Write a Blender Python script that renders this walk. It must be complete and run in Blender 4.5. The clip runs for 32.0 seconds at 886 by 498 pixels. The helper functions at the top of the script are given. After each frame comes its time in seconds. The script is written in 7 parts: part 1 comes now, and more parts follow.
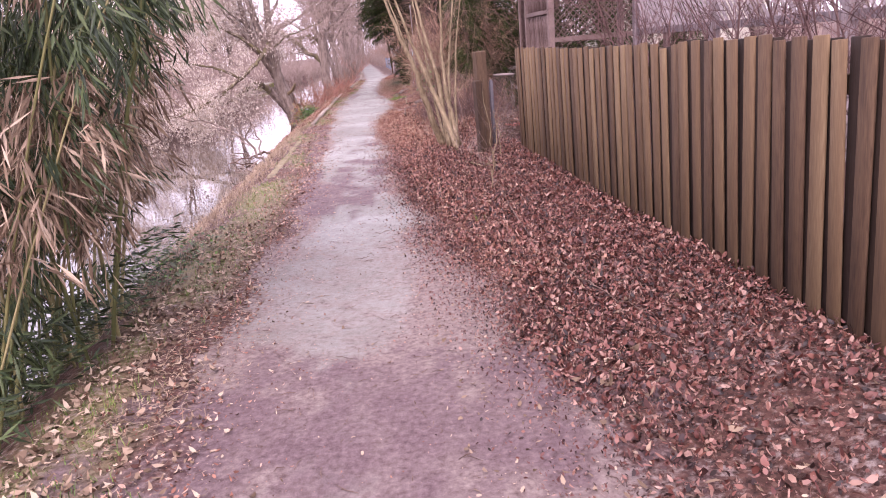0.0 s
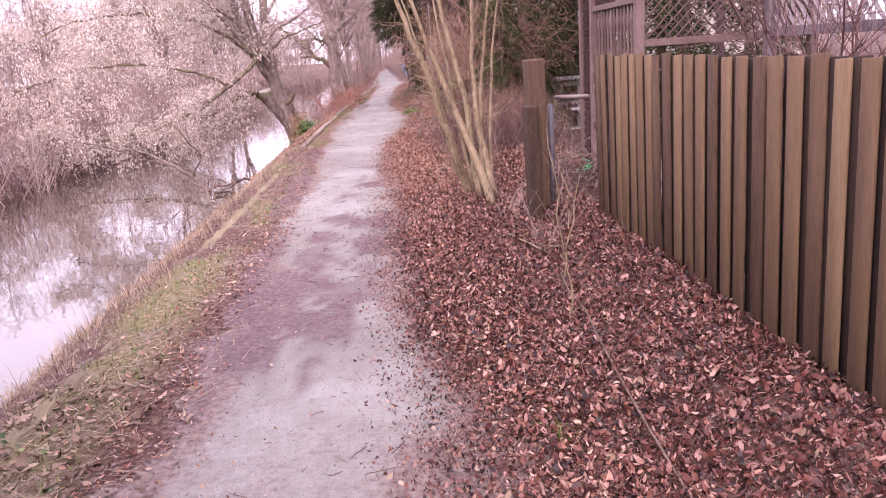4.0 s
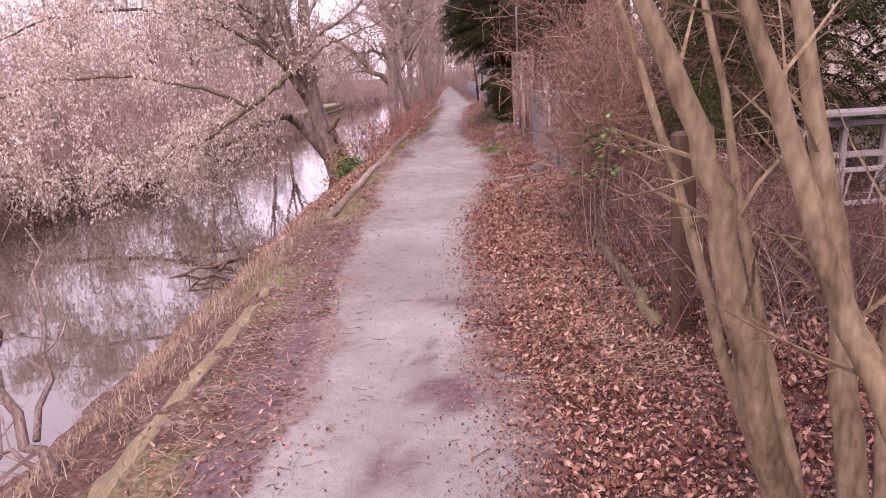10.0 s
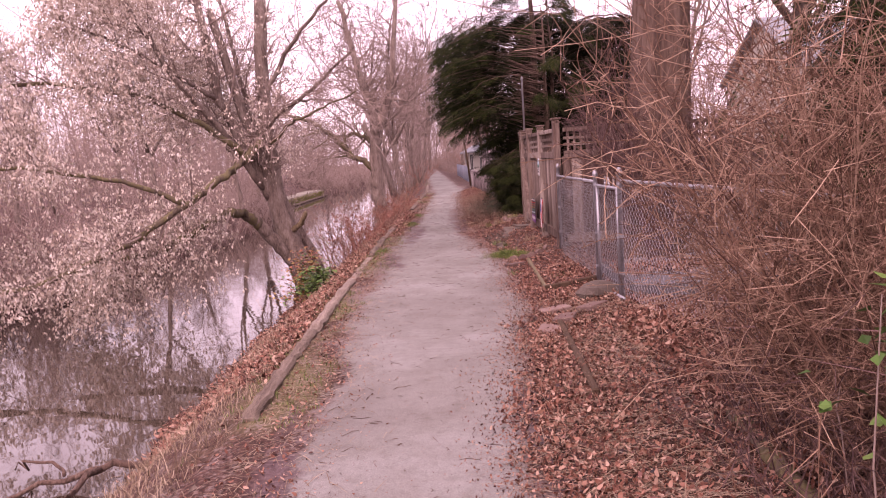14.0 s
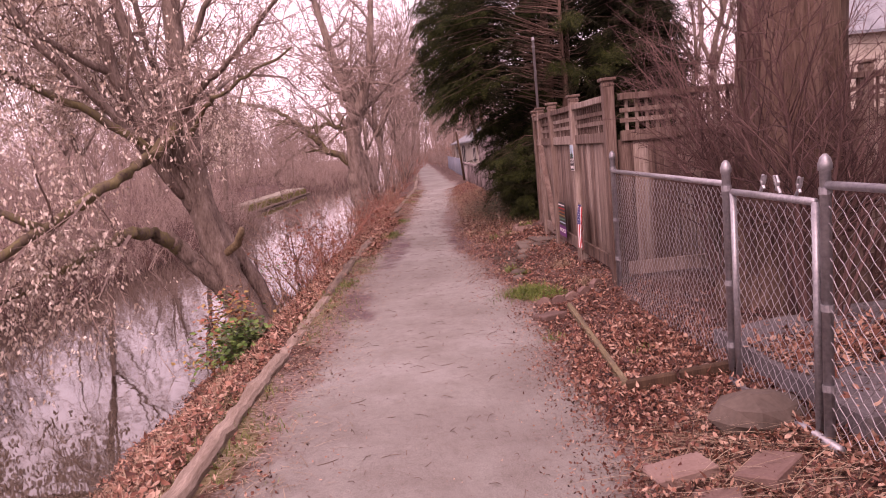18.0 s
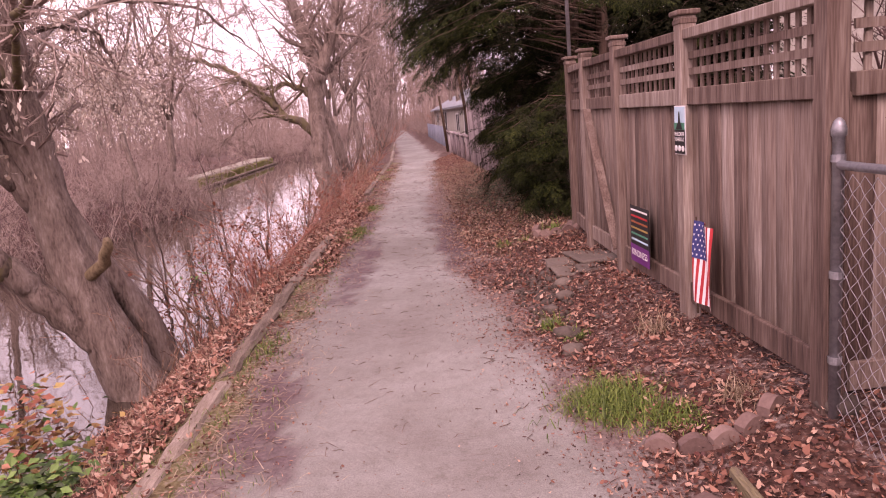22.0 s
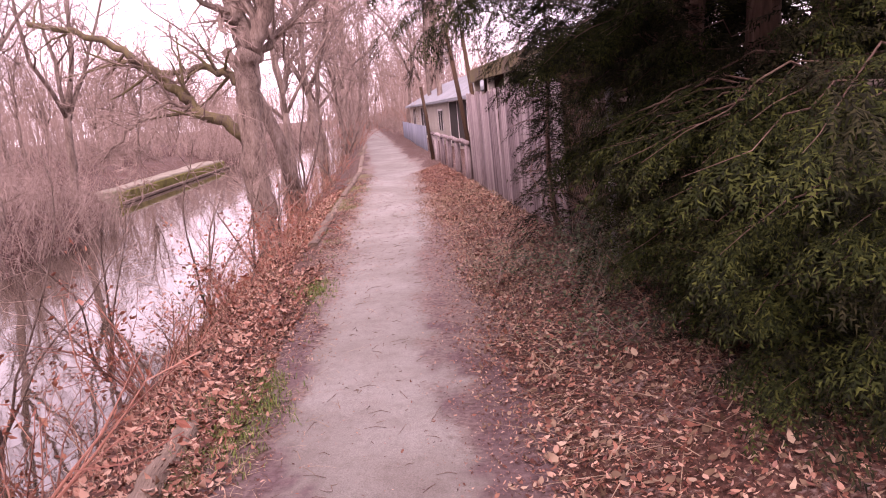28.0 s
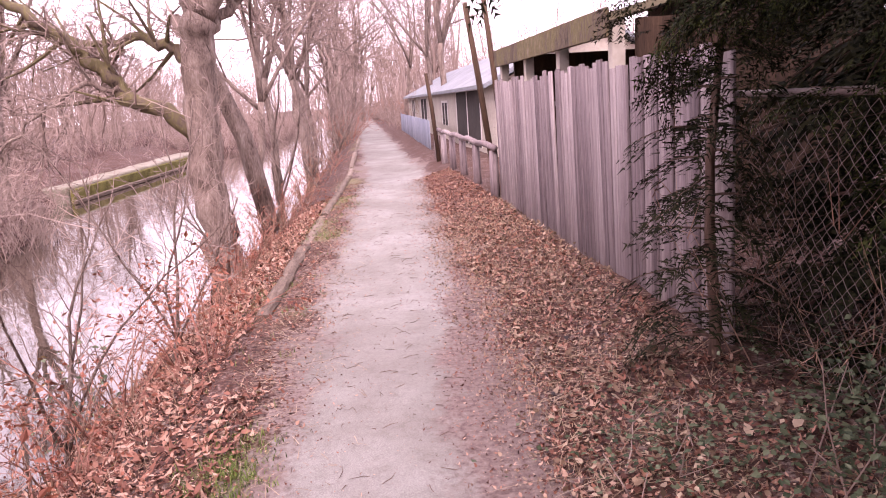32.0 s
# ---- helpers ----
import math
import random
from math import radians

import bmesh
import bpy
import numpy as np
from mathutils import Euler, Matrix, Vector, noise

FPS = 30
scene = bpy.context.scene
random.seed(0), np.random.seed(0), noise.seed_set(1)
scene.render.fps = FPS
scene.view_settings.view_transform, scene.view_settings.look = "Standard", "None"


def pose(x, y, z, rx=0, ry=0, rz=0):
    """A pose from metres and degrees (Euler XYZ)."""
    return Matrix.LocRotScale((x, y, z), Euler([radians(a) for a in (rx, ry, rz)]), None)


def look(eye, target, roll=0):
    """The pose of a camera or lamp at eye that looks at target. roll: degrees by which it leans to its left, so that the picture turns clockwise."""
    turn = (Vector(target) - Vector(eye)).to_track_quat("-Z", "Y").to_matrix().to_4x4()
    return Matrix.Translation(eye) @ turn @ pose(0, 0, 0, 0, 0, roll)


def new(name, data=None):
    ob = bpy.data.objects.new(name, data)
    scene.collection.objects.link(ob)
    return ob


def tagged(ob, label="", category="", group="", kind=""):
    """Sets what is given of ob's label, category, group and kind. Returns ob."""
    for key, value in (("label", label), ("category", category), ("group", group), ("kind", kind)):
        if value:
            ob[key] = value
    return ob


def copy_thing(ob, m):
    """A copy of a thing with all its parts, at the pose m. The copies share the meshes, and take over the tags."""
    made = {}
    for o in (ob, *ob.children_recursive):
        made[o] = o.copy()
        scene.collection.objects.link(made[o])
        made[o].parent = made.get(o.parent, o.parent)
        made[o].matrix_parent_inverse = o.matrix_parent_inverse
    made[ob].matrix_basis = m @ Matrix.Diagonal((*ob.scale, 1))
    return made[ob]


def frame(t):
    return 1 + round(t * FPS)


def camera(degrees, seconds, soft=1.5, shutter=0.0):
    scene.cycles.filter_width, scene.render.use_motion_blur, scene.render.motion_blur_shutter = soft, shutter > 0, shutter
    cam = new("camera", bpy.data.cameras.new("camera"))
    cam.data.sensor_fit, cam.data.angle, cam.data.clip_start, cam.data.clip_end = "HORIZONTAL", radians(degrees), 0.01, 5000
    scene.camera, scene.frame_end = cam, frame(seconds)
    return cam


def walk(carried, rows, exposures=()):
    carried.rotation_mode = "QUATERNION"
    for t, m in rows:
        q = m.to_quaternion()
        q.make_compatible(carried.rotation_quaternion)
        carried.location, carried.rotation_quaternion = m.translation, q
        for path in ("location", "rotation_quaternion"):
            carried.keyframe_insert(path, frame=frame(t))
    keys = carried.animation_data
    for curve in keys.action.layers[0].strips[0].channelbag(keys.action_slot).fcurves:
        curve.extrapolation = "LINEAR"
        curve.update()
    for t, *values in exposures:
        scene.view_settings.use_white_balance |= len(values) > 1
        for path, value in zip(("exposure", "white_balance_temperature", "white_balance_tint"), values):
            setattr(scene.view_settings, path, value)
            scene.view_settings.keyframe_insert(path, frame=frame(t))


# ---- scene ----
cam = camera(64.0, 32.0, soft=1.0)
PATH = [
    (0.0, -0.000, 0.000, 1.606, -6.74, -15.95, 4.82),
    (0.5, 0.056, 0.467, 1.608, -6.34, -15.82, 4.61),
    (1.0, 0.062, 0.942, 1.606, -6.14, -16.21, 3.93),
    (1.5, 0.117, 1.399, 1.596, -6.12, -16.43, 4.03),
    (2.0, 0.109, 1.860, 1.587, -5.68, -16.08, 3.78),
    (2.5, 0.172, 2.305, 1.585, -5.70, -15.97, 3.64),
    (3.0, 0.236, 2.763, 1.591, -5.84, -16.18, 4.02),
    (3.5, 0.273, 3.255, 1.602, -5.56, -15.58, 4.09),
    (5.5, 0.380, 5.164, 1.603, -4.67, -15.29, 4.00),
    (6.0, 0.371, 5.675, 1.594, -4.34, -15.33, 3.53),
    (6.5, 0.369, 6.162, 1.594, -3.18, -14.63, 3.05),
    (7.0, 0.300, 6.686, 1.604, -2.57, -15.09, 2.27),
    (7.5, 0.308, 7.162, 1.612, -2.38, -14.83, 2.82),
    (8.0, 0.232, 7.699, 1.614, -1.22, -14.60, 2.49),
    (8.5, 0.244, 8.210, 1.601, -1.07, -14.71, 2.72),
    (9.0, 0.193, 8.687, 1.589, -0.97, -14.17, 2.80),
    (9.5, 0.152, 9.198, 1.604, -0.66, -14.18, 2.72),
    (10.0, 0.112, 9.670, 1.621, -0.49, -13.83, 2.88),
    (10.5, 0.040, 10.152, 1.632, 0.03, -13.97, 2.99),
    (11.0, 0.052, 10.628, 1.623, -0.22, -13.91, 4.04),
    (11.5, 0.005, 11.137, 1.613, 0.03, -13.71, 3.91),
    (12.0, 0.032, 11.606, 1.610, -0.16, -13.45, 4.14),
    (12.5, 0.025, 12.061, 1.609, -0.35, -13.47, 4.53),
    (13.0, 0.026, 12.531, 1.613, -1.40, -12.67, 4.06),
    (13.5, 0.042, 13.003, 1.622, -2.13, -12.52, 4.62),
    (14.0, -0.010, 13.487, 1.625, -1.66, -7.36, 3.87),
    (14.5, 0.047, 13.984, 1.614, -1.59, -7.85, 3.87),
    (16.5, 0.053, 15.851, 1.586, -1.34, -7.77, 4.28),
    (17.0, 0.085, 16.380, 1.583, -1.21, -7.94, 4.24),
    (17.5, 0.087, 16.917, 1.587, -1.75, -7.61, 4.31),
    (18.0, 0.141, 17.423, 1.587, -2.45, -8.03, 5.35),
    (18.5, 0.113, 17.945, 1.585, -2.42, -8.59, 5.19),
    (19.0, 0.176, 18.384, 1.572, -3.00, -8.61, 5.47),
    (19.5, 0.189, 18.819, 1.568, -2.92, -8.97, 6.13),
    (20.0, 0.203, 19.303, 1.579, -3.28, -8.88, 6.06),
    (20.5, 0.237, 19.793, 1.588, -3.46, -9.28, 5.97),
    (21.0, 0.215, 20.274, 1.596, -3.90, -9.52, 5.45),
    (21.5, 0.241, 20.750, 1.587, -4.19, -9.88, 5.34),
    (22.0, 0.204, 21.219, 1.573, -4.21, -10.78, 4.93),
    (22.5, 0.274, 21.710, 1.562, -6.01, -10.69, 4.96),
    (23.0, 0.234, 22.165, 1.566, -5.68, -11.14, 4.81),
    (23.5, 0.226, 22.585, 1.589, -5.94, -10.95, 4.58),
    (24.0, 0.231, 22.996, 1.628, -5.83, -11.42, 5.63),
    (24.5, 0.188, 23.442, 1.655, -6.02, -11.35, 5.80),
    (26.5, 0.361, 25.840, 1.618, -5.19, -11.66, 3.74),
    (27.0, 0.358, 26.371, 1.608, -5.35, -11.50, 4.17),
    (27.5, 0.341, 26.888, 1.598, -5.46, -11.65, 4.94),
    (28.0, 0.330, 27.414, 1.592, -6.45, -11.22, 4.92),
    (28.5, 0.379, 27.906, 1.586, -6.81, -11.64, 5.35),
    (29.0, 0.379, 28.382, 1.581, -6.73, -11.62, 5.03),
    (29.5, 0.429, 28.830, 1.573, -6.98, -11.55, 4.56),
    (30.0, 0.388, 29.286, 1.567, -6.45, -11.21, 2.97),
    (30.5, 0.397, 29.739, 1.573, -6.30, -11.48, 1.99),
    (31.0, 0.396, 30.182, 1.590, -6.17, -11.71, 2.43),
    (31.5, 0.377, 30.611, 1.607, -6.22, -11.46, 2.74),
    (32.0, 0.425, 31.028, 1.611, -6.75, -11.89, 3.72),
]
walk(cam, [(t, pose(x, y, z, 90 + pitch, roll, yaw)) for t, x, y, z, yaw, pitch, roll in PATH],
     [(0.0, 1.18, 6350.0, 38.0), (1.0, 1.42, 6300.0, 32.0), (3.5, 1.22, 6450.0, 43.0), (7.0, 1.0, 6600.0, 44.0), (11.0, 0.65, 6900.0, 51.0), (13.0, 0.75, 7000.0, 52.0), (14.0, 0.5, 7400.0, 60.0), (16.0, 0.4, 7400.0, 62.0), (19.0, 0.42, 8000.0, 64.0), (21.0, 0.5, 7900.0, 63.0), (22.0, 0.6, 7600.0, 58.0), (24.0, 0.8, 7500.0, 58.0), (27.0, 0.86, 7400.0, 59.0), (29.0, 1.05, 7150.0, 54.0), (31.0, 1.15, 7000.0, 49.0), (32.0, 1.28, 6950.0, 47.0)])

# ---- light ----
world = bpy.data.worlds.new("overcast_sky")
scene.world = world
world.use_nodes = True
wn = world.node_tree
wn.nodes.clear()
sky = wn.nodes.new("ShaderNodeTexSky")
sky.sky_type, sky.sun_disc = "NISHITA", False
sky.sun_elevation, sky.sun_rotation = radians(38), radians(200)
sky.dust_density, sky.air_density = 6.0, 1.0
cloud = wn.nodes.new("ShaderNodeMix")
cloud.data_type = "RGBA"
cloud.inputs[0].default_value = 0.85
cloud.inputs[7].default_value = (9.6, 9.7, 10.4, 1)
wn.links.new(sky.outputs[0], cloud.inputs[6])
back = wn.nodes.new("ShaderNodeBackground")
back.inputs["Strength"].default_value = 0.15
wn.links.new(cloud.outputs[2], back.inputs["Color"])
wout = wn.nodes.new("ShaderNodeOutputWorld")
wn.links.new(back.outputs[0], wout.inputs["Surface"])
sun = new("sun", bpy.data.lights.new("sun", "SUN"))
sun.data.energy, sun.data.angle, sun.data.color = 1.5, radians(30), (1.0, 0.96, 0.9)
sun.matrix_world = look((0, 0, 50), (0 + 12, 0 + 33, 10))


# ---- materials ----
def mat(name, colors, rough=0.8, scale=6.0, fine=60.0, bump=0.3, island=0.0, metal=0.0, stretch=(1, 1, 1), rnd=0.0, spec=0.3, depth=0.01):
    """Colours run through a ramp by coarse and fine noise, by the piece (island) and by the object (rnd)."""
    m = bpy.data.materials.new(name)
    m.use_nodes = True
    nt = m.node_tree
    b = nt.nodes["Principled BSDF"]
    tc = nt.nodes.new("ShaderNodeTexCoord")
    mp = nt.nodes.new("ShaderNodeMapping")
    mp.inputs["Scale"].default_value = stretch
    nt.links.new(tc.outputs["Object"], mp.inputs["Vector"])
    if rnd:
        oi = nt.nodes.new("ShaderNodeObjectInfo")
        sh = nt.nodes.new("ShaderNodeVectorMath")
        sh.operation = "MULTIPLY"
        sh.inputs[1].default_value = (61.0, 37.0, 23.0)
        nt.links.new(oi.outputs["Random"], sh.inputs[0])
        nt.links.new(sh.outputs[0], mp.inputs["Location"])
    n1 = nt.nodes.new("ShaderNodeTexNoise")
    n1.inputs["Scale"].default_value, n1.inputs["Detail"].default_value = scale, 4
    n2 = nt.nodes.new("ShaderNodeTexNoise")
    n2.inputs["Scale"].default_value, n2.inputs["Detail"].default_value = fine, 3
    for n in (n1, n2):
        nt.links.new(mp.outputs[0], n.inputs["Vector"])
    add = nt.nodes.new("ShaderNodeMath")
    add.operation = "MULTIPLY_ADD"
    add.inputs[1].default_value = 0.45
    nt.links.new(n2.outputs["Fac"], add.inputs[0])
    half = nt.nodes.new("ShaderNodeMath")
    half.operation = "MULTIPLY"
    half.inputs[1].default_value = 0.55
    nt.links.new(n1.outputs["Fac"], half.inputs[0])
    nt.links.new(half.outputs[0], add.inputs[2])
    last = add.outputs[0]
    for weight, node, socket in ((island, "ShaderNodeNewGeometry", "Random Per Island"), (rnd, "ShaderNodeObjectInfo", "Random")):
        if weight:
            g = nt.nodes.new(node)
            mx = nt.nodes.new("ShaderNodeMix")
            mx.inputs[0].default_value = weight
            nt.links.new(last, mx.inputs[2])
            nt.links.new(g.outputs[socket], mx.inputs[3])
            last = mx.outputs[0]
    ramp = nt.nodes.new("ShaderNodeValToRGB")
    lo = 0.32 - 0.2 * max(island, rnd * 1.2)
    hi = 1 - lo
    el = ramp.color_ramp.elements
    while len(el) < len(colors):
        el.new(0.5)
    for i, c in enumerate(colors):
        el[i].position = lo + (hi - lo) * i / max(1, len(colors) - 1)
        el[i].color = (*c, 1)
    nt.links.new(last, ramp.inputs[0])
    nt.links.new(ramp.outputs[0], b.inputs["Base Color"])
    b.inputs["Roughness"].default_value, b.inputs["Metallic"].default_value = rough, metal
    b.inputs["Specular IOR Level"].default_value = spec
    if bump:
        bp = nt.nodes.new("ShaderNodeBump")
        bp.inputs["Strength"].default_value, bp.inputs["Distance"].default_value = bump, depth
        nt.links.new(add.outputs[0], bp.inputs["Height"])
        nt.links.new(bp.outputs[0], b.inputs["Normal"])
    return m


bark_grey = mat("bark_grey", [(0.05, 0.034, 0.028), (0.15, 0.11, 0.092), (0.22, 0.17, 0.145), (0.31, 0.255, 0.22)], 0.95, 9, 48, 1.0, stretch=(1, 1, 0.28), depth=0.05)
bark_moss = mat("bark_moss", [(0.04, 0.029, 0.022), (0.11, 0.083, 0.062), (0.135, 0.115, 0.052), (0.21, 0.165, 0.125)], 0.9, 4, 30, 0.8, stretch=(1, 1, 0.4), depth=0.03)
bark_red = mat("bark_red", [(0.045, 0.028, 0.022), (0.12, 0.075, 0.058), (0.2, 0.14, 0.11)], 0.9, 6, 35, 1.0, stretch=(1, 1, 0.14), depth=0.06)
bark_tan = mat("bark_tan", [(0.06, 0.042, 0.024), (0.15, 0.11, 0.066), (0.23, 0.175, 0.108), (0.33, 0.265, 0.18)], 0.85, 7, 45, 0.6, stretch=(1, 1, 0.35), depth=0.012)
twig_brown = mat("twig_brown", [(0.13, 0.092, 0.08), (0.25, 0.185, 0.16), (0.36, 0.28, 0.245)], 0.9, 2, 20, 0, island=0.5, rnd=0.2)
twig_orange = mat("twig_orange", [(0.075, 0.034, 0.023), (0.2, 0.112, 0.076), (0.42, 0.285, 0.205)], 0.85, 2, 20, 0, island=0.6)
twig_plum = mat("twig_plum", [(0.05, 0.026, 0.025), (0.105, 0.058, 0.054), (0.18, 0.11, 0.1)], 0.85, 2, 20, 0, island=0.6)
twig_red = mat("twig_red", [(0.16, 0.065, 0.05), (0.3, 0.135, 0.1), (0.42, 0.23, 0.175)], 0.85, 2, 20, 0, island=0.6)
asphalt_mat = mat("asphalt", [(0.06, 0.055, 0.06), (0.12, 0.11, 0.115), (0.18, 0.165, 0.17)], 0.9, 2.5, 50, 0.5)
leaf_bank = mat("leaf_bank", [(0.06, 0.022, 0.015), (0.145, 0.056, 0.037), (0.23, 0.1, 0.067), (0.32, 0.165, 0.115), (0.42, 0.28, 0.21)], 0.75, 4, 30, 0.2, island=0.85)
straw = mat("straw", [(0.15, 0.1, 0.065), (0.26, 0.185, 0.125), (0.38, 0.3, 0.215)], 0.8, 3, 20, 0, island=0.8)
seed_pale = mat("seed_pale", [(0.36, 0.28, 0.22), (0.54, 0.46, 0.39), (0.7, 0.63, 0.56)], 0.8, 3, 20, 0, island=0.8)
leaf_litter = mat("leaf_litter", [(0.016, 0.006, 0.005), (0.036, 0.011, 0.009), (0.066, 0.019, 0.015), (0.1, 0.031, 0.024), (0.135, 0.047, 0.036), (0.175, 0.07, 0.053), (0.22, 0.105, 0.08), (0.3, 0.18, 0.14)], 0.55, 4, 30, 0.2, island=0.85, spec=0.4)
leaf_bamboo_dry = mat("leaf_bamboo_dry", [(0.08, 0.05, 0.03), (0.16, 0.105, 0.068), (0.25, 0.175, 0.12), (0.38, 0.29, 0.21)], 0.75, 4, 30, 0, island=0.85)
leaf_bamboo = mat("leaf_bamboo", [(0.012, 0.022, 0.008), (0.032, 0.05, 0.018), (0.075, 0.1, 0.038)], 0.5, 4, 30, 0, island=0.8)
leaf_green = mat("leaf_green", [(0.03, 0.07, 0.015), (0.07, 0.15, 0.03), (0.14, 0.23, 0.06)], 0.5, 4, 30, 0, island=0.8)
leaf_ivy_dark = mat("leaf_ivy_dark", [(0.026, 0.042, 0.02), (0.06, 0.084, 0.042), (0.12, 0.145, 0.085)], 0.7, 4, 30, 0, island=0.8)
leaf_yellow = mat("leaf_yellow", [(0.17, 0.08, 0.03), (0.27, 0.16, 0.05), (0.34, 0.25, 0.09)], 0.6, 4, 30, 0, island=0.8)
leaf_red = mat("leaf_red", [(0.15, 0.048, 0.03), (0.26, 0.09, 0.055), (0.34, 0.16, 0.1)], 0.6, 4, 30, 0, island=0.8)
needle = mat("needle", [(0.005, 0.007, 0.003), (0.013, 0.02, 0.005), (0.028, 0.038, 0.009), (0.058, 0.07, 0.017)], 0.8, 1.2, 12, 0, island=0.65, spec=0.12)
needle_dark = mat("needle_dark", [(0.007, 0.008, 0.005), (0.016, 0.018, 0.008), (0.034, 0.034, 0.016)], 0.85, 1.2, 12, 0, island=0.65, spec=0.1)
grass_mat = mat("grass_blades", [(0.05, 0.08, 0.018), (0.1, 0.155, 0.03), (0.17, 0.22, 0.05)], 0.6, 3, 20, 0, island=0.8)
cane_mat = mat("cane", [(0.06, 0.07, 0.025), (0.14, 0.14, 0.05), (0.25, 0.21, 0.1)], 0.45, 3, 20, 0.1, rnd=0.6)
# near-black wood: the shade in the picket gaps, put into the colour
gap_shade_wood = mat("gap_shade_wood", [(0.012, 0.006, 0.004), (0.026, 0.014, 0.009), (0.05, 0.03, 0.018)], 0.85, 3, 24, 0.5, stretch=(5, 5, 0.5), rnd=0.3)
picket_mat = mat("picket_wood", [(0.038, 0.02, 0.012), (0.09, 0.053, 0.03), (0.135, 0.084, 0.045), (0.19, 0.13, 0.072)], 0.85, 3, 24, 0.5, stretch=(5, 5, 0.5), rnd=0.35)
wood_weathered = mat("wood_weathered", [(0.034, 0.02, 0.017), (0.125, 0.082, 0.067), (0.235, 0.178, 0.15), (0.42, 0.36, 0.32)], 0.85, 1.6, 11, 0.6, stretch=(9, 9, 0.55), rnd=0.22)
wood_grey = mat("wood_grey", [(0.05, 0.036, 0.04), (0.16, 0.125, 0.13), (0.27, 0.225, 0.225), (0.42, 0.37, 0.365)], 0.85, 2.0, 16, 0.6, stretch=(12, 12, 0.4), rnd=0.2)
wood_post = mat("wood_post", [(0.02, 0.011, 0.008), (0.062, 0.036, 0.022), (0.12, 0.076, 0.046)], 0.85, 3, 30, 0.6, stretch=(6, 6, 0.5), rnd=0.2)
timber_mat = mat("timber", [(0.05, 0.034, 0.026), (0.14, 0.104, 0.08), (0.23, 0.18, 0.144), (0.36, 0.3, 0.25)], 0.9, 3.0, 26, 0.9, stretch=(7, 0.7, 7), rnd=0.18, depth=0.02)
timber_moss = mat("timber_moss", [(0.06, 0.045, 0.032), (0.15, 0.118, 0.084), (0.18, 0.148, 0.082), (0.32, 0.265, 0.2)], 0.95, 3.0, 24, 1.0, stretch=(4, 1, 4), rnd=0.15, depth=0.025)
lattice_mat = mat("lattice_paint", [(0.072, 0.042, 0.037), (0.123, 0.08, 0.071), (0.187, 0.132, 0.12)], 0.7, 4, 30, 0.2, rnd=0.3)
galvanised = mat("galvanised", [(0.2, 0.2, 0.22), (0.32, 0.32, 0.34), (0.42, 0.42, 0.45)], 0.45, 5, 50, 0.1, metal=0.6)
steel_dull = mat("steel_dull", [(0.07, 0.065, 0.075), (0.12, 0.11, 0.125), (0.18, 0.165, 0.18)], 0.6, 5, 50, 0.1, metal=0.3)
wire_mat = mat("wire", [(0.26, 0.25, 0.27), (0.42, 0.41, 0.43)], 0.5, 5, 50, 0, metal=0.3)
wire_rust = mat("wire_rust", [(0.12, 0.09, 0.085), (0.26, 0.215, 0.2)], 0.7, 5, 50, 0, metal=0.3)
brick_mat = mat("brick", [(0.09, 0.055, 0.047), (0.17, 0.11, 0.095), (0.25, 0.175, 0.15)], 0.9, 8, 60, 0.6, rnd=0.4)
stone_mat = mat("stone", [(0.05, 0.038, 0.032), (0.115, 0.09, 0.075), (0.19, 0.155, 0.13)], 0.9, 6, 40, 0.6, rnd=0.4)
concrete_mat = mat("concrete", [(0.12, 0.11, 0.07), (0.2, 0.18, 0.14), (0.29, 0.265, 0.225)], 0.9, 1.5, 20, 0.4)
moss_mat = mat("moss", [(0.05, 0.045, 0.012), (0.13, 0.12, 0.03), (0.2, 0.18, 0.06)], 0.95, 2, 25, 0.5)
siding_white = mat("siding_white", [(0.5, 0.46, 0.42), (0.62, 0.58, 0.54), (0.72, 0.69, 0.65)], 0.7, 1, 12, 0.1)
siding_beige = mat("siding_beige", [(0.36, 0.32, 0.27), (0.45, 0.41, 0.35), (0.53, 0.49, 0.43)], 0.7, 1, 12, 0.1)
roof_grey = mat("roof_grey", [(0.13, 0.145, 0.16), (0.2, 0.22, 0.24), (0.27, 0.29, 0.31)], 0.7, 1, 15, 0.2)
roof_moss = mat("roof_moss", [(0.08, 0.075, 0.05), (0.15, 0.13, 0.085), (0.22, 0.19, 0.13)], 0.9, 1.5, 15, 0.4)
roof_red = mat("roof_red", [(0.16, 0.05, 0.04), (0.25, 0.08, 0.06)], 0.7, 2, 20, 0.2)
inside_shade = mat("inside_shade", [(0.03, 0.026, 0.024), (0.055, 0.048, 0.044)], 0.9, 2, 12, 0.1)
fence_blue = mat("fence_blue", [(0.13, 0.15, 0.2), (0.21, 0.235, 0.29), (0.29, 0.31, 0.36)], 0.8, 1, 15, 0.2, rnd=0.3)
white_paint = mat("white_paint", [(0.6, 0.58, 0.56), (0.75, 0.73, 0.71)], 0.6, 5, 40, 0.1)
grey_paint = mat("grey_paint", [(0.32, 0.3, 0.29), (0.45, 0.42, 0.41)], 0.7, 5, 40, 0.1, rnd=0.3)
black_mat = mat("black_print", [(0.012, 0.012, 0.014), (0.025, 0.025, 0.028)], 0.5, 5, 40, 0)
sky_print = mat("sky_print", [(0.4, 0.6, 0.72), (0.5, 0.68, 0.78)], 0.5, 5, 40, 0)
green_print = mat("green_print", [(0.03, 0.2, 0.13), (0.05, 0.26, 0.17)], 0.5, 5, 40, 0)
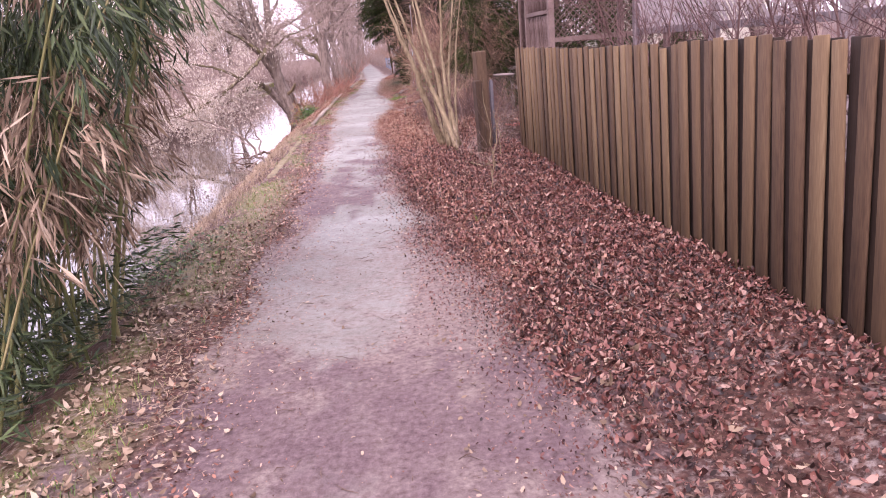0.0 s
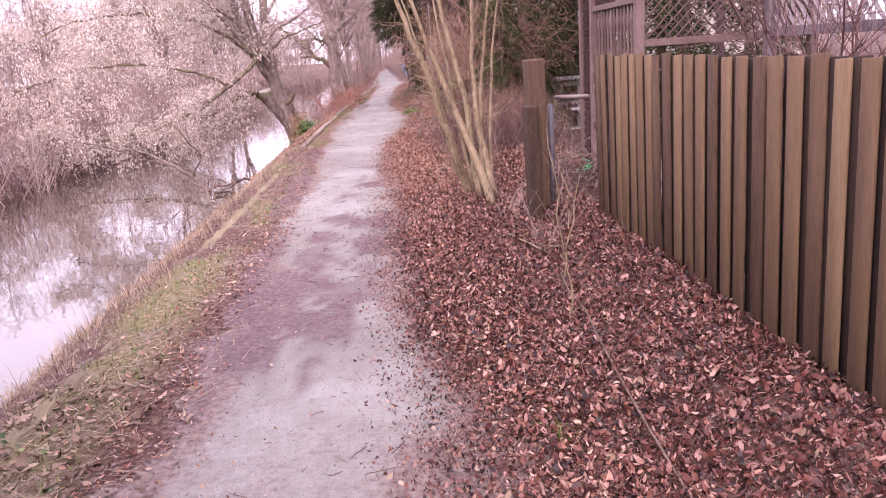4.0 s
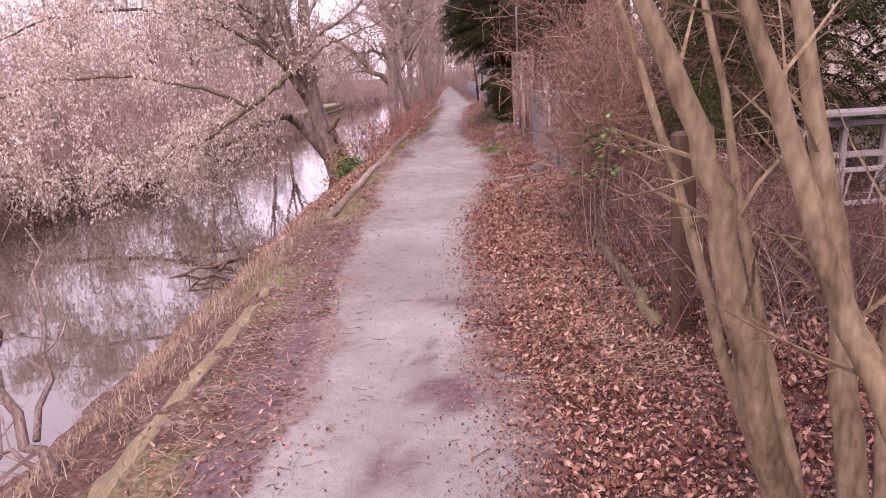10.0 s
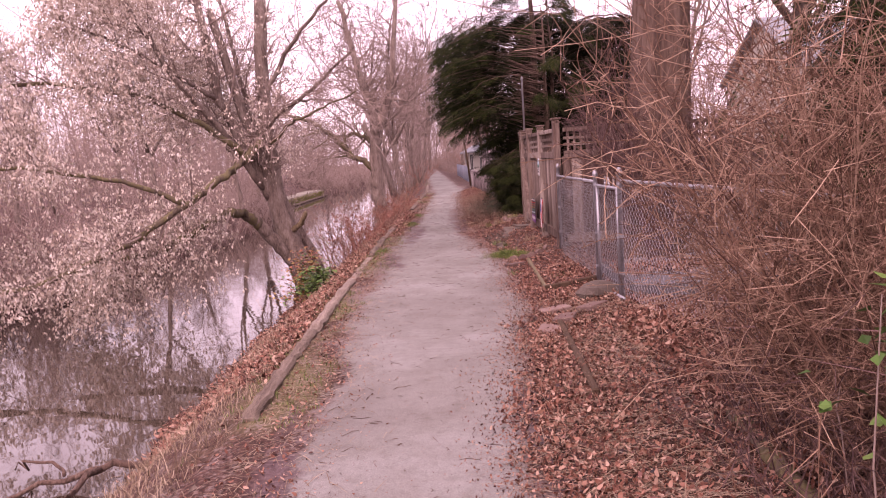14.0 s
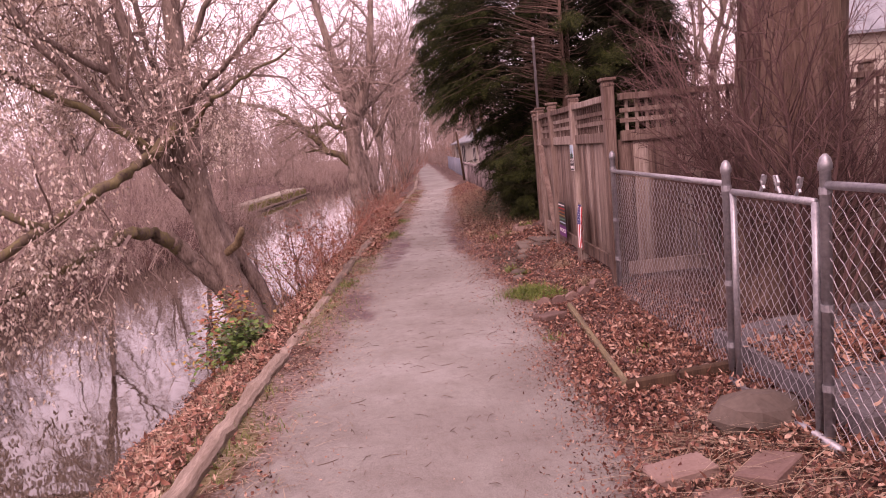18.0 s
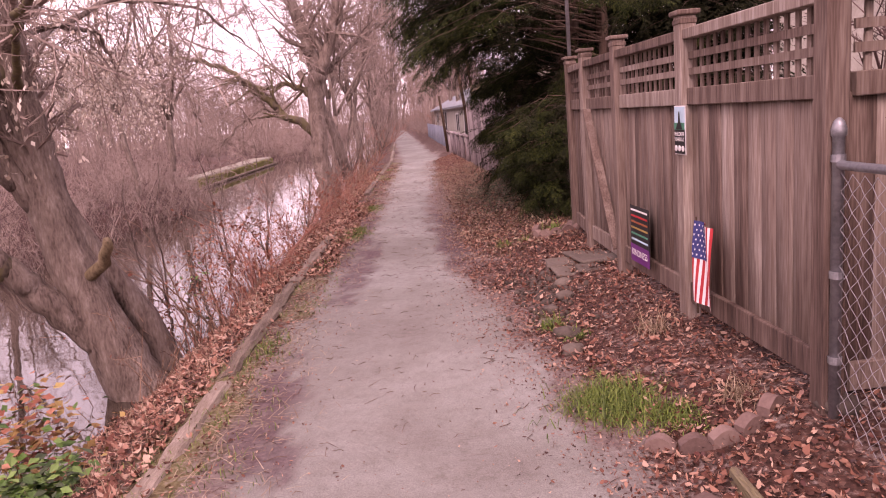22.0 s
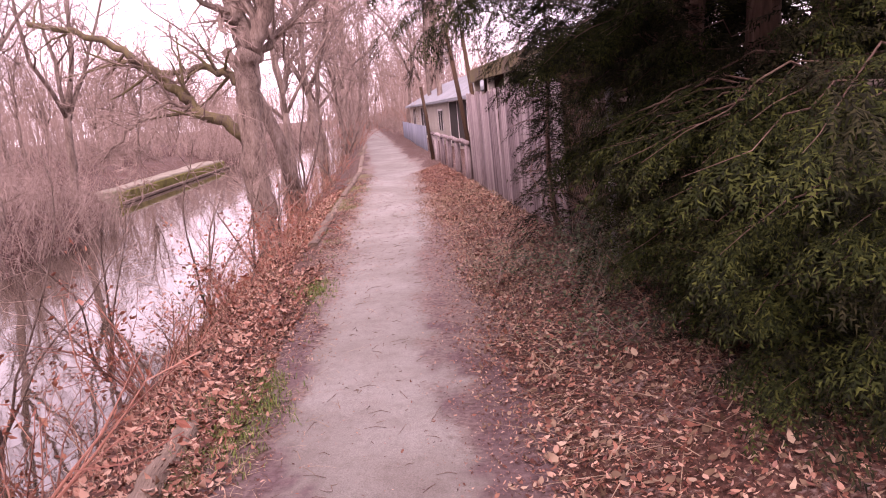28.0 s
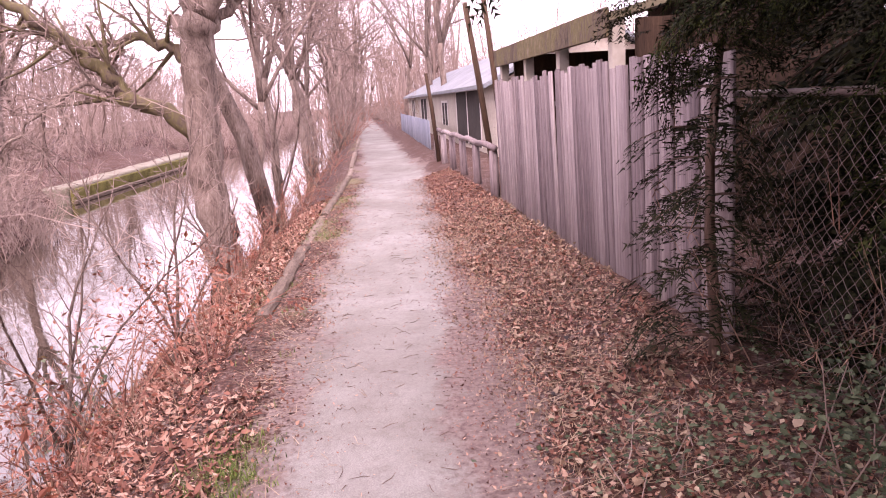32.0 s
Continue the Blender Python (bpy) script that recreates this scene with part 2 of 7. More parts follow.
purple_print = mat("purple_print", [(0.12, 0.02, 0.14), (0.18, 0.04, 0.2)], 0.6, 5, 40, 0)
navy_print = mat("navy_print", [(0.03, 0.035, 0.14), (0.05, 0.055, 0.2)], 0.7, 5, 40, 0)
red_print = mat("red_print", [(0.42, 0.03, 0.035), (0.52, 0.05, 0.05)], 0.7, 5, 40, 0)
white_print = mat("white_print", [(0.7, 0.68, 0.68), (0.8, 0.78, 0.78)], 0.7, 5, 40, 0)
yellow_print = mat("yellow_print", [(0.3, 0.2, 0.06), (0.36, 0.25, 0.08)], 0.6, 5, 40, 0)
orange_print = mat("orange_print", [(0.3, 0.09, 0.04), (0.36, 0.12, 0.05)], 0.6, 5, 40, 0)
plastic_green = mat("plastic_green", [(0.02, 0.3, 0.12), (0.04, 0.4, 0.17)], 0.4, 5, 40, 0)


# ---- mesh building ----
class Bag:
    """Vertices and faces of one mesh."""

    def __init__(self):
        self.v, self.f = [], []

    def tube(self, pts, radii, n=5, cap=True, rough=0.0):
        base = len(self.v)
        count = len(pts)
        for i, p in enumerate(pts):
            d = (pts[min(i + 1, count - 1)] - pts[max(i - 1, 0)])
            if d.length < 1e-9:
                d = Vector((0, 0, 1))
            d.normalize()
            side = d.cross(Vector((0.31, 0.95, 0.05)) if abs(d.y) < 0.9 else Vector((1, 0, 0.1))).normalized()
            up = side.cross(d)
            r = radii[i]
            for k in range(n):
                a = 6.28318 * k / n
                r = radii[i] * (1 + rough * (math.sin(k * 2.7 + i * 0.35) + 0.7 * math.sin(k * 5.3 - i * 1.9)))
                self.v.append(p + side * (r * math.cos(a)) + up * (r * math.sin(a)))
        for i in range(count - 1):
            for k in range(n):
                a, b = base + i * n + k, base + i * n + (k + 1) % n
                self.f.append((a, b, b + n, a + n))
        if cap:
            self.f.append(tuple(base + (count - 1) * n + k for k in range(n)))
            self.f.append(tuple(base + k for k in reversed(range(n))))

    def spike(self, p, q, r):
        """A thin pointed twig from p to q."""
        d = q - p
        side = d.cross(Vector((0.31, 0.55, 0.77)))
        if side.length < 1e-9:
            side = Vector((1, 0, 0))
        side = side * (r / side.length)
        up = side.cross(d) * (1 / max(d.length, 1e-6))
        base = len(self.v)
        self.v += [p + side, p - side * 0.5 + up * 0.87, p - side * 0.5 - up * 0.87, q]
        self.f += [(base, base + 1, base + 3), (base + 1, base + 2, base + 3), (base + 2, base, base + 3)]

    def needle(self, p, d, n, length, width):
        side = d.cross(n)
        side = side * (width * 0.5 / max(side.length, 1e-6))
        base = len(self.v)
        self.v += [p - side, p + side, p + d * length]
        self.f.append((base, base + 1, base + 2))

    def box(self, lo, hi, m=None, bevel=0.0):
        base = len(self.v)
        x0, y0, z0 = lo
        x1, y1, z1 = hi
        if bevel:
            b = bevel
            ring = [(x0 + b, y0), (x1 - b, y0), (x1, y0 + b), (x1, y1 - b), (x1 - b, y1), (x0 + b, y1), (x0, y1 - b), (x0, y0 + b)]
            inner = [(min(max(x, x0 + b), x1 - b), min(max(y, y0 + b), y1 - b)) for x, y in ring]
            for pts, z in ((inner, z0), (ring, z0 + b), (ring, z1 - b), (inner, z1)):
                for x, y in pts:
                    p = Vector((x, y, z))
                    self.v.append(m @ p if m else p)
            for i in range(3):
                for k in range(8):
                    a, c = base + i * 8 + k, base + i * 8 + (k + 1) % 8
                    self.f.append((a, c, c + 8, a + 8))
            self.f.append(tuple(base + 24 + k for k in range(8)))
            self.f.append(tuple(base + k for k in reversed(range(8))))
            return
        for z in (z0, z1):
            for x, y in ((x0, y0), (x1, y0), (x1, y1), (x0, y1)):
                p = Vector((x, y, z))
                self.v.append(m @ p if m else p)
        for f in ((3, 2, 1, 0), (4, 5, 6, 7), (0, 1, 5, 4), (1, 2, 6, 5), (2, 3, 7, 6), (3, 0, 4, 7)):
            self.f.append(tuple(base + i for i in f))

    def leaf(self, p, d, n, length, width, fold=0.15):
        """A pointed leaf of two faces from p along d, with normal n, creased along the middle."""
        side = d.cross(n)
        if side.length < 1e-6:
            side = Vector((1, 0, 0))
        side.normalize()
        nn = side.cross(d).normalized()
        base = len(self.v)
        mid = p + d * (length * 0.45)
        self.v += [p, mid + side * (width / 2) + nn * (fold * width), p + d * length, mid - side * (width / 2) + nn * (fold * width)]
        self.f += [(base, base + 1, base + 2), (base, base + 2, base + 3)]

    def oval(self, p, d, n, length, width, curl):
        """A fallen leaf: six points round its edge, curled along its length."""
        side = d.cross(n).normalized()
        nn = side.cross(d).normalized()
        base = len(self.v)
        a, b = p + d * (length * 0.28), p + d * (length * 0.68)
        w = width / 2
        self.v += [p + nn * curl * length * 0.5, a + side * w, b + side * w * 0.8 + nn * curl * width * 0.5, p + d * length + nn * curl * length, b - side * w * 0.9, a - side * w + nn * curl * width * 0.6]
        self.f += [(base, base + 1, base + 5), (base + 1, base + 2, base + 4, base + 5), (base + 2, base + 3, base + 4)]

    def blade(self, p, d, side, length, width, droop):
        base = len(self.v)
        for i in range(4):
            s = i / 3
            q = p + d * (length * s) + Vector((0, 0, -droop * length * s * s))
            w = width * (1 - s) * 0.5 + 0.0004
            self.v += [q - side * w, q + side * w]
        for i in range(3):
            a = base + 2 * i
            self.f.append((a, a + 1, a + 3, a + 2))

    def mesh(self, name, material, smooth=True):
        me = bpy.data.meshes.new(name)
        me.from_pydata([tuple(v) for v in self.v], [], self.f)
        me.materials.append(material)
        if smooth:
            me.polygons.foreach_set("use_smooth", [True] * len(me.polygons))
        me.update()
        return me


def part(name, bag, material, parent, label="", smooth=False, kind=""):
    """Links a bag (or a ready mesh) as one mesh object under a thing or a part."""
    me = bag if isinstance(bag, bpy.types.Mesh) else bag.mesh(name, material, smooth)
    ob = new(name, me)
    ob.parent = parent
    return tagged(ob, label=label, kind=kind)


def thing(name, label, category, at=(0, 0, 0), group="", rz=0.0, kind=""):
    ob = new(name)
    ob.empty_display_size = 0.1
    ob.matrix_world = pose(*at, 0, 0, rz)
    return tagged(ob, label, category, group, kind)


def solid(name, bag, material, label, category, group="", kind="", smooth=False, at=None):
    ob = new(name, bag.mesh(name, material, smooth))
    if at is not None:
        ob.matrix_world = at
    return tagged(ob, label, category, group, kind)


R = random.Random(7)


def rvec(rng, s=1.0):
    return Vector((rng.gauss(0, s), rng.gauss(0, s), rng.gauss(0, s)))


# ---- the lie of the land ----
EDGE_Y = [-40, 7, 9, 12, 16, 20, 24, 28, 33, 37, 41, 47, 70, 150, 400]
EDGE_X = [-1.7, -1.52, -1.45, -1.36, -1.3, -1.2, -1.07, -0.93, -0.66, -0.42, -0.26, 0.1, 0.4, -0.2, -3.0]
WATER = -0.85


def edge_x(y):
    return np.interp(y, EDGE_Y, EDGE_X)


def smooth(a, b, x):
    s = np.clip((x - a) / (b - a), 0, 1)
    return s * s * (3 - 2 * s)


def lumps(x, y):
    return (np.sin(x * 2.3 + y * 1.1) * np.sin(y * 1.7 - x * 0.6) + 0.5 * np.sin(x * 5.1 - y * 3.3) * np.sin(y * 4.7 + 1.3)
            + 0.25 * np.sin(x * 11.3 + y * 7.1) * np.sin(y * 12.9 - x * 3.1))


def land(x, y):
    """Height of the ground at x, y."""
    x, y = np.asarray(x, float), np.asarray(y, float)
    e = edge_x(y)
    d = e - x
    z = 0.012 * lumps(x, y)
    z = z - 0.05 * smooth(0.02, 0.2, d) - 0.8 * smooth(0.15, 1.55, d) - 0.9 * smooth(1.4, 2.6, d)
    z = z + 0.05 * smooth(0.1, 1.2, d) * (1 - smooth(1.2, 2.4, d)) * lumps(x * 1.7, y * 1.3)
    back = 2.6 * smooth(46, 53, y) * (1 - smooth(74, 80, y))
    far = smooth(e - 5.9 - back, e - 7.6 - back, x)
    z = z + far * (1.35 + 0.14 * lumps(x * 0.5, y * 0.5)) + smooth(e - 7.2, e - 15, x) * 0.6
    right = smooth(1.15, 2.05, x - 0.25 * smooth(28, 40, y) - np.maximum(0, y - 44) * 0.02)
    right = right * (1 - 0.5 * smooth(18.5, 20, y) * (1 - smooth(23.2, 24.2, y)))
    z = z + right * (0.19 + 0.02 * lumps(x * 1.3, y * 1.1))
    z = z - 0.19 * smooth(2.25, 3.0, x) * smooth(9.4, 10.4, y) * (1 - smooth(18.5, 20, y))
    return z


def on_land(x, y):
    return float(land(x, y))


def axis(spans):
    out = [spans[0][0]]
    for a, b, step in spans:
        n = max(1, round((b - a) / step))
        out += [a + (b - a) * (i + 1) / n for i in range(n)]
    return np.array(out)


gx = axis([(-600, -100, 100), (-100, -20, 10), (-20, -9, 0.8), (-9, -4, 0.3), (-4, 3.2, 0.07), (3.2, 8, 0.4), (8, 30, 3), (30, 100, 10), (100, 600, 100)])
gy = axis([(-200, -20, 30), (-20, -4, 1), (-4, 48, 0.11), (48, 70, 0.5), (70, 160, 3), (160, 900, 60)])
GX, GY = np.meshgrid(gx, gy)
GZ = land(GX, GY)
verts = np.stack([GX.ravel(), GY.ravel(), GZ.ravel()], 1)
nx_, ny_ = len(gx), len(gy)
idx = np.arange(nx_ * ny_).reshape(ny_, nx_)
quads = np.stack([idx[:-1, :-1].ravel(), idx[:-1, 1:].ravel(), idx[1:, 1:].ravel(), idx[1:, :-1].ravel()], 1)
me = bpy.data.meshes.new("ground")
me.from_pydata(verts.tolist(), [], quads.tolist())
me.polygons.foreach_set("use_smooth", [True] * len(me.polygons))


def path_left(y):
    return np.interp(y, [-10, 4, 12, 20, 24, 29, 33, 36, 47, 150, 400], [-0.9, -0.85, -0.68, -0.78, -0.75, -0.5, -0.25, 0.0, 0.45, 0.35, -2.4])


def path_right(y):
    return np.interp(y, [-10, 3, 6, 9, 13, 17, 19, 21, 24, 26, 30, 34, 38, 47, 150, 400], [0.85, 0.78, 0.6, 0.45, 0.42, 0.45, 0.7, 1.08, 1.15, 0.95, 0.98, 1.15, 1.3, 1.75, 1.9, -0.8])


def gravel(x, y):
    """1 on the bare trodden grit, 0 in the verges."""
    w = 0.17 * lumps(x * 1.4, y * 1.1)
    return smooth(-0.22, 0.2, x - path_left(y) + w) * smooth(-0.25, 0.25, path_right(y) - x + w)


def green(x, y):
    d = x - edge_x(y)
    strip = smooth(-0.5, 0.05, d) * (1 - smooth(0.15, 0.6, d))
    return strip * smooth(-0.1, 0.7, lumps(x * 0.9, y * 0.7) + 0.35 * (1 - smooth(19, 22, y)))


def damp_soil(x, y):
    """Damp mauve patches trodden into the grit."""
    out = np.zeros_like(x)
    for cx, cy, rx, ry in DAMP:
        q = ((x - cx) / rx) ** 2 + ((y - cy) / ry) ** 2 + 0.75 * lumps(x * 3.7 + cx, y * 2.9) + 0.4 * lumps(x * 8.3, y * 7.1 + cy)
        out = np.maximum(out, 1 - smooth(0.35, 1.3, q))
    return out


DAMP = ((-0.6, 2.9, 0.8, 0.8), (0.4, 2.8, 0.7, 0.7), (-0.35, 8.5, 0.5, 1.0), (-0.3, 9.5, 0.22, 0.6), (-0.55, 7.9, 0.25, 0.7), (-0.75, 9.0, 0.14, 1.6), (-0.1, 13.6, 0.13, 0.3), (-0.36, 10.28, 0.14, 0.3), (-0.19, 11.18, 0.24, 0.22), (-0.22, 12.3, 0.16, 0.28), (0.05, 10.9, 0.3, 0.5), (0.15, 9.85, 0.25, 0.4), (0.14, 13.1, 0.26, 0.2), (0.14, 14.62, 0.28, 0.13), (-0.92, 13.5, 0.16, 2.4), (-0.95, 16.5, 0.14, 1.8), (0.62, 17.4, 0.14, 1.4), (-0.35, 29.5, 0.25, 2.0), (0.85, 30.4, 0.25, 2.2), (-0.6, 24.9, 0.2, 0.9), (-0.3, 32.4, 0.12, 1.4))
TREAD_Y = [-10, 3.5, 4.1, 5.5, 5.9, 6.8, 7.6, 8.6, 9.5, 10.2, 10.8, 11.5, 12.3, 13.6, 14.6, 15.3, 16.2, 17.6, 21.0, 24.0, 26.0, 28.5, 31.0, 33.5, 35.2, 37.6, 42.0, 47.0, 150, 400]
TREAD_L = [-0.3, -0.4, -0.86, -0.95, -0.66, -0.56, -0.5, -0.2, -0.66, -0.74, -0.8, -0.77, -0.72, -0.64, -0.7, -0.72, -0.74, -0.8, -0.83, -0.66, -0.74, -0.52, -0.2, -0.14, -0.05, 0.06, 0.15, 0.5, 0.4, -2.3]
TREAD_R = [-0.3, -0.3, 0.14, 0.3, 0.08, 0.46, 0.36, 0.12, 0.26, 0.3, 0.3, 0.32, 0.34, 0.26, 0.32, 0.26, 0.34, 0.5, 1.02, 1.1, 0.92, 0.74, 0.66, 0.72, 0.84, 1.16, 1.55, 1.75, 1.9, -0.8]


def tread(x, y):
    """1 on the pale worn grit, 0 on the softer soil beside it."""
    w = 0.1 * lumps(x * 2.4 + 1.7, y * 1.9) + 0.05 * lumps(x * 6.1, y * 5.3)
    soft = 0.09 + 0.1 * smooth(16, 22, y) + 0.2 * (1 - smooth(5, 8.5, y))
    faint = 0.62 + 0.38 * smooth(5.5, 7.5, y)
    return faint * smooth(-soft, soft, x - np.interp(y, TREAD_Y, TREAD_L) + w) * smooth(-soft, soft, np.interp(y, TREAD_Y, TREAD_R) - x + w)


zone = np.stack([gravel(GX, GY).ravel(), green(GX, GY).ravel(), damp_soil(GX, GY).ravel(), tread(GX, GY).ravel()], 1)
attr = me.color_attributes.new("zone", "FLOAT_COLOR", "POINT")
attr.data.foreach_set("color", zone.ravel())


def ground_material():
    m = bpy.data.materials.new("ground")
    m.use_nodes = True
    nt = m.node_tree
    b = nt.nodes["Principled BSDF"]
    b.inputs["Roughness"].default_value, b.inputs["Specular IOR Level"].default_value = 0.82, 0.2
    tc = nt.nodes.new("ShaderNodeTexCoord")

    def tex(scale, detail=5, kind="ShaderNodeTexNoise", rough=0.6):
        n = nt.nodes.new(kind)
        n.inputs["Scale"].default_value = scale
        if kind == "ShaderNodeTexNoise":
            n.inputs["Detail"].default_value, n.inputs["Roughness"].default_value = detail, rough
        nt.links.new(tc.outputs["Object"], n.inputs["Vector"])
        return n

    def ramp(source, stops):
        r = nt.nodes.new("ShaderNodeValToRGB")
        el = r.color_ramp.elements
        while len(el) < len(stops):
            el.new(0.5)
        for i, (pos, c) in enumerate(stops):
            el[i].position, el[i].color = pos, (*c, 1)
        nt.links.new(source, r.inputs[0])
        return r.outputs[0]

    def mix(fac, a, c, mode="MIX"):
        x = nt.nodes.new("ShaderNodeMix")
        x.data_type, x.blend_type = "RGBA", mode
        if isinstance(fac, float):
            x.inputs[0].default_value = fac
        else:
            nt.links.new(fac, x.inputs[0])
        nt.links.new(a, x.inputs[6])
        nt.links.new(c, x.inputs[7])
        return x.outputs[2]

    big, mid, fine, grit = tex(0.55, 3), tex(3.5, 5), tex(28, 6, rough=0.7), tex(160, 3)
    damp = ramp(big.outputs["Fac"], [(0.36, (0.184, 0.173, 0.157)), (0.5, (0.219, 0.214, 0.195)), (0.62, (0.253, 0.252, 0.235))])
    dirt = ramp(fine.outputs["Fac"], [(0.28, (0.07, 0.042, 0.038)), (0.45, (0.155, 0.114, 0.103)), (0.6, (0.205, 0.162, 0.146)), (0.75, (0.27, 0.215, 0.19))])
    spots = ramp(mid.outputs["Fac"], [(0.36, (0.7, 0.62, 0.6)), (0.56, (1, 1, 1))])
    sand = mix(0.35, damp, spots, "MULTIPLY")
    grains = ramp(grit.outputs["Fac"], [(0.3, (0.42, 0.38, 0.36)), (0.5, (0.95, 0.95, 0.95)), (0.72, (1.5, 1.46, 1.44))])
    sand = mix(0.5, sand, grains, "MULTIPLY")
    mottle = ramp(tex(13, 5, rough=0.7).outputs["Fac"], [(0.32, (0.72, 0.68, 0.66)), (0.5, (1, 1, 1)), (0.7, (1.12, 1.1, 1.1))])
    sand = mix(0.5, sand, mottle, "MULTIPLY")
    dirt = mix(0.6, dirt, mottle, "MULTIPLY")
    cells = tex(48, kind="ShaderNodeTexVoronoi")
    litter_cell = ramp(cells.outputs["Color"], [(0.1, (0.018, 0.007, 0.006)), (0.4, (0.05, 0.018, 0.014)), (0.7, (0.1, 0.04, 0.03)), (0.95, (0.2, 0.11, 0.085))])
    litter = mix(0.5, litter_cell, ramp(fine.outputs["Fac"], [(0.35, (0.022, 0.012, 0.01)), (0.65, (0.13, 0.075, 0.056))]))
    turf = ramp(fine.outputs["Fac"], [(0.32, (0.065, 0.05, 0.024)), (0.5, (0.14, 0.115, 0.055)), (0.7, (0.27, 0.22, 0.13))])
    at = nt.nodes.new("ShaderNodeAttribute")
    at.attribute_name = "zone"
    sp = nt.nodes.new("ShaderNodeSeparateColor")
    nt.links.new(at.outputs["Color"], sp.inputs[0])
    col = mix(sp.outputs[1], litter, turf)
    jag = nt.nodes.new("ShaderNodeMath")
    jag.operation = "MULTIPLY_ADD"
    jag.inputs[1].default_value = 1.0
    sub = nt.nodes.new("ShaderNodeMath")
    sub.operation = "MULTIPLY_ADD"
    sub.inputs[1].default_value, sub.inputs[2].default_value = 1.9, -0.95
    nt.links.new(fine.outputs["Fac"], sub.inputs[0])
    nt.links.new(sp.outputs[0], jag.inputs[0])
    nt.links.new(sub.outputs[0], jag.inputs[2])
    wide = nt.nodes.new("ShaderNodeMath")
    wide.operation = "MULTIPLY_ADD"
    wide.inputs[1].default_value = 1.3
    nt.links.new(mid.outputs["Fac"], wide.inputs[0])
    off = nt.nodes.new("ShaderNodeMath")
    off.operation = "SUBTRACT"
    off.inputs[1].default_value = 0.65
    nt.links.new(jag.outputs[0], off.inputs[0])
    nt.links.new(off.outputs[0], wide.inputs[2])
    col = mix(ramp(wide.outputs[0], [(0.05, (0, 0, 0)), (0.4, (1, 1, 1))]), col, dirt)
    worn = nt.nodes.new("ShaderNodeMath")
    worn.operation = "ADD"
    nt.links.new(at.outputs["Alpha"], worn.inputs[0])
    ragged = nt.nodes.new("ShaderNodeMath")
    ragged.operation = "MULTIPLY_ADD"
    ragged.inputs[1].default_value = 0.55
    nt.links.new(sub.outputs[0], ragged.inputs[0])
    patchy = nt.nodes.new("ShaderNodeMath")
    patchy.operation = "MULTIPLY_ADD"
    patchy.inputs[1].default_value, patchy.inputs[2].default_value = 1.1, -0.55
    nt.links.new(tex(5.5, 4).outputs["Fac"], patchy.inputs[0])
    nt.links.new(patchy.outputs[0], ragged.inputs[2])
    nt.links.new(ragged.outputs[0], worn.inputs[1])
    col = mix(ramp(worn.outputs[0], [(0.2, (0, 0, 0)), (0.85, (1, 1, 1))]), col, sand)
    wet = nt.nodes.new("ShaderNodeMath")
    wet.operation = "MULTIPLY"
    nt.links.new(sp.outputs[2], wet.inputs[0])
    nt.links.new(ramp(mid.outputs["Fac"], [(0.3, (0.5, 0.5, 0.5)), (0.55, (1, 1, 1))]), wet.inputs[1])
    col = mix(wet.outputs[0], col, ramp(fine.outputs["Fac"], [(0.3, (0.06, 0.036, 0.038)), (0.5, (0.11, 0.073, 0.076)), (0.7, (0.175, 0.125, 0.122))]))
    nt.links.new(col, b.inputs["Base Color"])
    bp = nt.nodes.new("ShaderNodeBump")
    bp.inputs["Strength"].default_value, bp.inputs["Distance"].default_value = 0.7, 0.014
    nt.links.new(fine.outputs["Fac"], bp.inputs["Height"])
    nt.links.new(bp.outputs[0], b.inputs["Normal"])
    return m


me.materials.append(ground_material())
tagged(new("ground", me), "packed grit towpath with leaf littered verges and banks", "ground", kind="structure")


def water_material():
    m = bpy.data.materials.new("canal_water")
    m.use_nodes = True
    nt = m.node_tree
    b = nt.nodes["Principled BSDF"]
    b.inputs["Base Color"].default_value = (0.055, 0.04, 0.03, 1)
    b.inputs["Roughness"].default_value = 0.03
    b.inputs["IOR"].default_value = 1.85
    b.inputs["Specular IOR Level"].default_value = 0.5
    tc = nt.nodes.new("ShaderNodeTexCoord")
    n = nt.nodes.new("ShaderNodeTexNoise")
    n.inputs["Scale"].default_value, n.inputs["Detail"].default_value = 2.2, 2
    nt.links.new(tc.outputs["Object"], n.inputs["Vector"])
    bp = nt.nodes.new("ShaderNodeBump")
    bp.inputs["Strength"].default_value, bp.inputs["Distance"].default_value = 0.05, 0.05
    nt.links.new(n.outputs["Fac"], bp.inputs["Height"])
    nt.links.new(bp.outputs[0], b.inputs["Normal"])
    return m


wb = Bag()
ys = [-60, -20, 0, 10, 20, 30, 40, 50, 70, 100, 150, 250, 400]
for y in ys:
    e = float(edge_x(y))
    wb.v += [Vector((e - 11.5, y, WATER)), Vector((e - 1.1, y, WATER))]
for i in range(len(ys) - 1):
    wb.f.append((2 * i, 2 * i + 1, 2 * i + 3, 2 * i + 2))
solid("water", wb, water_material(), "still brown canal water reflecting bare trees", "water", kind="structure")



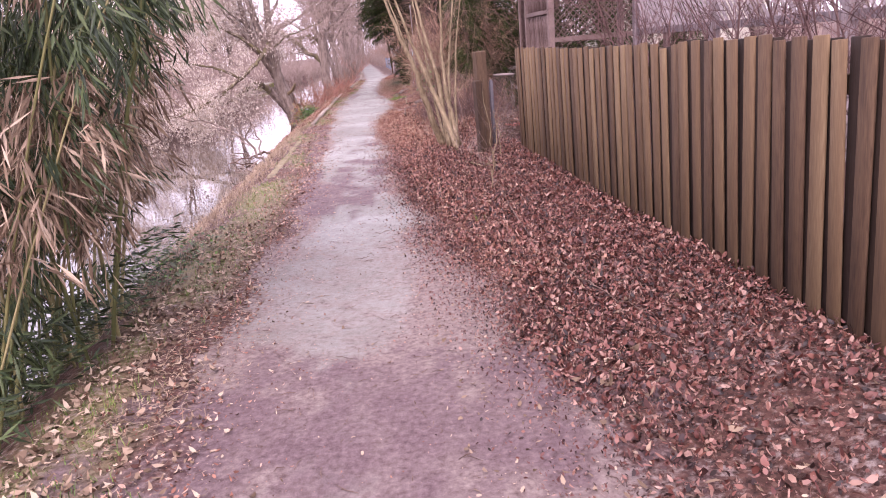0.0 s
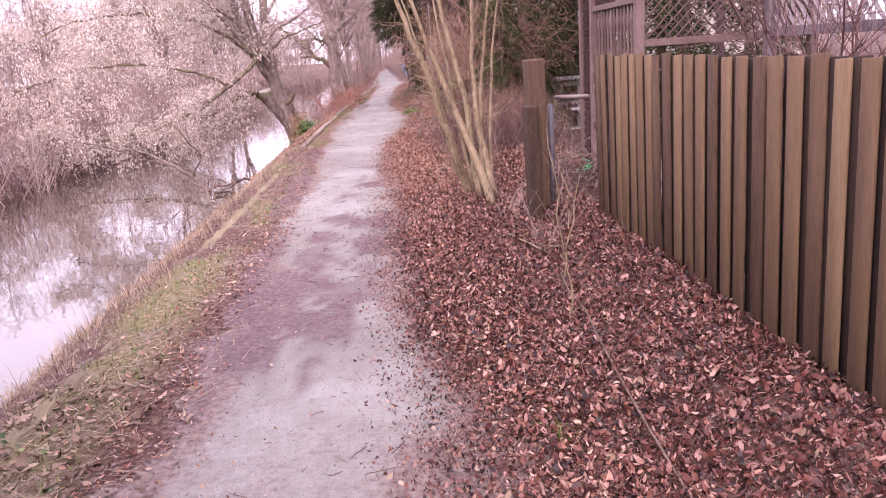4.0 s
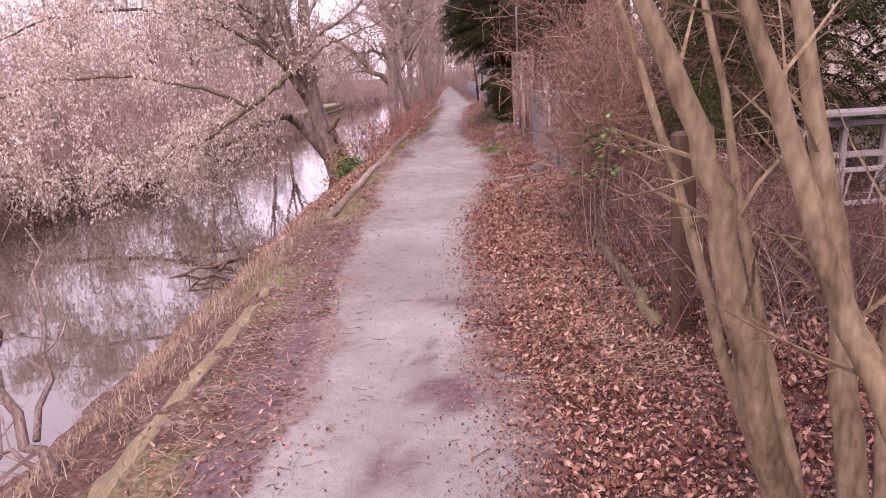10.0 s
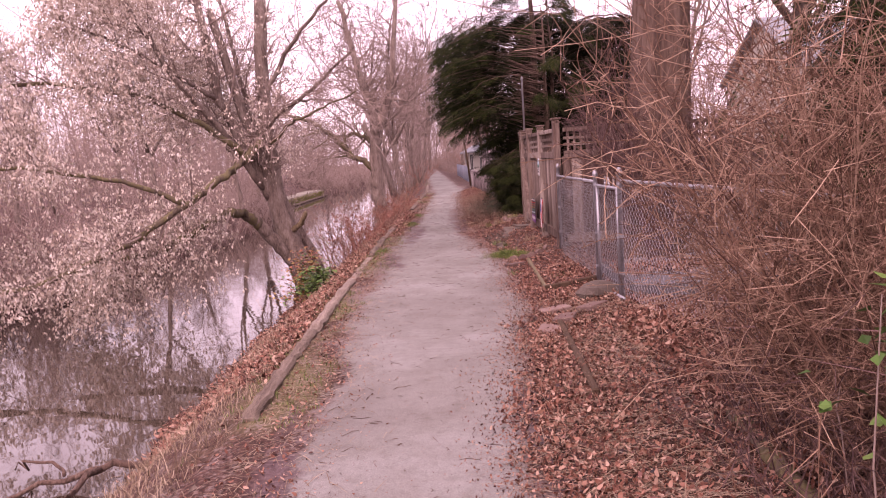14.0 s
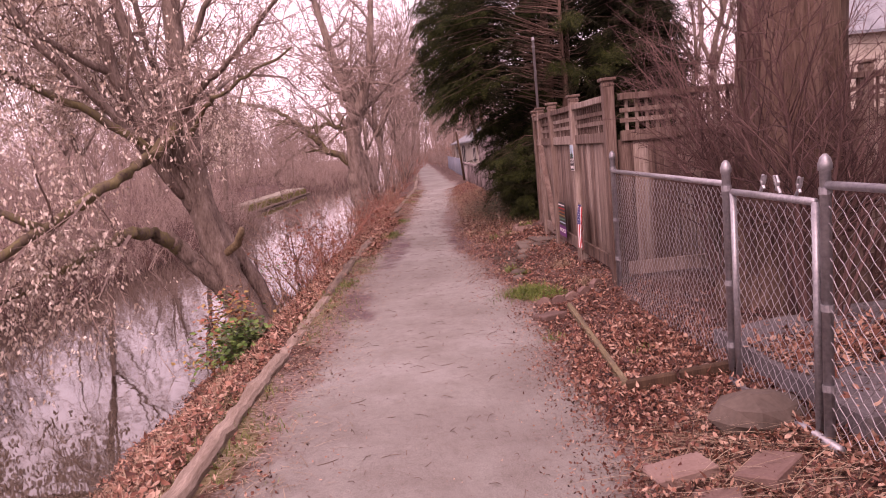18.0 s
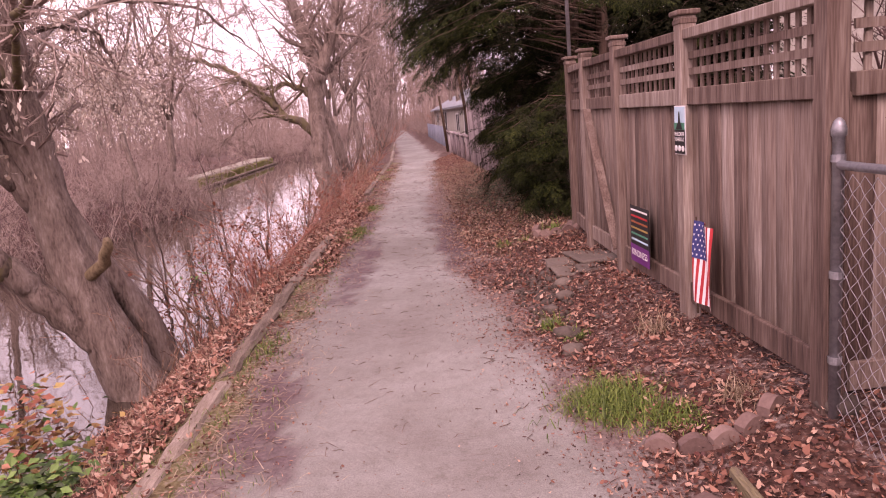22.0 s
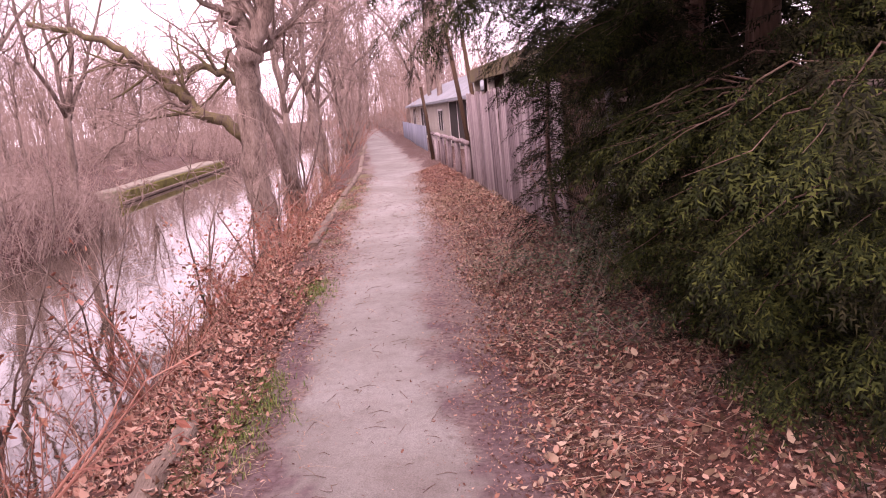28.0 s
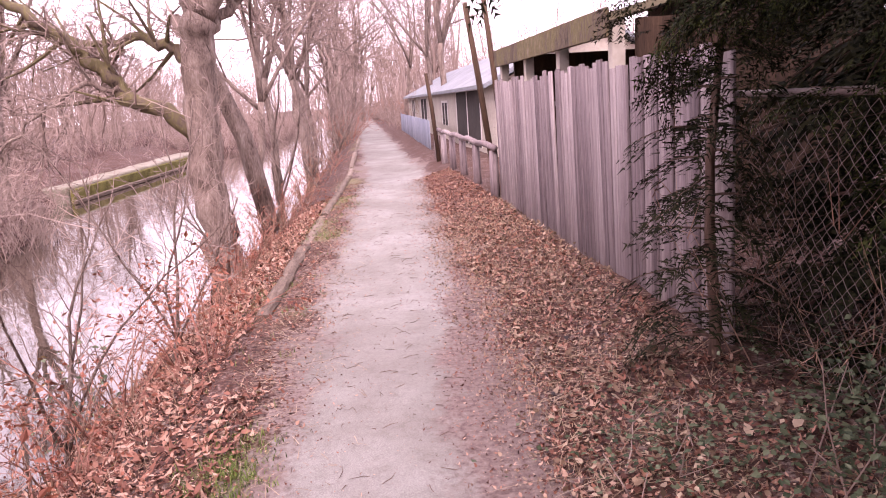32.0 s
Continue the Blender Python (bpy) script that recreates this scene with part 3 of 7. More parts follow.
# ---- plants: how they grow ----
def grow(wood, twigs, p, d, length, r, level, rng, spec, ends=None):
    """One branch from p along d; thick ones go into wood, thin ones into twigs; children as spec says."""
    if level >= spec["levels"]:
        d = (d.normalized() + rvec(rng, spec["wob"])).normalized()
        r = max(r, spec["rmin"])
        tip = p + d * length
        if length > 0.3:
            m = p + d * (length * 0.5) + rvec(rng, 0.05 * length)
            twigs.tube([p, m], [r, r * 0.7], 3, cap=False)
            twigs.spike(m, tip, r * 0.7)
        else:
            twigs.spike(p, tip, r)
        if ends is not None:
            ends.append((tip, d))
            ends.append((p.lerp(tip, 0.5), d))
        return
    seg = max(2, int(length / spec["seg"]))
    step = length / seg
    pts, rad = [p.copy()], [r]
    d = d.normalized()
    for i in range(seg):
        d = (d + rvec(rng, spec["wob"]) + Vector((0, 0, spec["up"]))).normalized()
        p = p + d * step
        pts.append(p.copy())
        rad.append(max(r * (1 - (i + 1) / seg * 0.75), spec["rmin"]))
    fine = level >= spec["fine"]
    (twigs if fine else wood).tube(pts, rad, 3 if fine else (7 if r > 0.06 else 5), cap=not fine)
    if ends is not None and level >= spec["levels"] - 1:
        ends.append((pts[-1], d.copy()))
        ends.append((pts[len(pts) // 2], d.copy()))
    if level < spec["levels"]:
        sprout(wood, twigs, pts, rad, level, length, rng, spec, ends)


def sprout(wood, twigs, pts, rad, level, length, rng, spec, ends=None, start=None, count=None):
    n = count if count is not None else spec["kids"][min(level, len(spec["kids"]) - 1)]
    start = spec["start"] if start is None else start
    for k in range(n):
        s = start + (1 - start) * (k + rng.random()) / n
        i = min(int(s * (len(pts) - 1)), len(pts) - 2)
        q = pts[i].lerp(pts[i + 1], s * (len(pts) - 1) - i)
        along = (pts[i + 1] - pts[i]).normalized()
        side = rvec(rng)
        side = (side - along * side.dot(along)).normalized()
        a = radians(rng.uniform(*spec["angle"]))
        d = along * math.cos(a) + side * math.sin(a)
        grow(wood, twigs, q, d, length * rng.uniform(*spec["ratio"]) * (1.15 - 0.5 * s), max(rad[i] * spec["thin"], spec["rmin"]), level + 1, rng, spec, ends)


def bend(points, rng, wob=0.05, sub=4):
    """A wobbling line through given points."""
    pts = [Vector(p) for p in points]
    out = []
    for a, b in zip(pts, pts[1:]):
        for i in range(sub):
            s = i / sub
            out.append(a.lerp(b, s) + (rvec(rng, wob) if i else Vector((0, 0, 0))))
    return out + [pts[-1]]


SPEC_TREE = dict(seg=0.7, wob=0.13, up=0.05, rmin=0.006, fine=3, levels=4, kids=(9, 7, 6, 5), start=0.25, angle=(30, 70), ratio=(0.35, 0.6), thin=0.5)
SPEC_LIMB = dict(seg=0.35, wob=0.14, up=0.03, rmin=0.0035, fine=2, levels=3, kids=(10, 8, 6, 4), start=0.15, angle=(30, 75), ratio=(0.3, 0.55), thin=0.45)
SPEC_BUSH = dict(seg=0.25, wob=0.12, up=0.02, rmin=0.0022, fine=1, levels=2, kids=(6, 4), start=0.3, angle=(20, 60), ratio=(0.3, 0.55), thin=0.55)


def bare_tree(seed, height, r, label, at=(0, 0, 0), bark=bark_grey, twig=twig_brown, spec=SPEC_TREE, group="", fork=0.3, leaders=4):
    """A winter tree: short trunk, several rising leaders, branches and twigs."""
    rng = random.Random(seed)
    wood, twigs = Bag(), Bag()
    top = Vector((rng.gauss(0, 0.25), rng.gauss(0, 0.25), height * fork))
    trunk = bend([(0, 0, -0.3), tuple(top * 0.5 + rvec(rng, 0.08)), tuple(top)], rng, 0.04, 3)
    rad = [r * (1.3 if i == 0 else 1.12 if i == 1 else 1) * (1 - 0.2 * i / (len(trunk) - 1)) for i in range(len(trunk))]
    wood.tube(trunk, rad, 9)
    turn = rng.uniform(0, 6.28)
    for k in range(leaders):
        a = turn + 6.283 * k / leaders + rng.gauss(0, 0.4)
        tilt = rng.uniform(0.2, 0.75) if k else 0.12
        d = Vector((math.cos(a) * tilt, math.sin(a) * tilt, 1)).normalized()
        ln = height * (1 - fork) * rng.uniform(0.75, 1.1)
        pts = [top - Vector((0, 0, 0.15 * height * fork * (k > 0) * rng.random()))]
        n = 8
        for i in range(n):
            d = (d + rvec(rng, 0.14) + Vector((0, 0, 0.06))).normalized()
            pts.append(pts[-1] + d * (ln / n))
        rr = [max(0.012, r * (0.72 if k == 0 else 0.55) * (1 - 0.88 * i / n)) for i in range(n + 1)]
        wood.tube(pts, rr, 7)
        sprout(wood, twigs, pts, rr, 1, ln * 0.72, rng, spec, start=0.12, count=spec["kids"][0])
    tree = thing("bare_tree", label, "tree", at, group)
    part("trunk", wood, bark, tree, smooth=True)
    part("crown", twigs, twig, tree, "bare winter twigs")
    return tree


def stems(bag, rng, count, spread, height, r, arch, spec, twigs=None, ends=None, lean=(0, 0)):
    """A shrub's stems rising from one foot."""
    twigs = twigs or bag
    for k in range(count):
        a = rng.uniform(0, 6.283)
        p = Vector((math.cos(a), math.sin(a), 0)) * rng.uniform(0, spread)
        out = Vector((math.cos(a) * arch + lean[0] + rng.gauss(0, 0.12), math.sin(a) * arch + lean[1] + rng.gauss(0, 0.12), 1)).normalized()
        h = height * rng.uniform(0.6, 1.05)
        n = 7
        pts, rad, q, d = [p - Vector((0, 0, 0.1))], [r], p.copy(), out
        for i in range(n):
            d = (d + rvec(rng, 0.09) + Vector((math.cos(a), math.sin(a), 0)) * 0.08 * arch - Vector((0, 0, (0.02 if i < 3 else 0.13) * arch))).normalized()
            q = q + d * (h / n)
            pts.append(q.copy())
            rad.append(r * (1 - 0.8 * (i + 1) / n))
        bag.tube(pts, rad, 5 if r > 0.012 else 4, cap=False)
        sprout(bag, twigs, pts, rad, 0, h, rng, spec, ends)


def bush(seed, name, label, material, count=14, spread=0.2, height=1.4, r=0.008, arch=0.35, spec=SPEC_BUSH, leaves=None, at=(0, 0, 0), group="", leaf_count=0, leaf_size=0.04, lean=(0, 0), solo=0):
    rng = random.Random(seed)
    bag, ends = Bag(), []
    ob = thing(name, label, "shrub", at, group)
    for k in range(solo):
        one = Bag()
        stems(one, rng, 1, spread, height, r * 1.6, arch, spec, twigs=bag, ends=ends, lean=lean)
        part("stem", one, material, ob)
    stems(bag, rng, count - solo, spread, height, r, arch, spec, ends=ends, lean=lean)
    part("brushwood", bag, material, ob, kind="stuff")
    if leaves and ends:
        lb = Bag()
        for k in range(leaf_count):
            p, d = rng.choice(ends)
            q = p + rvec(rng, 0.04)
            lb.leaf(q, (d + rvec(rng, 0.5) + Vector((0, 0, -0.6))).normalized(), rvec(rng).normalized(), leaf_size * rng.uniform(0.6, 1.3), leaf_size * 0.5 * rng.uniform(0.7, 1.2))
        part("leaves", lb, leaves, ob, kind="stuff")
    return ob


def scatter_leaves(name, label, material, count, where, size, rng, lift=0.012, tilt=0.35, kind="stuff", least=-9.0):
    """Fallen leaves lying on the ground; where(generator, count) gives arrays of x and y."""
    x, y = where(rng, count)
    n = len(x)
    z = np.maximum(land(x, y), least) + lift * rng.uniform(0.2, 1.6, n)
    a = rng.uniform(0, 6.283, n)
    d = np.stack([np.cos(a), np.sin(a), rng.normal(0, tilt, n)], 1)
    d /= np.linalg.norm(d, axis=1)[:, None]
    nn = np.stack([rng.normal(0, tilt, n), rng.normal(0, tilt, n), np.ones(n)], 1)
    side = np.cross(d, nn)
    side /= np.linalg.norm(side, axis=1)[:, None]
    nn = np.cross(side, d)
    ln = (size * (0.28 + 1.25 * rng.random(n) ** 2.0) * (1 - 0.5 * gravel(x, y)))[:, None]
    w = ln * rng.uniform(0.08, 0.3, n)[:, None]
    c = rng.uniform(-0.25, 0.6, n)[:, None]
    p = np.stack([x, y, z], 1)
    v = np.stack([p + nn * c * ln * 0.5, p + d * ln * 0.28 + side * w, p + d * ln * 0.68 + side * w * 0.8 + nn * c * w, p + d * ln + nn * c * ln,
                  p + d * ln * 0.68 - side * w * 0.9, p + d * ln * 0.28 - side * w + nn * c * w * 1.2], 1).reshape(-1, 3)
    me = bpy.data.meshes.new(name)
    base = (np.arange(n) * 6)[:, None]
    me.vertices.add(n * 6)
    me.vertices.foreach_set("co", v.ravel())
    me.loops.add(n * 10)
    me.loops.foreach_set("vertex_index", (base + np.array([[0, 1, 5, 1, 2, 4, 5, 2, 3, 4]])).ravel())
    me.polygons.add(n * 3)
    me.polygons.foreach_set("loop_start", ((np.arange(n) * 10)[:, None] + np.array([[0, 3, 7]])).ravel())
    me.update(calc_edges=True)
    me.materials.append(material)
    return tagged(new(name, me), label, "leaves", kind=kind)


def tuft(rng, bag, x, y, z, count, length, width, spread, droop=0.35):
    for k in range(count):
        a = rng.uniform(0, 6.283)
        lean = rng.uniform(0.1, 0.9)
        d = Vector((math.cos(a) * lean, math.sin(a) * lean, 1)).normalized()
        side = Vector((-math.sin(a), math.cos(a), 0))
        bag.blade(Vector((x + rng.gauss(0, spread), y + rng.gauss(0, spread), z)), d, side, length * rng.uniform(0.5, 1.1), width, droop * rng.uniform(0.4, 1.6))


def evergreen(seed, name, label, at, height, reach, trunk_r, low, material, boughs=46, group="", lean=(0, 0), sprays=16, top=0.25, skew=None, droop=0.12, size=0.11, slim=0.24, split=0):
    """A conifer: trunk, boughs and flat needle sprays. skew(direction, height share) lengthens boughs."""
    rng = random.Random(seed)
    wood, fol = Bag(), Bag()
    trunk = bend([(0, 0, -0.2), (lean[0] * 0.5, lean[1] * 0.5, height * 0.5), (lean[0], lean[1], height)], rng, 0.03)
    rad = [max(0.012, trunk_r * (1 - 0.92 * i / (len(trunk) - 1))) for i in range(len(trunk))]
    wood.tube(trunk, rad, 8)
    for k in range(boughs):
        s = low + (1 - low) * ((k + rng.random()) / boughs)
        i = min(int(s * (len(trunk) - 1)), len(trunk) - 2)
        p = trunk[i].lerp(trunk[i + 1], s * (len(trunk) - 1) - i)
        a = k * 2.399 + rng.gauss(0, 0.3)
        share = (1 - s) * (1 - top) + top
        length = reach * share * rng.uniform(0.75, 1.15) * (skew(a, s) if skew else 1)
        d = Vector((math.cos(a), math.sin(a), rng.uniform(0.05, 0.35))).normalized()
        pts, rr = [p.copy()], [max(0.006, trunk_r * 0.22)]
        q = p.copy()
        n = 6
        for j in range(n):
            d = (d + rvec(rng, 0.07) + Vector((0, 0, -droop * 0.6))).normalized()
            q = q + d * (length / n)
            pts.append(q.copy())
            rr.append(rr[0] * (1 - 0.85 * (j + 1) / n))
        wood.tube(pts, rr, 4, cap=False)
        lines = [(pts, sprays)]
        for b in range(split):
            i0 = 2 + b % 3
            along = (pts[i0 + 1] - pts[i0]).normalized()
            flat = along.cross(Vector((0, 0, 1))).normalized() * (1 if b % 2 else -1)
            e = (along * 0.8 + flat * rng.uniform(0.5, 0.9) + Vector((0, 0, -droop))).normalized()
            sl = length * rng.uniform(0.3, 0.5)
            line = [pts[i0] + e * (sl * c / n) + Vector((0, 0, -0.05 * (c / n) ** 2)) for c in range(n + 1)]
            wood.tube(line, [rr[i0] * 0.6 * (1 - 0.12 * c) for c in range(n + 1)], 3, cap=False)
            lines.append((line, sprays // 2))
        for pts, j in [(line, j) for line, m in lines for j in range(m)]:
            f = 0.15 + 0.85 * (j + rng.random()) / sprays
            ii = min(int(f * n), n - 1)
            o = pts[ii].lerp(pts[ii + 1], f * n - ii)
            along = (pts[ii + 1] - pts[ii]).normalized()
            flat = along.cross(Vector((0, 0, 1))).normalized()
            sgn = 1 if j % 2 else -1
            sd = (along * 0.75 + flat * sgn * rng.uniform(0.4, 1.0) + Vector((0, 0, -droop - rng.uniform(0, 0.35)))).normalized()
            sl = min(0.42, length * 0.34 * (1.15 - 0.6 * f)) * rng.uniform(0.7, 1.2) + 0.08
            m = max(3, int(sl / (size * 0.5)))
            nrm = sd.cross(flat * sgn).normalized()
            for t in range(m):
                c = o + sd * (sl * (t + 0.5) / m) + Vector((0, 0, -0.06 * (t / m) ** 2)) + rvec(rng, 0.008)
                w = sd.cross(nrm).normalized()
                for s2 in (1, -1):
                    fol.needle(c, (sd * 0.75 + w * s2 * 0.8 + Vector((0, 0, rng.uniform(-0.3, 0.25)))).normalized(), (nrm + rvec(rng, 0.5)).normalized(), size * rng.uniform(0.6, 1.3), size * slim)
    ob = thing(name, label, "tree", at, group)
    part("trunk", wood, bark_red, ob, smooth=True, kind="stuff")
    part("foliage", fol, material, ob, kind="stuff")
    return ob


# ---- canal edge: timber kerb ----
def timbers():
    rng = random.Random(3)
    y = 5.2
    k = 0
    while y < 66:
        ln = rng.uniform(2.2, 3.2)
        gap = rng.uniform(0.01, 0.04)
        if not (30.2 < y < 34.6):
            x0, x1 = float(edge_x(y)), float(edge_x(y + ln))
            b = Bag()
            n = 22
            w, h = rng.uniform(0.055, 0.07), 0.1
            prev = None
            for i in range(n + 1):
                s = i / n
                cx = x0 + (x1 - x0) * s + rng.gauss(0, 0.006) - 0.02
                cy = y + ln * s
                zt = (0.012 if y < 15.5 else 0.045) + rng.gauss(0, 0.006) + (rng.uniform(-0.03, 0) if i in (0, n) else 0) - 0.03 * (k % 3 == 1)
                j1, j2 = rng.gauss(0, 0.007), rng.gauss(0, 0.007)
                ring = [(-w, -h), (w + j1, -h), (w + j1, zt - 0.022), (w - 0.024 + j1, zt), (-w + 0.024 + j2, zt + rng.gauss(0, 0.006)), (-w + j2, zt - 0.026)]
                base = len(b.v)
                b.v += [Vector((cx + px, cy, pz)) for px, pz in ring]
                if prev is not None:
                    for j in range(6):
                        b.f.append((prev + j, prev + (j + 1) % 6, base + (j + 1) % 6, base + j))
                else:
                    b.f.append(tuple(base + j for j in reversed(range(6))))
                prev = base
            b.f.append(tuple(prev + j for j in range(6)))
            mossy = y < 14.5
            solid("edging_timber", b, timber_moss if mossy else timber_mat, "mossy squared timber edging the canal bank" if mossy else "weathered squared timber edging the canal bank", "timber", "path edging timbers")
        y += ln + gap
        k += 1


timbers()


# ---- picket fence ----
def picket_fence():
    rng = random.Random(11)
    f = thing("picket_fence", "brown stained board fence with dark gaps, leaf litter at its foot", "fence", (2.08, 0, 0))
    front = [Bag() for _ in range(4)]
    for i, b in enumerate(front):
        w = 0.047 + 0.0025 * i
        b.box((-0.008, -w, 0), (0.008, w, 1.3 + 0.008 * i), bevel=0.004)
    meshes = [b.mesh("picket", picket_mat) for b in front]
    rear = [b.mesh("picket", gap_shade_wood) for b in front[2:]]
    y = -3.0
    while y < 9.45:
        z = on_land(2.08, y) - 0.0
        p = part("picket", rng.choice(meshes), picket_mat, f)
        p.matrix_local = pose(rng.gauss(0, 0.004), y, z, rng.gauss(-2.2, 0.3), rng.gauss(0, 0.3) - 0.5, rng.gauss(0, 0.7))
        # rear board coloured dark so that the gap reads as shaded
        q = part("picket", rng.choice(rear), gap_shade_wood, f)
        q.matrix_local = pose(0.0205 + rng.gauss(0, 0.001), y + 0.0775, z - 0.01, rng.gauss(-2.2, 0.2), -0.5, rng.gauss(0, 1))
        y += 0.155
    for z in (0.38, 1.25):
        b = Bag()
        b.box((0.05, -3.1, z), (0.095, 9.6, z + 0.09), bevel=0.004)
        part("rail", b, wood_post, f)
    for y in (-2.0, 0.4, 2.8, 5.2, 7.6, 9.5):
        b = Bag()
        b.box((0.12, y - 0.045, 0), (0.21, y + 0.045, 1.45), bevel=0.006)
        part("post", b, wood_post, f)


picket_fence()


# ---- gate posts by the end of the picket fence ----
def gate_posts():
    b = Bag()
    b.box((-0.075, -0.075, -0.2), (0.075, 0.075, 1.5), bevel=0.012)
    solid("gate_post", b, wood_post, "thick weathered square timber gate post", "post", "gate posts", at=pose(1.68, 9.95, 0, 0.5, -1, 12))
    b = Bag()
    b.box((-0.045, -0.08, -0.2), (0.045, 0.08, 1.12), bevel=0.012)
    solid("gate_post", b, wood_post, "shorter split timber post fixed to the gate post", "post", "gate posts", at=pose(1.605, 9.83, 0, 0, -1, 10))
    b = Bag()
    b.tube([Vector((0, 0, -0.2)), Vector((0, 0, 1.0)), Vector((0, 0, 1.03))], [0.027, 0.027, 0.012], 10)
    solid("metal_post", b, steel_dull, "dull grey steel gate post", "post", smooth=True, at=pose(1.81, 10.0, 0.08))
gate_posts()


def strip(bag, a, b, w, t):
    """A flat lath from a to b, w wide and t thick."""
    a, b = Vector(a), Vector(b)
    d = (b - a)
    m = Matrix.Translation(a) @ d.to_track_quat("Z", "Y").to_matrix().to_4x4()
    bag.box((-w / 2, -t / 2, 0), (w / 2, t / 2, d.length), m)


# ---- lattice arbour in the first yard ----
def arbour():
    a = thing("garden_arbour", "dull pink painted wooden arbour with baluster and lattice sides", "arbour", (2.98, 13.0, -0.03), rz=-91)
    # local x runs back along the path side, local y into the yard
    W, H, D = 2.1, 3.1, 1.8
    for x, y in ((0, 0), (0.5, 0), (W, 0), (0, D), (W, D)):
        b = Bag()
        b.box((x - 0.045, y - 0.045, 0), (x + 0.045, y + 0.045, H), bevel=0.006)
        part("post", b, lattice_mat, a)
    for z in (0.06, 0.62, 1.08, 1.22, 1.98, 2.0 + 0.95):
        b = Bag()
        b.box((0.545, -0.03, z), (W - 0.045, 0.03, z + 0.06), bevel=0.004)
        part("rail", b, lattice_mat, a)
    sp = Bag()
    prof = [(0, 0.016), (0.1, 0.016), (0.13, 0.026), (0.2, 0.02), (0.35, 0.013), (0.5, 0.013), (0.62, 0.022), (0.68, 0.028), (0.74, 0.016), (0.84, 0.016)]
    sp.tube([Vector((0, 0, z)) for z, _ in prof], [r for _, r in prof], 8)
    spm = sp.mesh("baluster", lattice_mat, True)
    for z, s in ((1.28, 0.84), (2.04, 1.08), (0.68, 0.48), (0.12, 0.6)):
        for i in range(13):
            o = part("baluster", spm, lattice_mat, a)
            o.matrix_local = pose(0.62 + i * 0.116, 0, z)
            o.scale = (1, 1, s)

    def trellis(p0, along, width, z0, z1):
        lb = Bag()
        n = int((width + z1 - z0) / 0.1)
        along = Vector(along)
        p0 = Vector(p0)
        nrm = Vector((along.y, -along.x, 0))
        for i in range(n + 1):
            for sg in (1, -1):
                u0 = i * 0.1 - (z1 - z0)
                a0, a1 = max(0.0, u0), min(width, u0 + (z1 - z0))
                if a1 - a0 < 0.04:
                    continue
                q = []
                for u in (a0, a1):
                    z = z0 + (u - u0)
                    q.append(p0 + along * (u if sg > 0 else width - u) + Vector((0, 0, z)) + nrm * 0.006 * sg)
                strip(lb, q[0], q[1], 0.03, 0.008)
        part("lattice", lb, lattice_mat, a, "diagonal wooden lattice", kind="stuff")

    trellis((0.045, 0, 0), (1, 0, 0), 0.41, 0.1, 3.0)
    trellis((W, 0.045, 0), (0, 1, 0), D - 0.09, 1.6, 3.0)
    for z in (1.55, 3.0):
        b = Bag()
        b.box((W - 0.03, 0.045, z), (W + 0.03, D - 0.045, z + 0.07), bevel=0.004)
        part("rail", b, lattice_mat, a)
    r = Bag()
    r.box((-0.35, -0.35, H), (W + 0.35, D + 0.35, H + 0.12), bevel=0.02)
    part("roof", r, roof_red, a, "dark red roof edge")
    b = Bag()
    b.box((0.0, -0.02, -0.15), (W, D, 0.05), bevel=0.01)
    part("plinth", b, wood_grey, a)


arbour()


def lattice_screen():
    s = thing("lattice_screen", "grey weathered lattice screen above the board fence", "screen", (4.2, 3.5, 0.08))
    for y in (0, 2.4, 4.8, 7.2):
        b = Bag()
        b.box((-0.05, y - 0.05, 0), (0.05, y + 0.05, 2.55), bevel=0.006)
        part("post", b, wood_grey, s)
    for z in (1.45, 2.45):
        b = Bag()
        b.box((-0.03, 0.05, z), (0.03, 7.15, z + 0.09), bevel=0.005)
        part("rail", b, wood_grey, s)
    for k in range(3):
        lb = Bag()
        y0 = 0.06 + 2.4 * k
        for i in range(-10, 24):
            for sg in (1, -1):
                u0 = i * 0.12
                a0, a1 = max(0.0, u0), min(2.28, u0 + 0.92)
                if a1 - a0 < 0.05:
                    continue
                z0, z1 = 1.53 + (a0 - u0), 1.53 + (a1 - u0)
                if sg < 0:
                    z0, z1 = 1.53 + 2.45 - z0, 1.53 + 2.45 - z1
                    z0, z1 = z0 - 1.53, z1 - 1.53
                strip(lb, (0.008 * sg, y0 + a0, z0), (0.008 * sg, y0 + a1, z1), 0.04, 0.008)
        part("lattice", lb, wood_grey, s, kind="stuff")


lattice_screen()


b_ = Bag()
b_.box((-0.06, -0.05, -0.2), (0.06, 0.05, 1.2), bevel=0.02)
solid("old_post", b_, wood_post, "split grey fence post among hanging vines", "post", at=pose(1.5, 13.65, 0.05, 1, -2, 8))


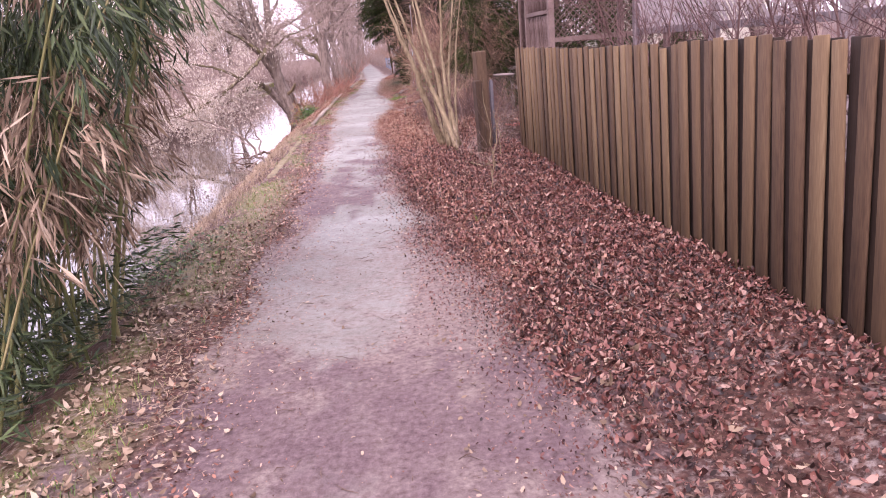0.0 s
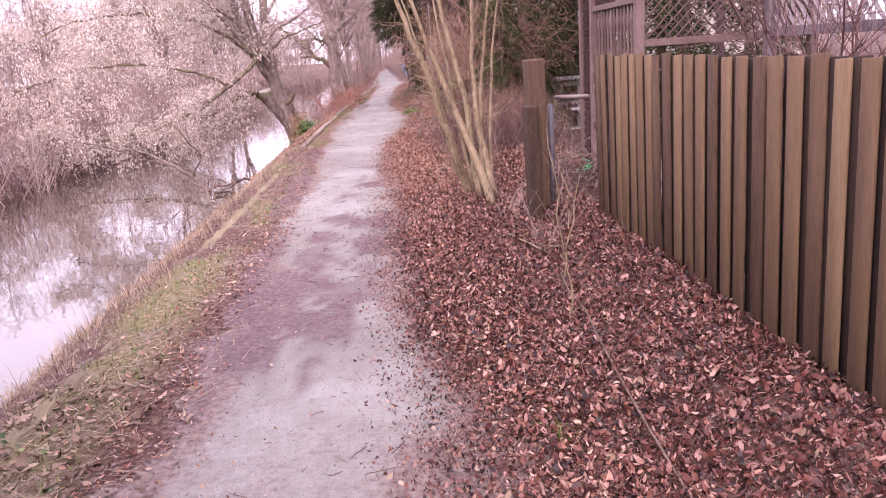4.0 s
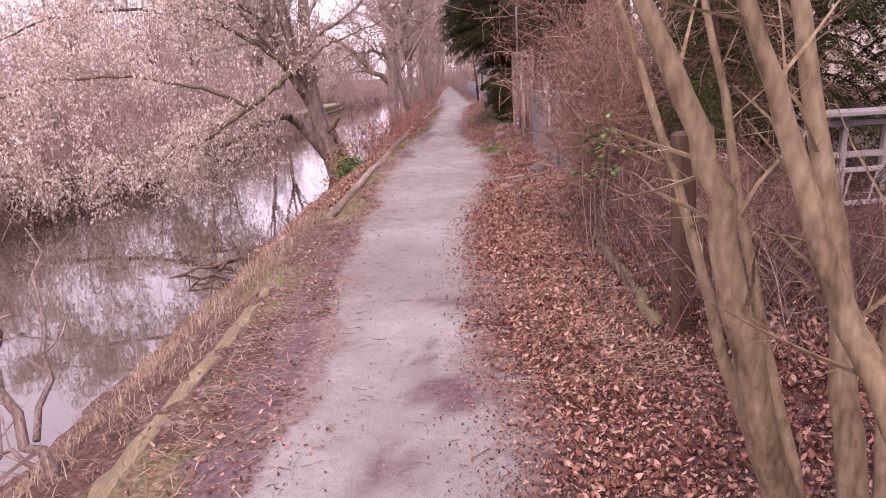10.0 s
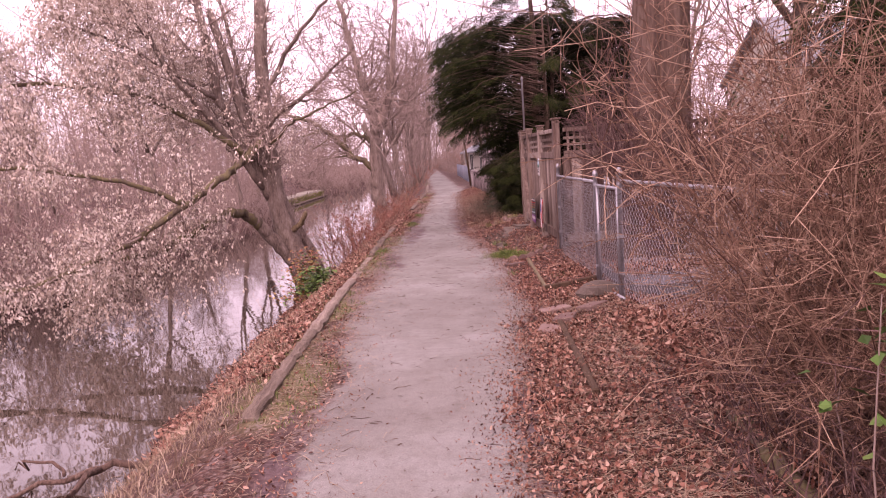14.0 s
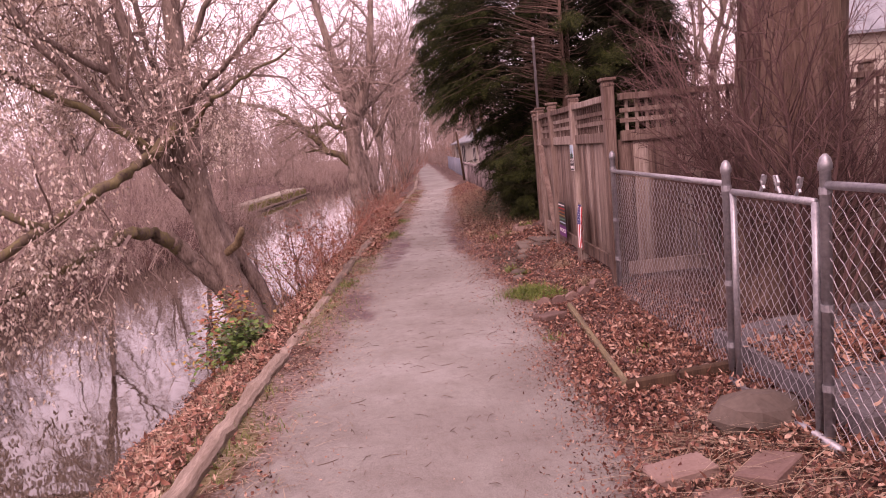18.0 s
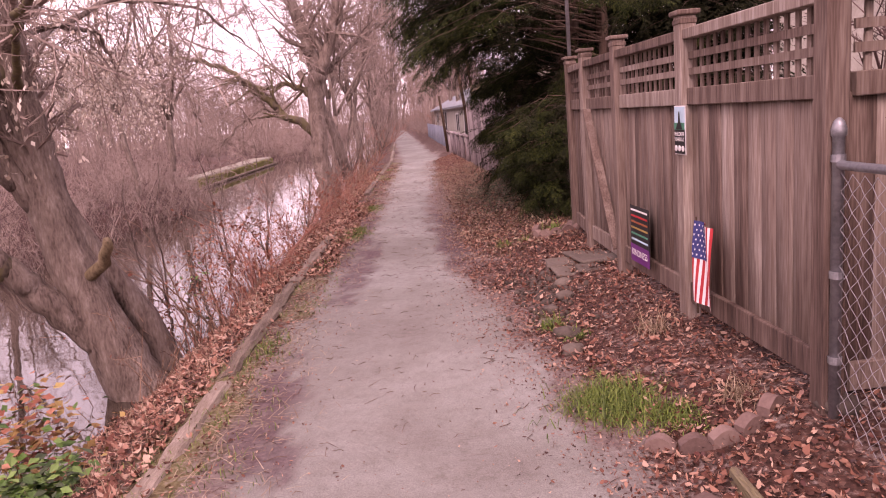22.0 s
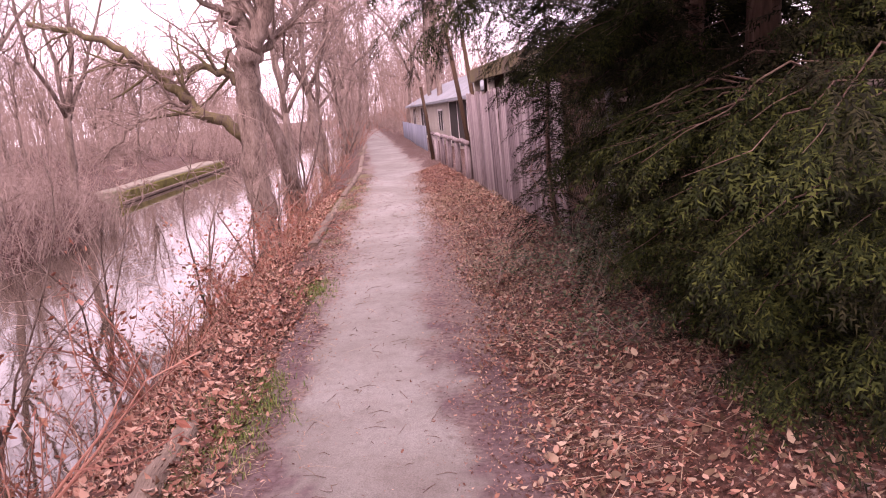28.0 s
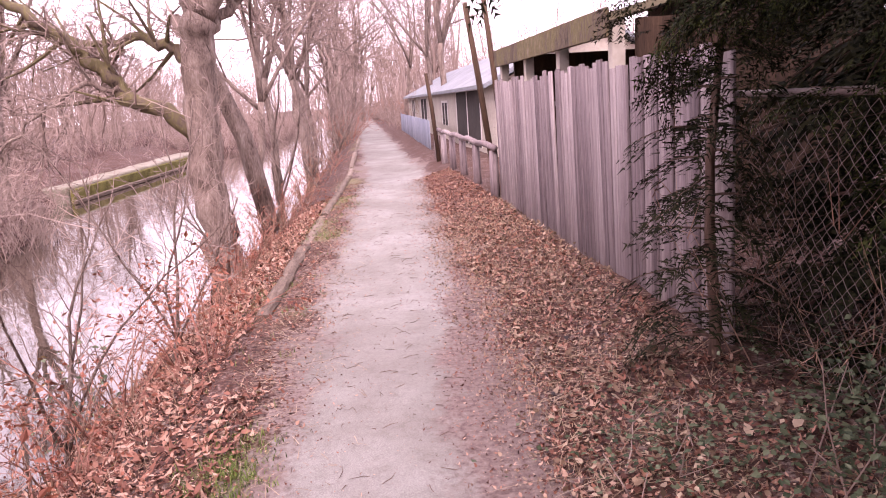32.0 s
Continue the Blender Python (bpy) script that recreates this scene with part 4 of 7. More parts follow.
# ---- yard clutter behind the shrub: ladder, bench, hose ----
def yard_things():
    l = thing("ladder", "aluminium ladder lying on its side in leaves", "ladder", (3.9, 17.1, 0.03), rz=8)
    for z in (0.0, 0.36):
        b = Bag()
        b.box((0, -0.02, z), (2.9, 0.02, z + 0.05), bevel=0.004)
        part("side_rail", b, grey_paint, l)
    for i in range(9):
        b = Bag()
        b.tube([Vector((0.2 + i * 0.31, 0, 0.04)), Vector((0.28 + i * 0.31, 0, 0.37))], [0.014, 0.014], 6)
        part("rung", b, grey_paint, l)
    f = thing("garden_railing", "grey painted low wooden railing in the yard", "railing", (3.7, 17.9, -0.02), rz=6)
    for z in (0.45, 0.82):
        b = Bag()
        b.box((0, -0.03, z), (3.4, 0.03, z + 0.07), bevel=0.005)
        part("rail", b, grey_paint, f)
    for i in range(7):
        b = Bag()
        b.box((0.05 + i * 0.53, -0.035, 0), (0.12 + i * 0.53, 0.035, 0.98), bevel=0.005)
        part("post", b, grey_paint, f)
    b = Bag()
    b.box((0, -0.25, 0.95), (3.5, 0.25, 1.0), bevel=0.006)
    part("shelf", b, grey_paint, f)
    h = Bag()
    n = 28
    for ring in range(3):
        pts = [Vector((math.cos(6.2832 * i / n) * (0.2 - 0.012 * ring), math.sin(6.2832 * i / n) * (0.2 - 0.012 * ring), 0.02 + 0.022 * ring)) for i in range(n + 1)]
        h.tube(pts, [0.011] * (n + 1), 6)
    solid("garden_hose", h, plastic_green, "coiled bright green garden hose on fallen leaves", "hose", smooth=True, at=pose(2.74, 12.58, 0.06, 6, -8, 0))
    p = Bag()
    prof = [(0, 0.1), (0.1, 0.13), (0.12, 0.145), (0.14, 0.14)]
    p.tube([Vector((0, 0, z)) for z, _ in prof], [r for _, r in prof], 16)
    solid("flower_pot", p, roof_red, "small terracotta pot beside the hose", "pot", smooth=True, at=pose(2.66, 12.5, 0.05))


yard_things()


# ---- chain-link fences ----
def chain_mesh(length, height, pitch=0.037, r=0.0024):
    b = Bag()
    n = int(length / pitch)
    m = int(height / pitch)
    for i in range(n + 1):
        x = i * pitch
        pts = [Vector((x + (pitch * 0.5 if (j + i) % 2 else -pitch * 0.5) + 0, 0.003 * (1 if j % 2 else -1), 0.03 + j * height / m)) for j in range(m + 1)]
        b.tube(pts, [r] * len(pts), 3, cap=False)
    return b


def chain_panel(parent, a, c, height, z0, wire=None):
    a, c = Vector(a), Vector(c)
    d = c - a
    ang = math.degrees(math.atan2(d.y, d.x))
    o = part("wire_mesh", chain_mesh(d.length, height - 0.06, r=0.0017 if wire else 0.0019), wire or wire_mat, parent, "diamond woven steel wire", kind="stuff")
    o.matrix_local = pose(a.x, a.y, z0, 0, 0, ang)
    b = Bag()
    b.tube([Vector((a.x, a.y, z0 + height)), Vector((c.x, c.y, z0 + height))], [0.019, 0.019], 8)
    part("top_rail", b, wire or galvanised, parent, smooth=True)


def metal_post(parent, x, y, z0, h, r=0.024):
    b = Bag()
    prof = [(0, r), (h, r), (h + 0.005, r * 1.25), (h + 0.03, r * 1.3), (h + 0.06, r * 0.9), (h + 0.075, r * 0.3)]
    b.tube([Vector((x, y, z0 + z)) for z, _ in prof], [q for _, q in prof], 12)
    post = part("post", b, galvanised, parent, smooth=True)
    for z in (0.25, 0.62, h - 0.1):
        c = Bag()
        c.tube([Vector((x, y, z0 + z)), Vector((x, y, z0 + z + 0.03))], [r * 1.2, r * 1.2], 12)
        part("clamp", c, galvanised, post)


def chain_fences():
    y = thing("chain_link_gate", "low chain-link gate between post and board fence", "gate")
    chain_panel(y, (1.85, 9.99, 0), (2.1, 9.8, 0), 0.98, 0.18, wire_rust)
    f = thing("chain_link_fence", "grey galvanised chain-link fence along the garden bed", "fence")
    metal_post(f, 1.9, 21.4, 0.03, 1.27)
    metal_post(f, 1.97, 23.95, 0.15, 1.2, 0.024)
    chain_panel(f, (1.91, 21.45, 0), (1.96, 23.92, 0), 1.16, 0.08)
    g = thing("chain_link_fence", "galvanised chain-link fence with rail running behind the brown thicket", "fence")
    metal_post(g, 1.9, 20.42, 0.1, 1.24)
    chain_panel(g, (1.9, 20.4, 0), (2.15, 17.0, 0), 1.16, 0.12)
    k = thing("chain_link_gate", "narrow chain-link gate with curled finials between two posts", "gate")
    chain_panel(k, (1.9, 20.5, 0), (1.9, 21.32, 0), 1.08, 0.12)
    for y in (20.5, 21.32):
        b = Bag()
        b.tube([Vector((1.9, y, 0.12)), Vector((1.9, y, 1.2))], [0.018, 0.018], 8)
        part("stile", b, galvanised, k, smooth=True)
    b = Bag()
    b.tube([Vector((1.88, 20.3, 0.12)), Vector((1.86, 21.36, 0.1))], [0.022, 0.022], 8)
    part("bottom_rail", b, galvanised, k, smooth=True)
    for y0, s in ((20.8, 1), (21.0, -1), (20.66, -1)):
        b = Bag()
        pts = [Vector((1.9, y0 + s * (0.05 * t / 4 + 0.035 * math.sin(t * 1.1)), 1.22 + 0.07 * math.sin(t * 0.7) + 0.008 * t)) for t in range(6)]
        b.tube(pts, [0.009] * 6, 6)
        part("finial", b, galvanised, k)
    h = thing("chain_link_fence", "rusty tall chain-link fence buried in evergreen boughs", "fence")
    metal_post(h, 2.3, 29.42, 0.1, 3.1, 0.021)
    metal_post(h, 2.4, 31.2, 0.2, 1.38, 0.03)
    metal_post(h, 2.4, 33.3, 0.2, 1.38, 0.03)
    chain_panel(h, (2.3, 29.46, 0), (2.4, 31.2, 0), 1.34, 0.2, wire_rust)
    chain_panel(h, (2.4, 31.2, 0), (2.4, 33.3, 0), 1.34, 0.2, wire_rust)
    chain_panel(h, (2.4, 33.3, 0), (2.38, 34.9, 0), 1.34, 0.2, wire_rust)


chain_fences()


# ---- tall wooden fence with lattice top ----
def board(bag_w, h, t=0.018, bev=0.003):
    b = Bag()
    b.box((-t / 2, -bag_w / 2, 0), (t / 2, bag_w / 2, h), bevel=bev)
    return b


def fence_panel(f, a, c, z0, z1, top, rng, meshes):
    """Boards from a to c, a band of trellis above them between z1 and top."""
    a, c = Vector((*a, 0)), Vector((*c, 0))
    d = c - a
    L = d.length
    ang = math.degrees(math.atan2(d.y, d.x)) - 90
    m = pose(a.x, a.y, 0, 0, 0, ang)
    n = max(2, round(L / 0.142))
    w = L / n
    for i in range(n):
        o = part("board", rng.choice(meshes), wood_weathered, f)
        o.matrix_local = m @ pose(rng.gauss(0, 0.002), (i + 0.5) * w, z0, 0, rng.gauss(0, 0.25), 0)
        o.scale = (1, w / 0.142 * 0.985, (z1 - z0) / 1.3)
    for z, h, t in ((z0 - 0.02, 0.13, 0.05), (z1 - 0.02, 0.1, 0.05), (top - 0.05, 0.06, 0.09)):
        b = Bag()
        b.box((-t / 2 - 0.012, 0.03, z), (t / 2 - 0.012, L - 0.03, z + h), m, bevel=0.004)
        part("rail", b, wood_weathered, f)
    band = top - 0.05 - (z1 + 0.08)
    for k in range(1, 3):
        b = Bag()
        z = z1 + 0.08 + band * k / 3
        b.box((-0.022, 0.03, z - 0.02), (-0.008, L - 0.03, z + 0.02), m)
        part("trellis_slat", b, wood_weathered, f)
    q = max(2, round(L / 0.1))
    for i in range(q):
        y = 0.05 + (L - 0.1) * (i + 0.5) / q
        b = Bag()
        b.box((-0.006, y - 0.016, z1 + 0.08), (0.006, y + 0.016, top - 0.05), m)
        part("trellis_slat", b, wood_weathered, f)


def fence_post(f, x, y, z0, top, w=0.05, cap=True):
    b = Bag()
    b.box((x - w, y - w, z0), (x + w, y + w, top), bevel=0.006)
    p = part("post", b, wood_weathered, f)
    if cap:
        c = Bag()
        c.box((x - w - 0.02, y - w - 0.02, top + 0.0), (x + w + 0.02, y + w + 0.02, top + 0.03), bevel=0.006)
        c.box((x - w - 0.005, y - w - 0.005, top - 0.05), (x + w + 0.005, y + w + 0.005, top - 0.02), bevel=0.004)
        part("post_cap", c, wood_weathered, p)


def wood_fence():
    rng = random.Random(21)
    f = thing("wooden_fence", "weathered grey-brown board fence with trellis top and capped posts", "fence")
    meshes = []
    for i in range(4):
        meshes.append(board(0.142, 1.3, 0.016 + 0.002 * i).mesh("board", wood_weathered))
    ysp = [(2.0, 24.02), (2.01, 25.47), (2.02, 26.78), (2.06, 27.85), (2.16, 28.8)]
    for (x0, y0), (x1, y1) in zip(ysp[:-1], ysp[1:]):
        fence_panel(f, (x0, y0), (x1, y1), 0.3, 1.52, 1.93, rng, meshes)
    for i, (x, y) in enumerate(ysp):
        fence_post(f, x - 0.02, y, 0.12, 2.02 if i else 2.06)
    g = thing("wooden_fence", "weathered board fence with trellis top running away from the path", "fence")
    fence_panel(g, (4.5, 24.12), (2.06, 24.06), 0.25, 1.52, 1.93, rng, meshes)
    fence_panel(g, (7.0, 24.2), (4.5, 24.12), 0.25, 1.52, 1.93, rng, meshes)
    for x in (4.5, 7.0):
        fence_post(g, x, 24.15, 0.12, 2.02)
    b = Bag()
    strip(b, (1.965, 26.86, 0.36), (1.985, 27.68, 1.5), 0.07, 0.02)
    part("brace", b, wood_weathered, f)


wood_fence()


def letters(parent, text, size, m, material, name="lettering"):
    cu = bpy.data.curves.new(name, "FONT")
    cu.body, cu.size, cu.extrude, cu.align_x, cu.align_y = text, size, 0.0004, "CENTER", "CENTER"
    tmp = bpy.data.objects.new("tmp", cu)
    scene.collection.objects.link(tmp)
    dg = bpy.context.evaluated_depsgraph_get()
    lm = bpy.data.meshes.new_from_object(tmp.evaluated_get(dg))
    bpy.data.objects.remove(tmp)
    lm.materials.clear()
    lm.materials.append(material)
    o = new(name, lm)
    o.parent = parent
    o.matrix_local = m
    return o


def signs():
    # faces look towards -x, slightly to the walker
    s = thing("fence_sign", "small habitat sign with dark hill on pale sky on fence post", "sign", (1.925, 25.41, 1.21), rz=-90)
    def plate(name, x0, z0, x1, z1, y, material, parent=s):
        b = Bag()
        b.box((x0, y - 0.001, z0), (x1, y + 0.001, z1))
        return part(name, b, material, parent)
    b = Bag()
    b.box((-0.08, -0.002, 0), (0.08, 0.002, 0.29), bevel=0.001)
    part("plate", b, white_print, s)
    plate("picture", -0.074, 0.15, 0.074, 0.284, -0.004, sky_print)
    plate("panel", -0.074, 0.006, 0.074, 0.15, -0.0045, black_mat)
    plate("picture", -0.074, 0.15, 0.074, 0.19, -0.0062, green_print)
    h = Bag()
    h.v = [Vector(p) for p in ((-0.05, -0.0085, 0.152), (0.05, -0.0085, 0.152), (0.016, -0.0085, 0.2), (0.008, -0.0085, 0.255), (-0.004, -0.0085, 0.255), (-0.012, -0.0085, 0.2))]
    h.f = [(0, 1, 2, 3, 4, 5)]
    part("picture", h, black_mat, s)
    letters(s, "WILDLIFE", 0.034, pose(0, -0.0068, 0.122, 90, 0, 0), white_print)
    letters(s, "HABITAT", 0.034, pose(0, -0.0068, 0.09, 90, 0, 0), white_print)
    for x in (-0.05, 0.0, 0.05):
        b = Bag()
        b.tube([Vector((x, -0.006, 0.038)), Vector((x, -0.009, 0.038))], [0.018, 0.018], 12)
        part("emblem", b, white_print, s)
    y = thing("yard_sign", "dark slogan sign with coloured lines leaning at the fence foot", "sign", (1.93, 26.2, 0.37), rz=-90)
    b = Bag()
    b.box((-0.19, -0.003, 0), (0.19, 0.003, 0.42), bevel=0.001)
    part("plate", b, black_mat, y)
    cols = [white_print, red_print, orange_print, yellow_print, green_print, sky_print]
    for i, c in enumerate(cols):
        z = 0.39 - i * 0.044
        b = Bag()
        b.box((-0.17, -0.006, z - 0.007), (0.17, -0.004, z + 0.007))
        part("line", b, c, y)
    b = Bag()
    b.box((-0.19, -0.0055, 0.0), (0.19, -0.0035, 0.13))
    part("panel", b, purple_print, y)
    letters(y, "KINDNESS", 0.07, pose(0, -0.0075, 0.07, 90, 0, 0), white_print)
    # flag on a short stick
    f = thing("garden_flag", "small stars and stripes flag hanging from a stick by the fence", "flag", (1.9, 25.03, 0.2), rz=-96)
    b = Bag()
    b.tube([Vector((-0.16, 0, 0.08)), Vector((-0.165, 0, 0.66))], [0.005, 0.005], 6)
    part("stick", b, wood_post, f)

    def wave(x, z):
        return 0.02 * math.sin(x * 22 + z * 5) - 0.05 * (0.7 - z)

    def cloth(name, x0, x1, z0, z1, material, off=0.0):
        c = Bag()
        n = max(1, round((x1 - x0) / 0.03))
        q = max(1, round((z1 - z0) / 0.05))
        for j in range(q + 1):
            for i in range(n + 1):
                x, z = x0 + (x1 - x0) * i / n, z0 + (z1 - z0) * j / q
                c.v.append(Vector((x + 0.09 * (0.64 - z), wave(x, z) - off, z)))
        for j in range(q):
            for i in range(n):
                a = j * (n + 1) + i
                c.f.append((a, a + 1, a + n + 2, a + n + 1))
        return part(name, c, material, f, smooth=True)

    top, low, w = 0.64, 0.18, 0.3
    for i in range(13):
        x0 = -0.16 + w * i / 13
        cloth("stripe", x0, x0 + w / 13, low, top, red_print if i % 2 == 0 else white_print)
    cloth("canton", -0.16, -0.16 + w * 7 / 13, top - 0.21, top + 0.002, navy_print, 0.004)
    star = Bag()
    for r in range(7):
        for c in range(4 if r % 2 else 5):
            x = -0.145 + (c + (0.5 if r % 2 else 0)) * 0.035
            z = top - 0.02 - r * 0.028
            base = len(star.v)
            for k in range(10):
                q = 0.009 if k % 2 == 0 else 0.0038
                a = 6.2832 * k / 10 + 1.5708
                xx, zz = x + q * math.cos(a), z + q * math.sin(a)
                star.v.append(Vector((xx + 0.09 * (0.64 - zz), wave(xx, zz) - 0.007, zz)))
            star.f.append(tuple(base + k for k in range(10)))
    part("stars", star, white_print, f)


signs()


# ---- grey board fence, rail fence, blue fence, sheds ----
def grey_fence():
    rng = random.Random(31)
    f = thing("board_fence", "tall silver-grey weathered vertical board fence with uneven tops", "fence")
    meshes = [board(0.115, 1.62 + 0.02 * i, 0.018).mesh("board", wood_grey) for i in range(4)]
    a, c = Vector((2.37, 34.6)), Vector((2.3, 40.6))
    n = 51
    for i in range(n + 1):
        p = a.lerp(c, i / n)
        o = part("board", rng.choice(meshes), wood_grey, f)
        o.matrix_local = pose(p.x + rng.gauss(0, 0.004), p.y, 0.14 + rng.gauss(0, 0.012), rng.gauss(0, 0.4), -1.0 + rng.gauss(0, 0.3), rng.gauss(0, 1))
    for z in (0.5, 1.5):
        b = Bag()
        strip(b, (2.4, 35.0, z), (2.34, 40.6, z), 0.09, 0.04)
        part("rail", b, wood_grey, f)
    for y in (35.1, 37.8, 40.5):
        b = Bag()
        b.tube([Vector((2.46, y, 0)), Vector((2.45, y, 1.45)), Vector((2.45, y, 1.48))], [0.06, 0.055, 0.03], 9)
        part("post", b, wood_grey, f, smooth=True)
    for x, y, h, lean in ((2.66, 43.0, 3.0, -7), (2.95, 43.4, 3.1, -5), (2.25, 48.0, 2.1, -5)):
        b = Bag()
        b.tube([Vector((0, 0, -0.1)), Vector((0.02, 0.03, h * 0.6)), Vector((0, 0, h))], [0.055, 0.05, 0.042], 8)
        solid("old_pole", b, wood_post, "leaning weathered wooden pole beside the fence", "pole", "old poles", smooth=True, at=pose(x, y, 0.15, 0, lean, 0))
    r = thing("rail_fence", "low rustic rail fence with pale log rail", "fence")
    ys = [41.0, 42.6, 44.2, 45.8, 47.4, 49.0]
    for i, y in enumerate(ys):
        b = Bag()
        b.tube([Vector((2.28 + 0.01 * i, y, 0.0)), Vector((2.27 + 0.01 * i, y, 0.86))], [0.07, 0.062], 8)
        part("post", b, wood_grey, r, smooth=True)
    for y0, y1 in zip(ys[:-1], ys[1:]):
        b = Bag()
        b.tube([Vector((2.28, y0 - 0.1, 0.9)), Vector((2.27, (y0 + y1) / 2, 0.93)), Vector((2.29, y1 + 0.05, 0.88))], [0.045, 0.05, 0.04], 8)
        part("rail", b, wood_grey, r, smooth=True)
    bf = thing("painted_fence", "blue-grey painted board fence far along the path", "fence")
    bm_ = board(0.24, 0.95, 0.02).mesh("board", fence_blue)
    for i in range(70):
        o = part("board", bm_, fence_blue, bf)
        o.matrix_local = pose(2.45 + 0.012 * i * 0.25, 52 + i * 0.25, 0.1, rng.gauss(0, 0.3), 0, rng.gauss(0, 1))


grey_fence()


def gable(name, label, at, rz, L, W, eave, ridge, wall, roof, over=0.3, doors=(), group=""):
    """A shed with thick walls, pitched roof with overhang and framed dark panels for openings on its front."""
    h = thing(name, label, "building", at, group, rz)
    b = Bag()
    b.box((0, 0, -0.3), (L, 0.15, eave))
    part("wall", b, wall, h)
    b = Bag()
    b.box((0, W - 0.15, -0.3), (L, W, eave))
    part("wall", b, wall, h)
    for x in (0, L - 0.15):
        b = Bag()
        b.v = [Vector(p) for p in ((x, 0.15, -0.3), (x, W - 0.15, -0.3), (x, W - 0.15, eave), (x, W / 2, ridge - 0.05), (x, 0.15, eave), (x + 0.15, 0.15, -0.3), (x + 0.15, W - 0.15, -0.3), (x + 0.15, W - 0.15, eave), (x + 0.15, W / 2, ridge - 0.05), (x + 0.15, 0.15, eave))]
        b.f = [(4, 3, 2, 1, 0), (5, 6, 7, 8, 9), (0, 1, 6, 5), (1, 2, 7, 6), (2, 3, 8, 7), (3, 4, 9, 8), (4, 0, 5, 9)]
        part("gable_wall", b, wall, h)
    sl = (ridge - eave) / (W / 2)
    for sgn in (0, 1):
        b = Bag()
        y0, y1 = (-over, W / 2) if not sgn else (W + over, W / 2)
        z0, z1 = eave - over * sl, ridge
        b.v = [Vector(p) for p in ((-over, y0, z0), (L + over, y0, z0), (L + over, y1, z1), (-over, y1, z1), (-over, y0, z0 + 0.1), (L + over, y0, z0 + 0.1), (L + over, y1, z1 + 0.1), (-over, y1, z1 + 0.1))]
        b.f = [(3, 2, 1, 0), (4, 5, 6, 7), (0, 1, 5, 4), (1, 2, 6, 5), (2, 3, 7, 6), (3, 0, 4, 7)]
        part("roof", b, roof, h)
    n = int(eave / 0.16)
    for i in range(n):
        b = Bag()
        b.box((0.0, -0.018, i * 0.16), (L, -0.002, i * 0.16 + 0.15))
        part("siding_board", b, wall, h)
    for x0, x1, z0, z1, kind in doors:
        # no real opening: a flat panel whose dark colour stands for the shaded inside
        b = Bag()
        b.box((x0, -0.03, z0), (x1, -0.021, z1))
        d = part(kind, b, inside_shade, h)
        for xa, xb, za, zb in ((x0 - 0.08, x0, z0, z1 + 0.08), (x1, x1 + 0.08, z0, z1 + 0.08), (x0, x1, z1, z1 + 0.08), ((x0 + x1) / 2 - 0.03, (x0 + x1) / 2 + 0.03, z0, z1)):
            c = Bag()
            c.box((xa, -0.05, za), (xb, -0.032, zb))
            part("frame", c, white_paint, d)
    return h


def open_shed():
    s = thing("open_shed", "open-fronted shed with mossy brown roof and pale posts behind fence", "building")
    b = Bag()
    for x, z in ((2.62, 2.18), (5.2, 2.8)):
        for y in (37.2, 42.3):
            b.v += [Vector((x, y, z)), Vector((x, y, z + 0.07))]
    b.f = [(0, 2, 6, 4), (1, 5, 7, 3), (0, 1, 3, 2), (4, 6, 7, 5), (0, 4, 5, 1), (2, 3, 7, 6)]
    part("roof", b, roof_moss, s)
    b = Bag()
    b.box((2.6, 37.2, 2.05), (2.64, 42.3, 2.3), bevel=0.006)
    part("fascia", b, bark_moss, s, "brown mossy fascia board")
    for y in (37.3, 39.0, 40.6, 42.2):
        b = Bag()
        b.box((2.68, y - 0.06, 0.1), (2.8, y + 0.06, 2.2), bevel=0.008)
        part("post", b, siding_beige, s)
    for lo, hi in (((5.1, 37.2, 0.0), (5.2, 42.3, 2.78)), ((2.9, 37.2, 0.0), (5.1, 37.28, 2.2)), ((2.9, 42.2, 0.0), (5.1, 42.28, 2.2))):
        b = Bag()
        b.box(lo, hi)
        part("wall", b, wood_post, s)


open_shed()
gable("barn", "long pale barn with blue-grey roof, open bays as dark panels", (3.6, 76.0, 0.1), -90, 28.5, 4.8, 1.85, 3.0, siding_beige, roof_grey, 0.3, ((3.0, 5.0, 0.2, 1.6, "bay"), (9.0, 12.0, 0.2, 1.6, "bay"), (22.0, 26.5, 0.2, 1.7, "bay"), (18, 19.6, 0.6, 1.4, "window")))
gable("house", "beige sided house with grey roof beyond the garden fence", (15.5, 42.0, 0.2), 0, 9.0, 7.0, 4.2, 6.5, siding_beige, roof_grey, 0.4, ((2, 3, 2.7, 3.9, "window"), (5.5, 6.5, 2.7, 3.9, "window")))


# ---- garden beds, stones, bricks, clutter beside the path ----
def bed_timber(a, b, w, h, material, label, z=0.0):
    bag = Bag()
    a, b = Vector((*a, on_land(*a) + z)), Vector((*b, on_land(*b) + z))
    d = b - a
    m = Matrix.Translation(a) @ d.to_track_quat("X", "Z").to_matrix().to_4x4()
    bag.box((0, -w / 2, -0.06), (d.length, w / 2, h), m, bevel=0.012)
    solid("bed_timber", bag, material, label, "timber", "garden bed timbers")


